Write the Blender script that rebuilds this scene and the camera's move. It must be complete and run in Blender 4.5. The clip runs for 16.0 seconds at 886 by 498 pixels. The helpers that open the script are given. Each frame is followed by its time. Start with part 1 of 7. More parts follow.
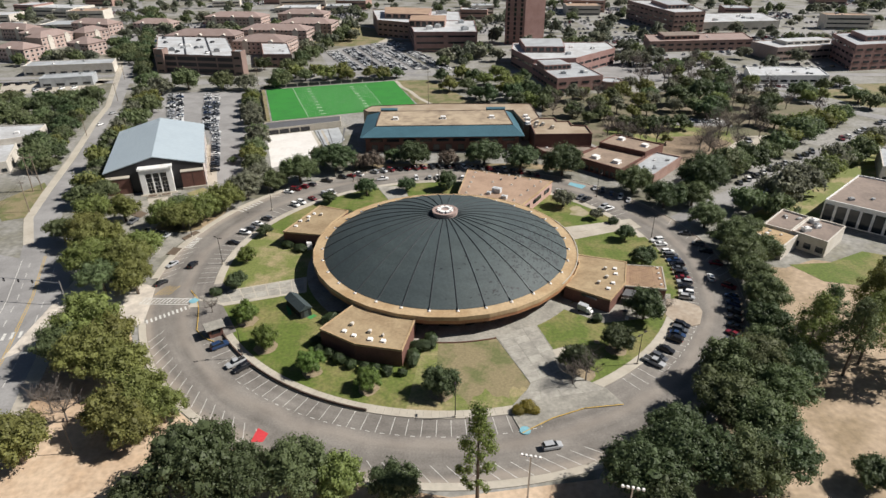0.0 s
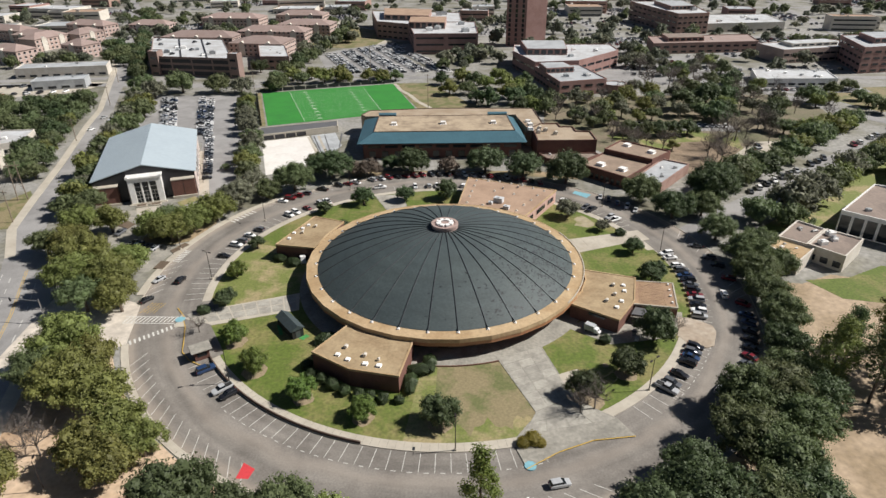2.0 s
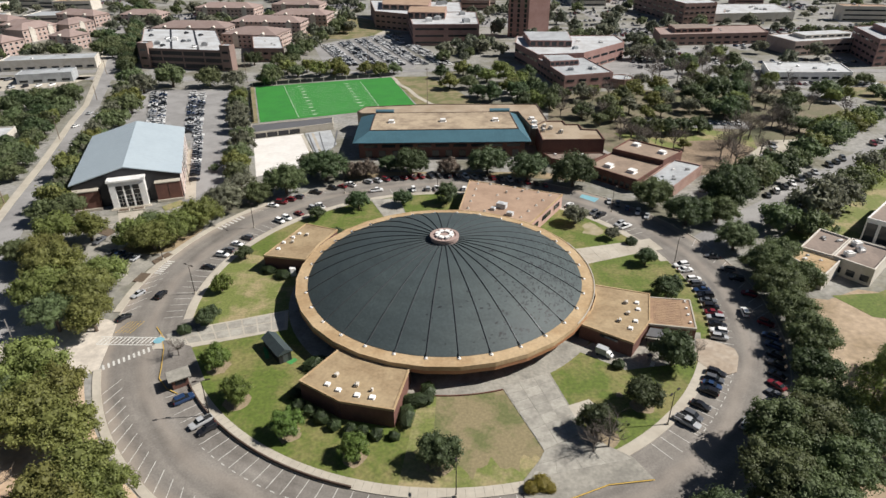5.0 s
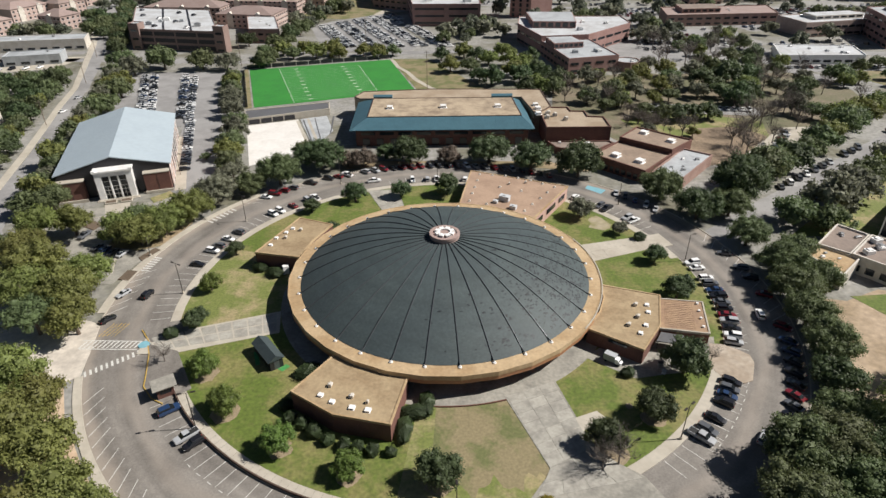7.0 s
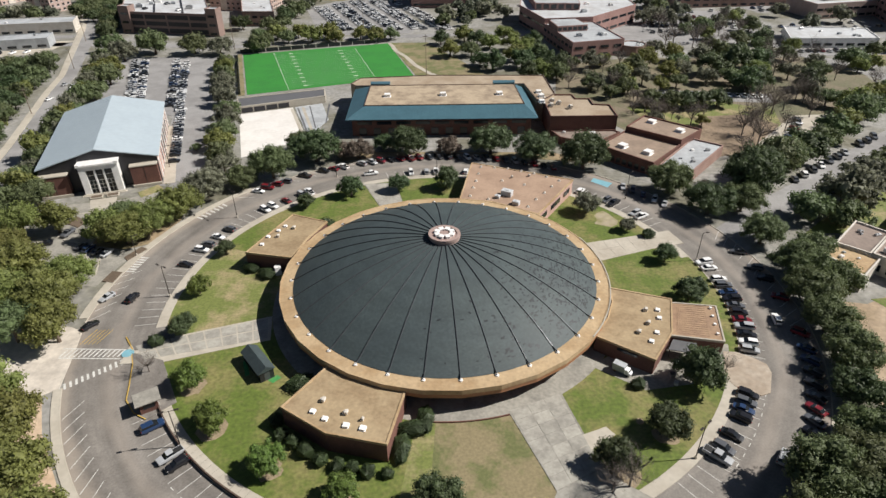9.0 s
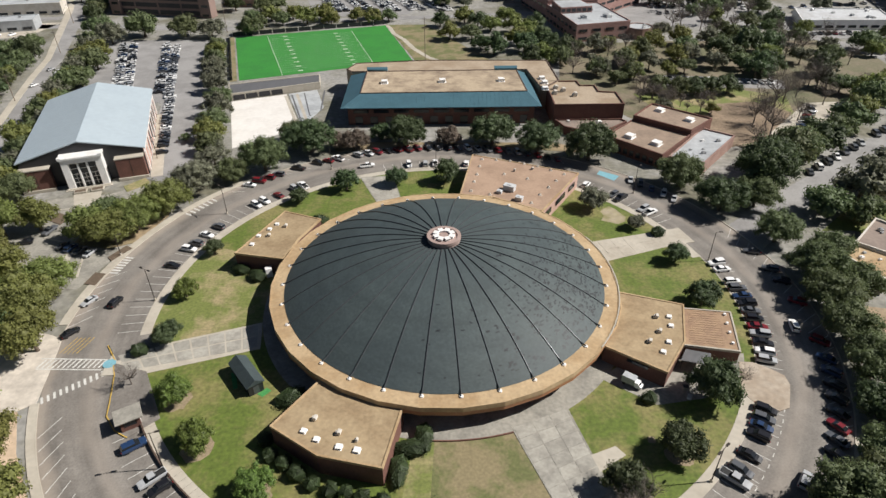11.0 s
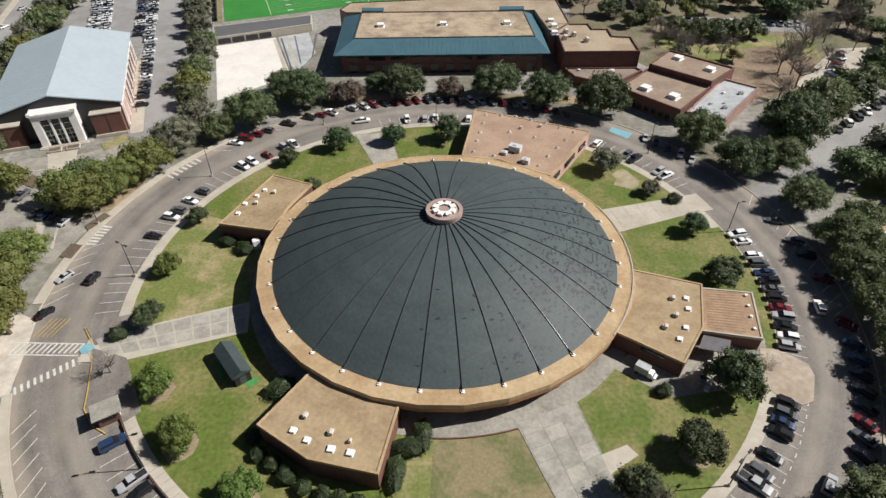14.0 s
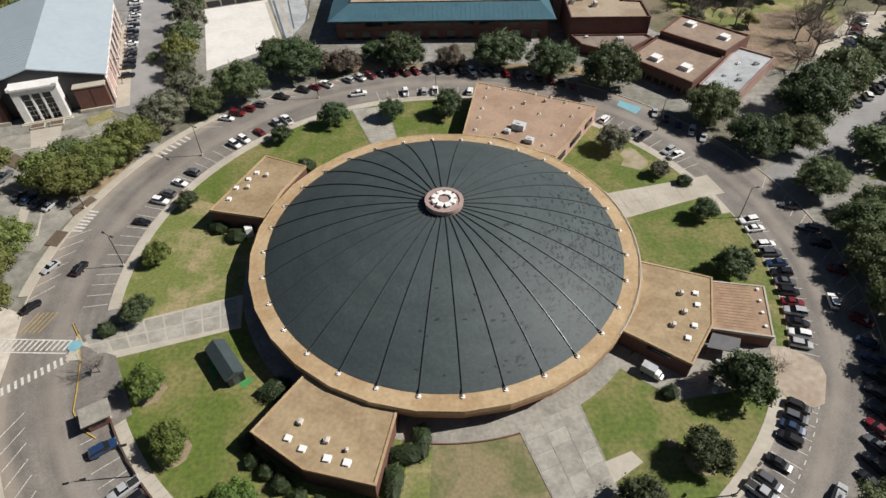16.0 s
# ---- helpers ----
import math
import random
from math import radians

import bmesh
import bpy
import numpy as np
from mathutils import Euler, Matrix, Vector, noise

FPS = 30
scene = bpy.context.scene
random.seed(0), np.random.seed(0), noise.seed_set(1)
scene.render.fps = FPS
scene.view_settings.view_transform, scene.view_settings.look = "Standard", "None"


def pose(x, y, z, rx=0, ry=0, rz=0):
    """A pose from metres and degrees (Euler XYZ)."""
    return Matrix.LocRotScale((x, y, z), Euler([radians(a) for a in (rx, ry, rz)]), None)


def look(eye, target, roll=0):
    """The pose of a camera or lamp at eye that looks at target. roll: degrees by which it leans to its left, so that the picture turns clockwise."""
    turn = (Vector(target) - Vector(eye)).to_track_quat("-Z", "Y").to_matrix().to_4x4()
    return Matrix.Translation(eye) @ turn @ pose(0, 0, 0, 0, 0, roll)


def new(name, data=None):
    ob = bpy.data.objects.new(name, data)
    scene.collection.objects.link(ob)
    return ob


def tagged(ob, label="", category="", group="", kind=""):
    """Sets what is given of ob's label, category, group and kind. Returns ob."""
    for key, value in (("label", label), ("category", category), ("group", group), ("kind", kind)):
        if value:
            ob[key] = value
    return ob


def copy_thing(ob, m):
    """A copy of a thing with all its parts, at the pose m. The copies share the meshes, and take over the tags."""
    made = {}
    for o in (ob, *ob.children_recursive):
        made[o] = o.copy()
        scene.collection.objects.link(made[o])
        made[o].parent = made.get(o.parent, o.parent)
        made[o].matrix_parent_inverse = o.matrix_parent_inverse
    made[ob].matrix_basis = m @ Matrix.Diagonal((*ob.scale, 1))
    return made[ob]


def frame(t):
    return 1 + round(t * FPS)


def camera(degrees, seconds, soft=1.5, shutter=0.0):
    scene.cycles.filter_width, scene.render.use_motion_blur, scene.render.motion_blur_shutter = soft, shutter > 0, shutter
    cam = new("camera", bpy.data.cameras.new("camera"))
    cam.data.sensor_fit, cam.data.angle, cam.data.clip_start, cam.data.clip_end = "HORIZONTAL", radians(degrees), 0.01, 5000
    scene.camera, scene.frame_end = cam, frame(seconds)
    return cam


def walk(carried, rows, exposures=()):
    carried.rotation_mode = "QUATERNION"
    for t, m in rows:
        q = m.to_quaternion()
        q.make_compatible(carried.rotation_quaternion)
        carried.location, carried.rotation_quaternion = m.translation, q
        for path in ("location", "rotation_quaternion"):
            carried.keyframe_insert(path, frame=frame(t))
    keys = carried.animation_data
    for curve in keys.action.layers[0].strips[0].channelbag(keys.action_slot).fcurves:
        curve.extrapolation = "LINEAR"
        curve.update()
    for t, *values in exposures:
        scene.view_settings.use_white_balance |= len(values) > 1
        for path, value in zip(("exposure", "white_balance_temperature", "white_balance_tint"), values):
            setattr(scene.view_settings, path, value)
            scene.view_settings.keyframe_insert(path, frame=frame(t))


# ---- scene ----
cam = camera(72.0, 16.0)
PATH = [
    (0, (-1.5, -162.694, 90.067), (-1.491, -160.925, 89.134), -0.4),
    (0.5, (-1.43, -160.46, 90.071), (-1.42, -158.691, 89.137), -0.4),
    (1, (-1.388, -158.059, 90.01), (-1.379, -156.291, 89.077), -0.4),
    (1.5, (-1.317, -155.644, 89.851), (-1.308, -153.875, 88.919), -0.4),
    (2, (-1.236, -153.366, 89.779), (-1.228, -151.597, 88.847), -0.4),
    (2.5, (-1.292, -151.099, 89.844), (-1.284, -149.33, 88.911), -0.4),
    (3, (-1.282, -148.821, 89.838), (-1.273, -147.052, 88.905), -0.4),
    (3.5, (-1.241, -146.537, 89.777), (-1.233, -144.769, 88.841), -0.4),
    (4, (-1.153, -144.268, 89.757), (-1.145, -142.504, 88.815), -0.4),
    (6.5, (-0.981, -132.96, 89.56), (-0.974, -131.23, 88.556), -0.3),
    (7, (-0.964, -130.646, 89.678), (-0.957, -128.924, 88.66), -0.3),
    (7.5, (-0.861, -128.365, 89.591), (-0.855, -126.651, 88.561), -0.4),
    (8, (-0.806, -126.13, 89.643), (-0.8, -124.423, 88.6), -0.4),
    (8.5, (-0.822, -123.865, 89.575), (-0.815, -122.166, 88.519), -0.4),
    (9, (-0.783, -121.542, 89.585), (-0.777, -119.851, 88.517), -0.4),
    (11.5, (-0.653, -110.06, 89.501), (-0.646, -108.42, 88.356), -0.4),
    (12, (-0.629, -107.866, 89.637), (-0.623, -106.247, 88.463), -0.3),
    (12.5, (-0.638, -105.626, 89.65), (-0.633, -104.028, 88.447), -0.4),
    (13, (-0.513, -103.466, 89.679), (-0.51, -101.89, 88.447), -0.4),
    (13.5, (-0.544, -101.203, 89.843), (-0.541, -99.651, 88.583), -0.4),
    (14, (-0.45, -98.98, 89.986), (-0.448, -97.45, 88.698), -0.4),
    (14.5, (-0.38, -96.727, 90.341), (-0.379, -95.222, 89.024), -0.4),
    (15, (-0.263, -94.534, 90.818), (-0.263, -93.054, 89.474), -0.5),
    (15.5, (-0.212, -92.328, 91.405), (-0.213, -90.873, 90.033), -0.5),
    (16, (-0.168, -90.031, 92.164), (-0.17, -88.603, 90.764), -0.5),
]
walk(cam, [(t, look(eye, target, roll)) for t, eye, target, roll in PATH], [(0.0, 0.25), (9.0, 0.24), (13.5, 0.2), (15.5, 0.17), (16.0, 0.07)])

# ---------------------------------------------------------------- light
SUN_EL, SUN_AZ = radians(44), radians(5)          # height of the sun; direction it comes from, from +x towards +y
world = bpy.data.worlds.new("World")
scene.world = world
world.use_nodes = True
wn = world.node_tree
sky = wn.nodes.new("ShaderNodeTexSky")
sky.sky_type, sky.sun_disc = "NISHITA", False
sky.sun_elevation, sky.sun_rotation = SUN_EL, radians(90) - SUN_AZ
sky.air_density, sky.dust_density = 0.8, 0.6
wn.links.new(sky.outputs[0], wn.nodes["Background"].inputs[0])
wn.nodes["Background"].inputs[1].default_value = 0.034
sun = new("sun", bpy.data.lights.new("sun", "SUN"))
sun.data.energy, sun.data.angle, sun.data.color = 5.35, radians(0.6), (1.0, 0.955, 0.90)
sun.matrix_world = look((0, 0, 0), (-math.cos(SUN_EL) * math.cos(SUN_AZ), -math.cos(SUN_EL) * math.sin(SUN_AZ), -math.sin(SUN_EL)))


# ---------------------------------------------------------------- materials
def mat(name, base, rough=0.85, spread=0.25, scale=1.0, bump=0.2, second=None, second_scale=0.06, amount=0.5, metal=0.0,
        per_object=0.0, per_island=0.0, edge=(0.42, 0.62), coords="Object", hue=0.0):
    """A surface with fine grain, large stains towards a second colour, and bump."""
    m = bpy.data.materials.new(name)
    m.use_nodes = True
    n, k = m.node_tree.nodes, m.node_tree.links
    b = n["Principled BSDF"]
    b.inputs["Roughness"].default_value, b.inputs["Metallic"].default_value = rough, metal
    tc = n.new("ShaderNodeTexCoord")
    co = tc.outputs[coords]
    fine = n.new("ShaderNodeTexNoise")
    fine.inputs["Scale"].default_value, fine.inputs["Detail"].default_value = scale, 6
    k.new(co, fine.inputs["Vector"])
    big = n.new("ShaderNodeTexNoise")
    big.inputs["Scale"].default_value, big.inputs["Detail"].default_value = second_scale, 5
    big.inputs["Roughness"].default_value = 0.66
    k.new(co, big.inputs["Vector"])
    ramp = n.new("ShaderNodeMapRange")
    ramp.inputs[1].default_value, ramp.inputs[2].default_value, ramp.inputs[4].default_value = edge[0], edge[1], amount
    k.new(big.outputs["Fac"], ramp.inputs[0])
    mix = n.new("ShaderNodeMix")
    mix.data_type = "RGBA"
    mix.inputs[6].default_value = (*base, 1)
    mix.inputs[7].default_value = (*(second or [c * 0.7 for c in base]), 1)
    k.new(ramp.outputs[0], mix.inputs[0])
    val = n.new("ShaderNodeMapRange")
    val.inputs[1].default_value, val.inputs[2].default_value = 0.25, 0.75
    val.inputs[3].default_value, val.inputs[4].default_value = 1 - spread, 1 + spread
    k.new(fine.outputs["Fac"], val.inputs[0])
    hsv = n.new("ShaderNodeHueSaturation")
    k.new(mix.outputs[2], hsv.inputs["Color"])
    out = val.outputs[0]
    oi = n.new("ShaderNodeObjectInfo")
    geo = n.new("ShaderNodeNewGeometry")
    for src, s in ((oi.outputs["Random"], per_object), (geo.outputs["Random Per Island"], per_island)):
        if s:
            r = n.new("ShaderNodeMapRange")
            r.inputs[3].default_value, r.inputs[4].default_value = 1 - s, 1 + s
            k.new(src, r.inputs[0])
            mul = n.new("ShaderNodeMath")
            mul.operation = "MULTIPLY"
            k.new(out, mul.inputs[0])
            k.new(r.outputs[0], mul.inputs[1])
            out = mul.outputs[0]
    k.new(out, hsv.inputs["Value"])
    if hue:
        r = n.new("ShaderNodeMapRange")
        r.inputs[3].default_value, r.inputs[4].default_value = 0.5 - hue, 0.5 + hue
        k.new(oi.outputs["Random"], r.inputs[0])
        k.new(r.outputs[0], hsv.inputs["Hue"])
    k.new(hsv.outputs[0], b.inputs["Base Color"])
    if bump:
        bp = n.new("ShaderNodeBump")
        bp.inputs["Strength"].default_value, bp.inputs["Distance"].default_value = bump, 0.05
        k.new(fine.outputs["Fac"], bp.inputs["Height"])
        k.new(bp.outputs[0], b.inputs["Normal"])
    return m


GROUND = mat("ground_mixed", (0.28, 0.272, 0.252), spread=0.3, scale=0.6, second=(0.15, 0.142, 0.1), second_scale=0.03, amount=1.0)
GRASS = mat("lawn_grass", (0.099, 0.137, 0.021), spread=0.34, scale=1.3, second=(0.22, 0.19, 0.075), second_scale=0.085, amount=0.85, edge=(0.45, 0.62))
MIXED = mat("worn_grass", (0.15, 0.175, 0.045), spread=0.28, scale=1.6, second=(0.32, 0.26, 0.14), second_scale=0.09, amount=0.9, edge=(0.46, 0.6))
DRY = mat("dry_grass", (0.23, 0.19, 0.104), spread=0.22, scale=1.8, second=(0.112, 0.13, 0.042), second_scale=0.11, amount=0.85, edge=(0.46, 0.58))
ASPHALT = mat("worn_asphalt", (0.213, 0.195, 0.173), spread=0.2, scale=2.5, second=(0.152, 0.137, 0.121), second_scale=0.12, amount=0.9)
LOT = mat("lot_asphalt", (0.30, 0.292, 0.284), spread=0.12, scale=2.0, second=(0.205, 0.198, 0.192), second_scale=0.07, amount=0.8)
CONCRETE = mat("concrete_paving", (0.31, 0.293, 0.252), spread=0.2, scale=1.5, second=(0.2, 0.19, 0.165), second_scale=0.2, amount=0.85)
SLAB = mat("concrete_slab", (0.36, 0.343, 0.298), spread=0.14, scale=1.5, second=(0.25, 0.235, 0.205), second_scale=0.3, amount=0.85, per_object=0.1)
PALE = mat("pale_concrete", (0.46, 0.42, 0.35), spread=0.12, scale=1.2, second=(0.36, 0.32, 0.26), second_scale=0.15, amount=0.7)
DIRT = mat("sandy_dirt", (0.54, 0.41, 0.29), spread=0.22, scale=0.8, second=(0.40, 0.27, 0.165), second_scale=0.06, amount=0.9)
STRAW = mat("straw_ground", (0.32, 0.24, 0.145), spread=0.22, scale=0.8, second=(0.17, 0.15, 0.075), second_scale=0.05, amount=0.9)
TURF = mat("green_turf", (0.028, 0.212, 0.027), spread=0.1, scale=1.0, second=(0.024, 0.17, 0.026), second_scale=0.1, amount=0.7, bump=0.05)
SAND = mat("pale_court", (0.71, 0.685, 0.645), spread=0.06, scale=0.6, second=(0.6, 0.565, 0.52), second_scale=0.12, amount=0.6)
LINE = mat("white_line_paint", (0.62, 0.61, 0.57), spread=0.2, scale=3.0, second=(0.4, 0.39, 0.36), second_scale=0.8, amount=0.7, bump=0.05)
YELLOW = mat("yellow_paint", (0.56, 0.37, 0.08), spread=0.15, scale=2.0, bump=0.05, second_scale=0.5)
RED = mat("red_paint", (0.62, 0.05, 0.06), spread=0.1, scale=2.0, bump=0.05)
BLUE = mat("light_blue_paint", (0.19, 0.40, 0.47), spread=0.15, scale=2.0, bump=0.05)
SANDY = mat("bright_sand", (0.40, 0.305, 0.21), spread=0.25, scale=0.7, second=(0.25, 0.185, 0.11), second_scale=0.07, amount=0.9)
GRAVEL = mat("tan_gravel_roof", (0.46, 0.338, 0.2), spread=0.16, scale=1.6, second=(0.34, 0.225, 0.115), second_scale=0.13, amount=0.8)
WINGROOF = mat("stained_gravel_roof", (0.36, 0.272, 0.162), spread=0.16, scale=1.4, second=(0.26, 0.185, 0.105), second_scale=0.16, amount=0.9, per_object=0.08)
OFFICEROOF = mat("muted_brown_roof", (0.315, 0.235, 0.175), spread=0.15, scale=1.2, second=(0.235, 0.175, 0.13), second_scale=0.14, amount=0.9)
BROWNDECK = mat("tan_rear_deck", (0.38, 0.305, 0.222), spread=0.14, scale=1.2, second=(0.28, 0.21, 0.14), second_scale=0.1, amount=0.9)
DECK = mat("stained_deck_roof", (0.42, 0.335, 0.235), spread=0.14, scale=1.2, second=(0.20, 0.15, 0.105), second_scale=0.12, amount=0.95, edge=(0.44, 0.66))
CROWN = mat("pinkish_grey_metal", (0.38, 0.28, 0.25), rough=0.6, spread=0.1, scale=2.0, second=(0.3, 0.22, 0.19), second_scale=0.5)
DARKROOF = mat("dark_grey_metal_roof", (0.13, 0.13, 0.135), rough=0.5, spread=0.12, scale=1.0, second=(0.1, 0.1, 0.1), second_scale=0.2)
GRAVEL2 = mat("pinkish_gravel_roof", (0.39, 0.27, 0.19), spread=0.14, scale=1.6, second=(0.29, 0.195, 0.135), second_scale=0.12, amount=0.8)
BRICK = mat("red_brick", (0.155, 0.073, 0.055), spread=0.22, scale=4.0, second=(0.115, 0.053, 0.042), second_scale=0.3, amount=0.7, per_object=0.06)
# brick of the far blocks, with distance haze mixed into its colour
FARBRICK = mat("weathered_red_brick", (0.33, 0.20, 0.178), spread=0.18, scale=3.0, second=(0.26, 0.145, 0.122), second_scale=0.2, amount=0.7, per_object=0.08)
PINKBRICK = mat("pale_red_brick", (0.34, 0.225, 0.19), spread=0.18, scale=4.0, second=(0.26, 0.155, 0.12), second_scale=0.3, amount=0.7)
FASCIA = mat("rust_brown_fascia", (0.36, 0.175, 0.085), rough=0.6, spread=0.15, scale=2.0, second=(0.26, 0.12, 0.06), second_scale=0.4)
WHITE = mat("white_paint", (0.83, 0.82, 0.8), rough=0.5, spread=0.06, scale=1.5, second=(0.62, 0.6, 0.56), second_scale=0.4, amount=0.5, bump=0.05)
STUCCO = mat("cream_stucco", (0.61, 0.57, 0.51), spread=0.08, scale=1.5, second=(0.5, 0.45, 0.37), second_scale=0.3, amount=0.6)
GREYROOF = mat("grey_membrane_roof", (0.44, 0.46, 0.47), rough=0.6, spread=0.12, scale=0.7, second=(0.3, 0.31, 0.32), second_scale=0.12, amount=0.8, bump=0.05)
WHITEROOF = mat("white_membrane_roof", (0.55, 0.565, 0.575), rough=0.6, spread=0.12, scale=0.7, second=(0.38, 0.37, 0.355), second_scale=0.1, amount=0.7, bump=0.05)
TEAL = mat("teal_metal_roof", (0.075, 0.165, 0.205), rough=0.45, spread=0.08, scale=0.8, second=(0.06, 0.13, 0.165), second_scale=0.15, metal=0.2, bump=0.04)
STEEL = mat("blue_grey_metal_roof", (0.44, 0.51, 0.55), rough=0.42, spread=0.05, scale=0.6, second=(0.39, 0.455, 0.5), second_scale=0.1, metal=0.08, bump=0.03)
TERRA = mat("brown_tile_roof", (0.30, 0.228, 0.205), spread=0.18, scale=1.2, second=(0.24, 0.165, 0.14), second_scale=0.15, per_object=0.12)
HOUSEWALL = mat("pale_pink_brick", (0.45, 0.345, 0.305), spread=0.15, scale=2.0, second=(0.36, 0.25, 0.21), second_scale=0.2, per_object=0.1)
GARAGE = mat("grey_brown_brick", (0.25, 0.175, 0.15), spread=0.15, scale=2.0, second=(0.19, 0.13, 0.11), second_scale=0.2)
BROWNROOF = mat("grey_brown_roof", (0.26, 0.205, 0.17), spread=0.15, scale=1.0, second=(0.19, 0.15, 0.125), second_scale=0.12, amount=0.9)
SEAM = mat("brown_seamed_roof", (0.34, 0.225, 0.135), rough=0.7, spread=0.14, scale=1.4, second=(0.26, 0.165, 0.105), second_scale=0.4, amount=0.9)
BLEACHED = mat("bleached_concrete", (0.60, 0.54, 0.46), spread=0.14, scale=0.8, second=(0.42, 0.375, 0.32), second_scale=0.16, amount=0.9)
BAREPATCH = mat("bare_sandy_earth", (0.37, 0.315, 0.225), spread=0.2, scale=1.2, second=(0.22, 0.20, 0.09), second_scale=0.3, amount=0.9)
ISLAND = mat("dusty_island_paving", (0.33, 0.265, 0.20), spread=0.16, scale=1.0, second=(0.42, 0.36, 0.29), second_scale=0.12, amount=0.9)
# litter and thin grass, with shade below the trees in the colour
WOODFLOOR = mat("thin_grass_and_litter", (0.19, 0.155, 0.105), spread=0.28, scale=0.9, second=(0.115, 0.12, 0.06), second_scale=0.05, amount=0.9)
LITTER = mat("brown_leaf_litter", (0.27, 0.20, 0.135), spread=0.28, scale=1.0, second=(0.17, 0.125, 0.08), second_scale=0.08, amount=0.9)
PINKWALL = mat("pale_salmon_brick", (0.50, 0.335, 0.285), spread=0.14, scale=3.0, second=(0.42, 0.26, 0.21), second_scale=0.2, amount=0.7)
DARKBROWN = mat("dark_brown_wood", (0.10, 0.065, 0.05), spread=0.2, scale=2.0)
BED = mat("dark_mulch", (0.13, 0.095, 0.065), spread=0.25, scale=2.0)
SLATE = mat("dark_roof_shingle", (0.048, 0.065, 0.068), rough=0.66, spread=0.12, scale=1.6, second=(0.056, 0.074, 0.074), second_scale=0.06, amount=0.8, bump=0.12)
DARKSHINGLE = mat("black_shingle_patch", (0.018, 0.022, 0.026), rough=0.6, spread=0.2, scale=2.0, per_island=0.4)
RIB = mat("dark_metal_rib", (0.085, 0.092, 0.1), rough=0.42, spread=0.15, scale=2.0, metal=0.3)
BLACK = mat("black_panel", (0.02, 0.02, 0.024), rough=0.5, spread=0.15, scale=1.0, bump=0.05)
GLASS = mat("dark_window_glass", (0.02, 0.025, 0.03), rough=0.08, spread=0.1, scale=0.5, bump=0.0)
POLE = mat("dark_bronze_pole", (0.06, 0.05, 0.045), rough=0.5, spread=0.1, scale=3.0, metal=0.6)
WOODPOLE = mat("weathered_wood_pole", (0.22, 0.17, 0.13), spread=0.2, scale=3.0)
STEELGREY = mat("galvanised_metal", (0.45, 0.45, 0.45), rough=0.4, spread=0.1, scale=2.0, metal=0.7)
BARK = mat("grey_brown_bark", (0.13, 0.10, 0.075), spread=0.3, scale=3.0, bump=0.5)
TWIG = mat("bare_twig", (0.17, 0.145, 0.125), spread=0.25, scale=3.0, per_object=0.1)
LEAF = {
    "dark": mat("dark_evergreen_leaf", (0.092, 0.126, 0.053), rough=0.6, spread=0.24, scale=0.8, per_object=0.18, per_island=0.2, hue=0.025, second_scale=0.5),
    "oak": mat("live_oak_leaf", (0.142, 0.176, 0.075), rough=0.65, spread=0.24, scale=0.8, per_object=0.18, per_island=0.2, hue=0.025, second_scale=0.5),
    "olive": mat("olive_leaf", (0.204, 0.226, 0.066), rough=0.65, spread=0.3, scale=1.2, per_object=0.15, per_island=0.28, hue=0.025, second_scale=0.5),
    "fresh": mat("fresh_green_leaf", (0.158, 0.222, 0.05), rough=0.6, spread=0.3, scale=1.2, per_object=0.12, per_island=0.4, hue=0.02, second_scale=0.5),
    "grey": mat("grey_green_leaf", (0.18, 0.185, 0.125), rough=0.7, spread=0.3, scale=1.2, per_object=0.12, per_island=0.4, second_scale=0.5),
    "hedge": mat("clipped_hedge_leaf", (0.05, 0.076, 0.028), rough=0.6, spread=0.3, scale=1.5, per_object=0.12, per_island=0.3, second_scale=0.5),
    "brown": mat("brown_winter_leaf", (0.20, 0.158, 0.122), rough=0.7, spread=0.3, scale=1.2, per_object=0.1, per_island=0.3, second_scale=0.5),
    # distant leaf, greyed and lightened in colour to stand for haze
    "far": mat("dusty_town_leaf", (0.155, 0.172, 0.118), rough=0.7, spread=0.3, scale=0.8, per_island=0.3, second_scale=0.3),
    "yellow": mat("yellow_shrub_leaf", (0.23, 0.19, 0.03), rough=0.6, spread=0.3, scale=2.0, per_island=0.4, second_scale=0.5),
}


def thin(m, amount=0.4):
    """Lets part of the light pass through a leaf."""
    n, k = m.node_tree.nodes, m.node_tree.links
    b, out = n["Principled BSDF"], n["Material Output"]
    t, x = n.new("ShaderNodeBsdfTranslucent"), n.new("ShaderNodeMixShader")
    k.new(b.inputs["Base Color"].links[0].from_socket, t.inputs["Color"])
    x.inputs[0].default_value = amount
    k.new(b.outputs[0], x.inputs[1])
    k.new(t.outputs[0], x.inputs[2])
    k.new(x.outputs[0], out.inputs["Surface"])


for leaf in LEAF.values():
    thin(leaf)
TYRE = mat("tyre_rubber", (0.02, 0.02, 0.02), rough=0.8, spread=0.1, scale=5.0)
CARGLASS = mat("car_glass", (0.015, 0.018, 0.022), rough=0.06, spread=0.05, scale=1.0, bump=0.0)
LAMPRED = mat("tail_lamp_red", (0.35, 0.01, 0.01), rough=0.2, spread=0.05, bump=0.0)
LAMPWHITE = mat("head_lamp_clear", (0.5, 0.5, 0.5), rough=0.5, spread=0.05, bump=0.0)


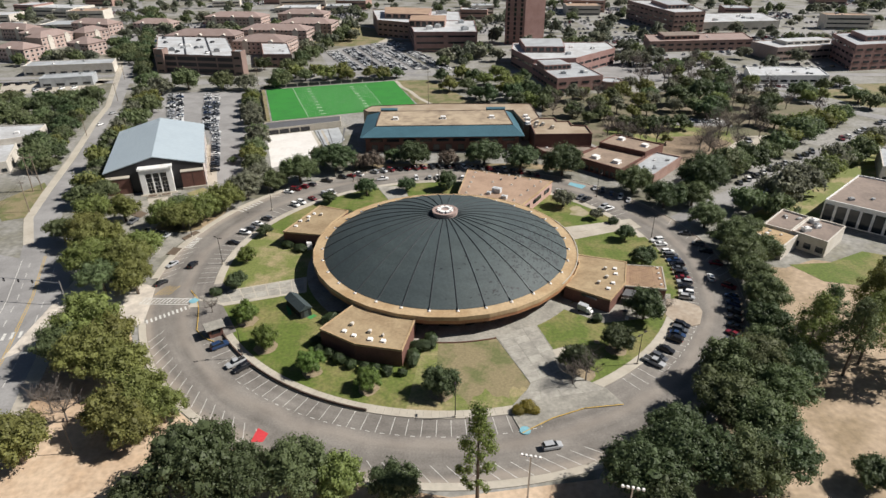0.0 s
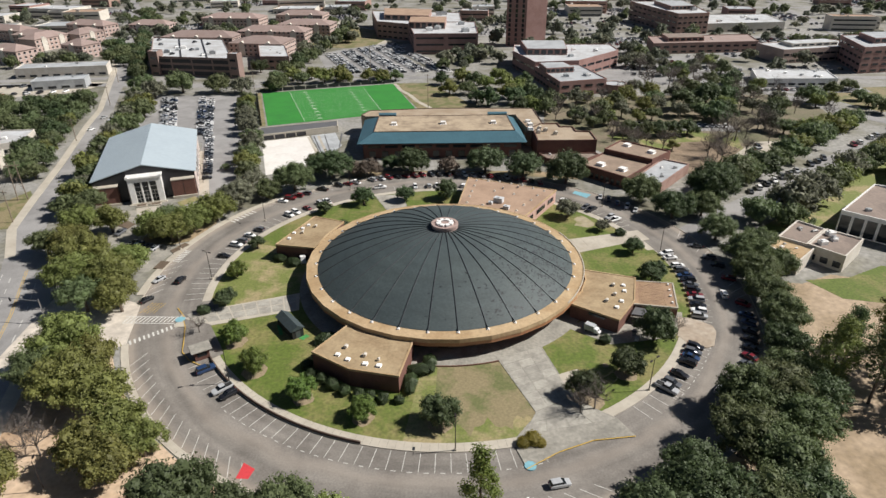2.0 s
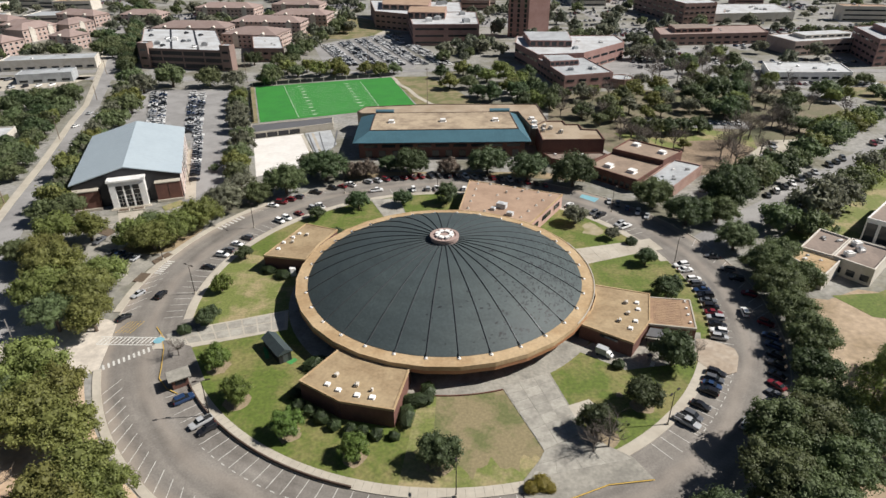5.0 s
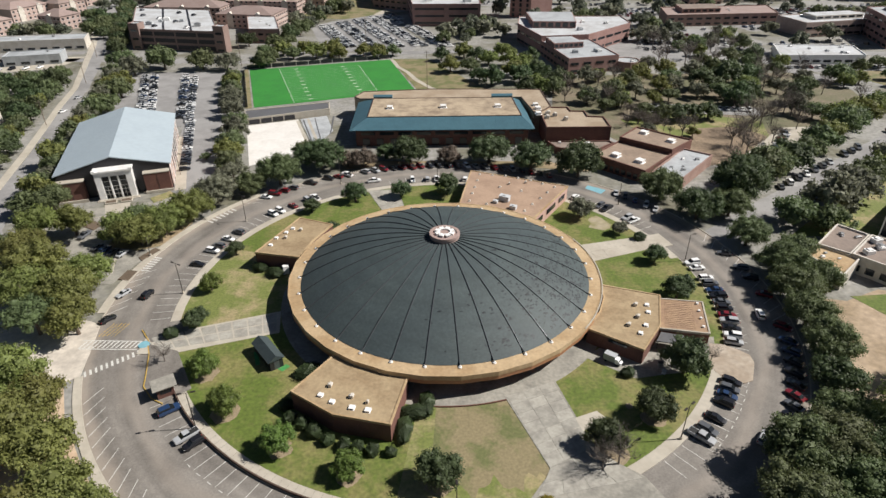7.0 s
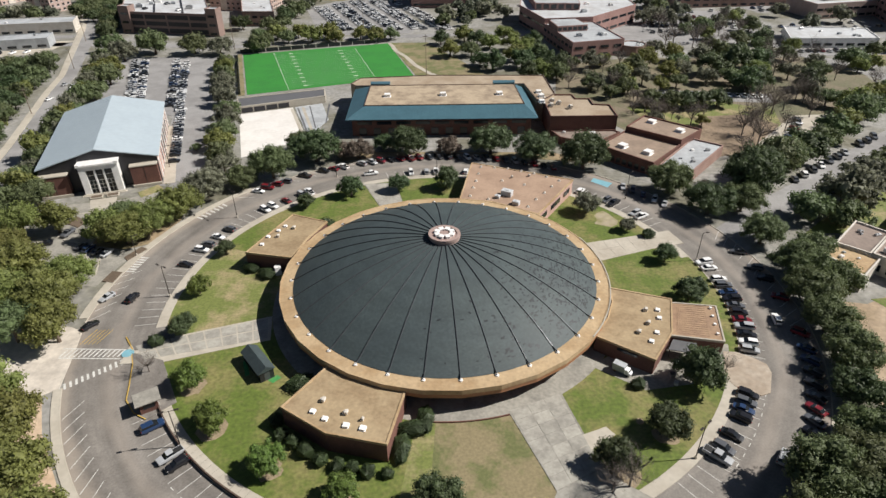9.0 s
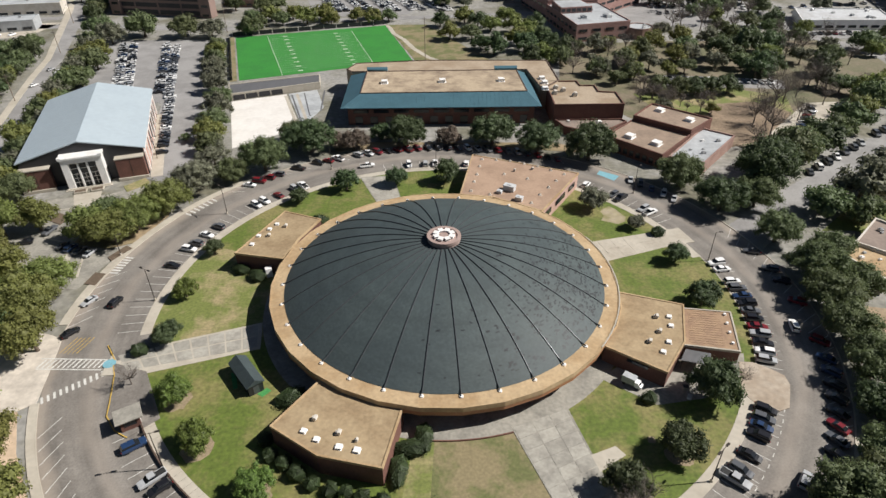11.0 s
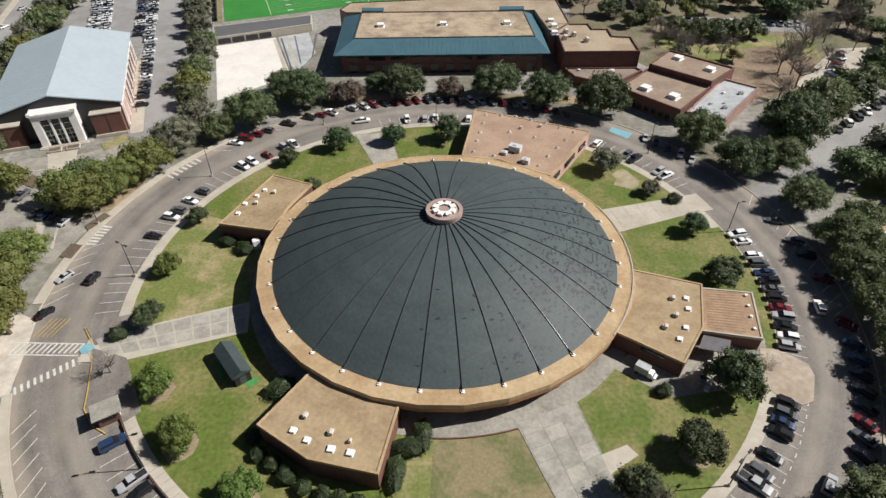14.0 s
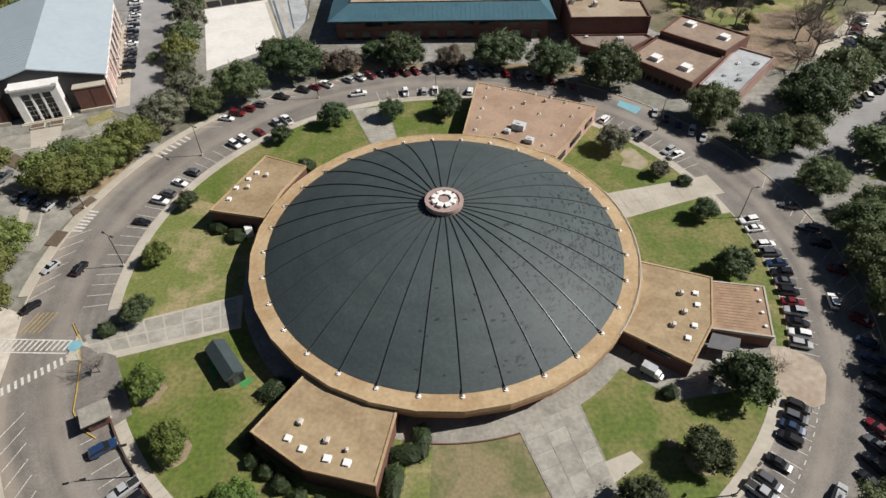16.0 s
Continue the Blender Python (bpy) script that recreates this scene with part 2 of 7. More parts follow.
def ring_wear(m, amount=0.22):
    """Tyre wear and patching that run round the ring road."""
    n, k = m.node_tree.nodes, m.node_tree.links
    tc, sp = n.new("ShaderNodeTexCoord"), n.new("ShaderNodeSeparateXYZ")
    k.new(tc.outputs["Object"], sp.inputs[0])
    ln = n.new("ShaderNodeVectorMath")
    ln.operation = "LENGTH"
    k.new(tc.outputs["Object"], ln.inputs[0])
    at = n.new("ShaderNodeMath")
    at.operation = "ARCTAN2"
    k.new(sp.outputs[1], at.inputs[0])
    k.new(sp.outputs[0], at.inputs[1])
    a5 = n.new("ShaderNodeMath")
    a5.operation, a5.inputs[1].default_value = "MULTIPLY", 5.0
    k.new(at.outputs[0], a5.inputs[0])
    cb = n.new("ShaderNodeCombineXYZ")
    k.new(ln.outputs["Value"], cb.inputs[0])
    k.new(a5.outputs[0], cb.inputs[1])
    nz = n.new("ShaderNodeTexNoise")
    nz.inputs["Scale"].default_value, nz.inputs["Detail"].default_value = 0.4, 5
    k.new(cb.outputs[0], nz.inputs["Vector"])
    mr = n.new("ShaderNodeMapRange")
    mr.inputs[1].default_value, mr.inputs[2].default_value = 0.3, 0.7
    mr.inputs[3].default_value, mr.inputs[4].default_value = 1 - amount, 1 + amount
    k.new(nz.outputs["Fac"], mr.inputs[0])
    b = n["Principled BSDF"]
    src = b.inputs["Base Color"].links[0].from_socket
    vm = n.new("ShaderNodeVectorMath")
    vm.operation = "SCALE"
    k.new(src, vm.inputs[0])
    k.new(mr.outputs[0], vm.inputs["Scale"])
    k.new(vm.outputs[0], b.inputs["Base Color"])


ring_wear(ASPHALT)


def worn_lane(m, r, half, tint, amount):
    """A soft, uneven lane of worn and sand-dusted asphalt at radius r of the ring road."""
    n, k = m.node_tree.nodes, m.node_tree.links
    tc, ln, nz = n.new("ShaderNodeTexCoord"), n.new("ShaderNodeVectorMath"), n.new("ShaderNodeTexNoise")
    ln.operation = "LENGTH"
    k.new(tc.outputs["Object"], ln.inputs[0])
    nz.inputs["Scale"].default_value, nz.inputs["Detail"].default_value = 0.09, 5
    k.new(tc.outputs["Object"], nz.inputs["Vector"])

    def calc(op, a, b):
        x = n.new("ShaderNodeMath")
        x.operation = op
        for i, v in enumerate((a, b)):
            if isinstance(v, (int, float)):
                x.inputs[i].default_value = v
            else:
                k.new(v, x.inputs[i])
        return x.outputs[0]

    off = calc("ABSOLUTE", calc("SUBTRACT", calc("ADD", ln.outputs["Value"], calc("MULTIPLY", nz.outputs["Fac"], 5.0)), r + 2.5), 0.0)
    mr, mx, b = n.new("ShaderNodeMapRange"), n.new("ShaderNodeMix"), n["Principled BSDF"]
    mr.interpolation_type = "SMOOTHSTEP"
    mr.inputs[1].default_value, mr.inputs[2].default_value, mr.inputs[3].default_value, mr.inputs[4].default_value = 0.0, half, amount, 0.0
    k.new(off, mr.inputs[0])
    mx.data_type = "RGBA"
    k.new(mr.outputs[0], mx.inputs[0])
    k.new(b.inputs["Base Color"].links[0].from_socket, mx.inputs[6])
    mx.inputs[7].default_value = (*tint, 1)
    k.new(mx.outputs[2], b.inputs["Base Color"])


worn_lane(ASPHALT, 75.2, 2.6, (0.33, 0.285, 0.24), 0.4)
worn_lane(ASPHALT, 83.6, 2.8, (0.38, 0.32, 0.26), 0.5)
ring_wear(SLATE, 0.13)


def courses(m, across, up, amount):
    """Single shingles of slightly different tone, laid in courses round a dome."""
    n, k = m.node_tree.nodes, m.node_tree.links
    tc, sp = n.new("ShaderNodeTexCoord"), n.new("ShaderNodeSeparateXYZ")
    k.new(tc.outputs["Object"], sp.inputs[0])

    def calc(op, a, b):
        x = n.new("ShaderNodeMath")
        x.operation = op
        for i, v in enumerate((a, b)):
            if isinstance(v, (int, float)):
                x.inputs[i].default_value = v
            elif v is not None:
                k.new(v, x.inputs[i])
        return x.outputs[0]

    row = calc("FLOOR", calc("MULTIPLY", sp.outputs[2], up), None)
    turn = calc("MULTIPLY", calc("ARCTAN2", sp.outputs[1], sp.outputs[0]), across)
    col = calc("FLOOR", calc("ADD", turn, calc("MULTIPLY", row, 0.37)), None)
    cb, wn2 = n.new("ShaderNodeCombineXYZ"), n.new("ShaderNodeTexWhiteNoise")
    k.new(col, cb.inputs[0])
    k.new(row, cb.inputs[1])
    k.new(cb.outputs[0], wn2.inputs["Vector"])
    mr, vm, b = n.new("ShaderNodeMapRange"), n.new("ShaderNodeVectorMath"), n["Principled BSDF"]
    mr.inputs[3].default_value, mr.inputs[4].default_value = 1 - amount, 1 + amount
    k.new(wn2.outputs["Value"], mr.inputs[0])
    vm.operation = "SCALE"
    k.new(b.inputs["Base Color"].links[0].from_socket, vm.inputs[0])
    k.new(mr.outputs[0], vm.inputs["Scale"])
    k.new(vm.outputs[0], b.inputs["Base Color"])


courses(SLATE, 60, 6.0, 0.10)


def paint(name, c):
    m = mat(name, c, rough=0.3, spread=0.05, scale=1.5, second=[v * 0.85 for v in c], second_scale=1.0, bump=0.0)
    m.node_tree.nodes["Principled BSDF"].inputs["Coat Weight"].default_value = 0.6
    return m


PAINT = {"white": paint("car_white", (0.84, 0.84, 0.83)), "black": paint("car_black", (0.013, 0.013, 0.016)), "silver": paint("car_silver", (0.42, 0.43, 0.44)),
         "grey": paint("car_grey", (0.10, 0.105, 0.115)), "red": paint("car_red", (0.17, 0.012, 0.018)), "blue": paint("car_blue", (0.02, 0.045, 0.11))}


# ---------------------------------------------------------------- mesh tools
def mesh_of(name, bm, material, smooth=False):
    me = bpy.data.meshes.new(name)
    bmesh.ops.recalc_face_normals(bm, faces=bm.faces)
    bm.to_mesh(me)
    bm.free()
    for m in material if isinstance(material, (list, tuple)) else [material]:
        me.materials.append(m)
    if smooth:
        me.polygons.foreach_set("use_smooth", [True] * len(me.polygons))
    return me


def part(name, bm, material, parent=None, label="", smooth=False):
    ob = new(name, mesh_of(name, bm, material, smooth) if isinstance(bm, bmesh.types.BMesh) else bm)
    ob.parent = parent
    return tagged(ob, label) if label else ob


def empty(name, m=None, label="", category="", group="", kind="", parent=None):
    ob = new(name)
    ob.parent = parent
    if m is not None:
        ob.matrix_basis = m
    return tagged(ob, label, category, group, kind)


def box(bm, x0, y0, z0, x1, y1, z1, bevel=0.0):
    r = bmesh.ops.create_cube(bm, size=1)
    bmesh.ops.transform(bm, matrix=Matrix.Translation(((x0 + x1) / 2, (y0 + y1) / 2, (z0 + z1) / 2)) @ Matrix.Diagonal((x1 - x0, y1 - y0, z1 - z0, 1)), verts=r["verts"])
    if bevel:
        es = list({e for v in r["verts"] for e in v.link_edges})
        bmesh.ops.bevel(bm, geom=es, offset=bevel, segments=1, affect="EDGES")
    return bm


def boxes(*rows, bevel=0.0):
    bm = bmesh.new()
    for r in rows:
        box(bm, *r, bevel=bevel)
    return bm


def prism(points, z0, z1, bm=None, shrink=None):
    """A polygon pulled up from z0 to z1; shrink: the top's own points."""
    bm = bm or bmesh.new()
    lo = [bm.verts.new((*p[:2], z0)) for p in points]
    hi = [bm.verts.new((*p[:2], z1 if len(p) < 3 else p[2])) for p in (shrink or points)]
    n = len(lo)
    bm.faces.new(lo[::-1])
    bm.faces.new(hi)
    for i in range(n):
        bm.faces.new((lo[i], lo[(i + 1) % n], hi[(i + 1) % n], hi[i]))
    return bm


def tube(bm, a, b, r0, r1, n=8):
    a, b = Vector(a), Vector(b)
    q = (b - a).to_track_quat("Z", "Y").to_matrix()
    rings = []
    for p, r in ((a, r0), (b, r1)):
        rings.append([bm.verts.new(p + q @ Vector((r * math.cos(2 * math.pi * i / n), r * math.sin(2 * math.pi * i / n), 0))) for i in range(n)])
    for i in range(n):
        bm.faces.new((rings[0][i], rings[0][(i + 1) % n], rings[1][(i + 1) % n], rings[1][i]))
    bm.faces.new(rings[0][::-1])
    bm.faces.new(rings[1])
    return bm


def polar(r, a, z=None):
    x, y = r * math.cos(radians(a)), r * math.sin(radians(a))
    return (x, y) if z is None else (x, y, z)


def band(r0, r1, a0, a1, z0, z1, step=2.0, bm=None):
    """A sector of a ring, as a slab from z0 to z1."""
    bm = bm or bmesh.new()
    n = max(2, round((a1 - a0) / step))
    whole = abs(a1 - a0 - 360) < 0.01
    cols = []
    for i in range(n if whole else n + 1):
        a = a0 + (a1 - a0) * i / n
        cols.append([bm.verts.new(polar(r, a, z)) for r, z in ((r0, z0), (r1, z0), (r1, z1), (r0, z1))])
    m = len(cols)
    for i in range(m if whole else m - 1):
        c, d = cols[i], cols[(i + 1) % m]
        for k in range(4):
            bm.faces.new((c[k], c[(k + 1) % 4], d[(k + 1) % 4], d[k]))
    if not whole:
        bm.faces.new(cols[0])
        bm.faces.new(cols[-1][::-1])
    return bm


def ribbon(rows, z0, z1):
    """A strip of changing width along (x, y, width), as a slab."""
    bm, cols = bmesh.new(), []
    for i, (x, y, w) in enumerate(rows):
        a, b = rows[max(i - 1, 0)], rows[min(i + 1, len(rows) - 1)]
        d = Vector((b[0] - a[0], b[1] - a[1])).normalized()
        nx, ny = -d.y * w / 2, d.x * w / 2
        cols.append([bm.verts.new(v) for v in ((x + nx, y + ny, z0), (x - nx, y - ny, z0), (x - nx, y - ny, z1), (x + nx, y + ny, z1))])
    for c, d in zip(cols, cols[1:]):
        for k in range(4):
            bm.faces.new((c[k], c[(k + 1) % 4], d[(k + 1) % 4], d[k]))
    bm.faces.new(cols[0])
    bm.faces.new(cols[-1][::-1])
    return bm


def structure(name, bm, material, label, category):
    return tagged(part(name, bm, material), label, category, kind="structure")


rng = random.Random(7)

# ---------------------------------------------------------------- ground
bm = bmesh.new()
rings = [0, 120, 300, 700, 1500, 4000]
prev = None
for r in rings[1:]:
    cur = [bm.verts.new((r * math.cos(i * math.pi / 24), r * math.sin(i * math.pi / 24), -0.06)) for i in range(48)]
    if prev is None:
        bm.faces.new(cur)
    else:
        for i in range(48):
            bm.faces.new((prev[i], prev[(i + 1) % 48], cur[(i + 1) % 48], cur[i]))
    prev = cur
structure("ground", bm, GROUND, "mixed dry grass and bare earth ground", "ground")

structure("ring_road", band(67.4, 84.0, 0, 360, -0.1, 0.0), ASPHALT, "worn grey-brown asphalt ring road with angled parking", "road")
structure("inner_kerb", band(67.2, 67.45, 0, 360, -0.1, 0.16), PALE, "pale concrete kerb round the island", "kerb")
structure("outer_kerb", band(84.0, 84.25, -158, 190, -0.1, 0.14), PALE, "pale concrete kerb outside the ring road", "kerb")
structure("inner_pavement", band(65.1, 67.2, 13, 334, -0.1, 0.15), PALE, "pale concrete pavement along the kerb", "pavement")
structure("kerb_lawn", band(65.1, 67.2, -26, 13, -0.1, 0.11), GRASS, "narrow lawn strip along the kerb", "lawn")
structure("outer_pavement", band(84.25, 85.7, 202, 330, -0.1, 0.12), PALE, "pale sandy concrete pavement", "pavement")
structure("apron", band(30, 41.4, 0, 360, -0.1, 0.15), CONCRETE, "pale concrete walk round the round hall", "pavement")
for i, (a0, a1, m, lab) in enumerate(((199, 262, GRASS, "green mown lawn with dry patches"), (262, 267, MIXED, "thin half dry lawn"), (267, 296, DRY, "dry tan lawn with green blotches"), (296, 385, GRASS, "green mown lawn"),
                                      (385, 470, GRASS, "green lawn beside the drive"), (470, 520, GRASS, "green lawn"), (520, 559, MIXED, "half dry lawn with worn tan patches"))):
    structure(f"lawn_{i + 1}", band(41.4, 65.1, a0, a1, -0.1, 0.10), m, lab, "lawn")


structure("lawn_edge", prism([polar(65.05, a) for a in range(266, 295, 2)] + [polar(61.0 + 1.5 * math.sin(a * 0.9) + 1.1 * math.sin(a * 2.3), a) for a in range(294, 265, -1)], 0.0, 0.106), MIXED, "greener strip of half dry lawn along the pavement", "lawn")


def paving(name, pts, z, material, label, cat="pavement"):
    return structure(name, prism(pts, -0.1, z), material, label, cat)


paving("walk_west", [(-40.5, -8.8), (-39.0, -17.2), (-60.2, -24.0), (-69.4, -24.6), (-69.6, -18.6)], 0.17, PALE, "concrete walk of large square slabs")
paving("walk_north", [(-16.8, 38.0), (-11.0, 39.6), (-15.6, 62.0), (-26.0, 60.5)], 0.17, CONCRETE, "concrete walk between lawns")
paving("walk_east", [(39.6, 12.8), (59.6, 20.2), (66.6, 22.0), (64.5, 29.0), (59.0, 27.4), (36.8, 21.8)], 0.17, PALE, "pale concrete walk")
paving("plaza", [(11.6, -38.0), (18.5, -57.2), (13.6, -63.6), (13.2, -67.0), (14.6, -71.6), (21.4, -67.5), (28.7, -64.6), (37.2, -63.6), (34.8, -58.6), (28.5, -54.0), (26.4, -48.6), (22.8, -33.6)], 0.18, CONCRETE, "wide concrete walk of large slabs")
paving("pad", [(23.4, -45.4), (29.8, -42.9), (31.2, -44.8), (24.4, -49.2)], 0.20, PALE, "pale concrete side walk")
paving("dock_yard", [(30.5, -26.5), (40, -33.6), (56, -31), (60, -26), (62, -20), (49, -19), (40, -20)], 0.13, CONCRETE, "dusty grey service yard")
paving("kerb_island", [(60.0, -22.4), (62.6, -22.6), (65.4, -24.4), (67.5, -26.4), (67.4, -29.0), (64.6, -34.6), (62.4, -35.4), (58.6, -33.4), (57.2, -30.3)], 0.19, ISLAND, "sandy traffic island with a kerb", "traffic island")
paving("west_drive", [(-82.6, -13.5), (-86, -12), (-108, -6), (-106, -46), (-98, -38), (-86, -37), (-78.5, -31.5), (-80.5, -22)], 0.03, BLEACHED, "bleached concrete drive joining the street", "road")
paving("west_island", [(-71.6, -15.6), (-70.1, -14.0), (-62.5, -11.6), (-60.0, -17.6), (-67.8, -20.4)], 0.19, ASPHALT, "dark paved traffic island", "traffic island")
paving("kiosk_pad", [(-68.2, -21.0), (-60.5, -23.5), (-53.2, -35.6), (-57.5, -40.0), (-60.5, -38.4), (-63.4, -35.0), (-64.3, -31.7), (-66.5, -24.6)], 0.19, ASPHALT, "worn asphalt pad beside the kiosk")
structure("west_street", ribbon([(-78, -160, 16), (-98, -75, 16), (-106, -45, 17), (-115, -18, 18), (-126, 8, 14), (-140, 32, 10), (-149.4, 60, 6.6), (-161.2, 99, 5.2), (-180.8, 161, 5.2), (-188.4, 190, 5.6), (-227, 293, 8), (-286, 433, 15), (-350, 590, 13), (-520, 980, 12)], -0.1, -0.01), LOT, "pale worn asphalt street", "street")
paving("side_street", [(-112, -2), (-120, -22), (-200, 6), (-192, 24)], -0.006, LOT, "worn grey side street at the junction", "street")
paving("corner_lawn", [(-168, 47), (-161, 69), (-155, 61), (-147, 36), (-155, 32)], 0.0, DRY, "dry corner lawn beside the street", "lawn")
structure("west_footway", ribbon([(-88, -75, 3), (-95.5, -48, 3.5), (-103, -25, 2)], -0.1, 0.08), PALE, "white concrete footway", "pavement")
structure("west_verge", ribbon([(-135, 14, 3), (-146.8, 34, 3), (-154.8, 60, 3), (-165.8, 99, 3), (-185.2, 161, 3), (-193, 190, 3), (-233.5, 293, 4), (-296, 433, 5)], -0.1, 0.02), PALE, "pale sandy verge beside the street", "verge")
structure("house_street", ribbon([(-420, 265, 9), (-330, 262, 9), (-228, 272, 8)], -0.1, -0.022), LOT, "pale side street", "street")
structure("north_east_street", ribbon([(78, 22, 12), (102, 43, 10), (132, 66, 9), (170, 96, 9), (222, 134, 10), (330, 215, 11), (520, 360, 12)], -0.1, -0.012), LOT, "grey asphalt street with parked cars", "street")
structure("cross_street", ribbon([(-420, 255, 9), (-200, 252, 9), (-120, 244, 9), (-60, 262, 8), (60, 275, 8), (160, 262, 9), (420, 250, 10)], -0.1, -0.02), LOT, "grey asphalt cross street", "street")
structure("far_street", ribbon([(-120, 560, 10), (-60, 470, 10), (-50, 400, 9), (-42, 330, 9), (-20, 280, 9)], -0.1, -0.024), PALE, "pale far drive", "street")
paving("hall_lot", [(-182, 222), (-116, 222), (-99, 150), (-82, 78), (-86, 58), (-96, 62), (-114, 128), (-150, 138)], 0.01, LOT, "light grey parking lot", "parking lot")
paving("hall_forecourt", [(-131, 43), (-117.5, 48.4), (-101, 51.6), (-92, 58.4), (-79, 52), (-77.5, 40), (-84.6, 20), (-88, 4), (-104, 6), (-121, 22)], -0.03, CONCRETE, "pale grey paved forecourt", "forecourt")
paving("hall_walk", [(-112, 51), (-104.5, 53.4), (-102.0, 46), (-108, 43)], 0.03, PALE, "pale concrete entrance walk")
paving("north_lot", [(-98, 352), (-86, 374), (-46, 408), (-12, 292), (-20, 274), (-66, 270), (-78, 282)], 0.01, LOT, "grey parking lot full of cars", "parking lot")
paving("east_far_lot", [(95, 245), (190, 235), (205, 300), (130, 330)], 0.012, LOT, "grey parking lot among trees", "parking lot")
paving("east_lot", [(118, 92), (146, 122), (170, 124), (152, 100), (126, 78)], 0.012, PALE, "pale side lot", "parking lot")
paving("south_dirt", [(-110, -60), (-100, -46), (-92, -38), (-81, -33.5), (-75.8, -43), (-66.5, -55), (-60.5, -61.5), (-46, -73.5), (-30, -81.5), (0, -87), (30, -83), (34, -83), (34, -240), (-110, -240)], -0.02, DIRT, "bare sandy pinkish dirt", "bare ground")
paving("east_dirt", [(47, -74), (66, -60), (84, -40), (88, -18), (92, -4), (101, -6), (112, -1), (132, -8), (170, -10), (190, -240), (34, -240), (34, -83)], -0.02, SANDY, "bright sandy bare ground", "bare ground")
paving("east_lawn", [(103, -4), (108, -14), (132, -20), (146, -4), (130, 4), (116, -3)], 0.0, GRASS, "green lawn beside the low building", "lawn")
paving("north_strip", [(-40, 88), (40, 86), (56, 76), (40, 79), (0, 86.5), (-36, 80)], 0.03, STRAW, "dry mulch bed below the trees", "bed")
paving("field_bank", [(-31, 250), (-8, 250), (34, 160), (28, 148), (-12, 181)], -0.01, DRY, "dry grass bank beside the field", "lawn")
structure("bank_path", ribbon([(-30.4, 249, 2.2), (-28.4, 243.8, 2.2), (-25.5, 231.2, 2.6), (-19.3, 219.2, 2.4), (-13.8, 202.5, 2.6), (-5.8, 187, 2.4), (4, 176, 2.4)], -0.1, 0.02), PALE, "pale worn path along the field", "path")
paving("glade", [(80, 134), (102, 146), (122, 140), (142, 130), (136, 110), (98, 106), (84, 118)], -0.01, MIXED, "dry grass glade", "lawn")
paving("far_lawn", [(222, 211), (245, 227), (300, 232), (300, 170), (238, 172)], -0.015, DRY, "dry grass lot", "lawn")
structure("pavilion_street", ribbon([(180, 292, 10), (192, 248, 10), (199, 219, 10), (209, 193, 10), (222, 165, 10), (240, 142, 10)], -0.1, -0.016), LOT, "grey asphalt street past the white pavilion", "street")
paving("house_lot", [(-310, 205), (-226, 232), (-222, 262), (-312, 250)], -0.02, PALE, "pale dusty parking lot", "parking lot")
paving("tower_lot", [(100, 262), (196, 262), (215, 330), (140, 345), (130, 300)], 0.006, LOT, "grey parking lot behind the brick block", "parking lot")
paving("pavilion_lot", [(196, 214), (262, 216), (262, 230), (198, 231)], 0.004, LOT, "grey parking strip before the pavilion", "parking lot")
paving("quad_lawn", [(-118, 392), (-62, 380), (-40, 460), (-96, 520)], -0.02, DRY, "dry campus lawn", "lawn")
structure("outer_footway", band(84.25, 86.2, 137, 186, -0.1, 0.13), PALE, "pale concrete footway outside the ring road", "pavement")
paving("tree_bed", [(-98.6, 24.0), (-88.5, 21.5), (-82.6, 24.2), (-78.4, 38.0), (-81.6, 47.5), (-99.0, 42.0)], 0.1, STRAW, "brown mulch bed below the oaks", "bed")
structure("forecourt_kerb", ribbon([(-124, 37, 0.5), (-113, 41.5, 0.5), (-101, 44.6, 0.5), (-91, 50.5, 0.5), (-84, 56.5, 0.5)], -0.1, 0.1), PALE, "pale kerb of the hall drive", "kerb")
structure("forecourt_drive", ribbon([(-126, 31, 6), (-114, 36, 6), (-101, 40, 6), (-90, 46, 6), (-83, 50, 6)], -0.1, -0.02), CONCRETE, "grey drive before the hall", "drive")
structure("forecourt_walk", ribbon([(-107.6, 52.0, 3.0), (-102.5, 39.0, 2.6), (-96.0, 12.0, 2.0)], -0.1, 0.02), PALE, "pale walk from the portico", "pavement")
structure("bay_kerb", ribbon([(-108, 27, 0.5), (-99, 24, 0.5), (-93, 17, 0.5), (-90.5, 9, 0.5)], -0.1, 0.1), PALE, "pale kerb of the parking bay", "kerb")
paving("drive_island", [(-112.0, 36.2), (-110.8, 40.4), (-106.2, 37.4), (-107.3, 33.8)], 0.14, BED, "small mulched drive island", "bed")
paving("entrance_bed", [(-99.0, 56.2), (-94.4, 61.8), (-91.4, 58.3), (-96.5, 52.6)], 0.1, MIXED, "small planted entrance bed", "bed")
paving("kerb_bed", [(-84.9, 15.6), (-81.9, 21.4), (-84.0, 22.8), (-86.6, 17.4)], 0.16, BED, "small mulched kerb bed", "bed")
paving("corner_bed", [(-84.3, 5.4), (-83.8, 10.2), (-86.8, 10.8), (-87.4, 6.2)], 0.16, BED, "small mulched corner bed", "bed")

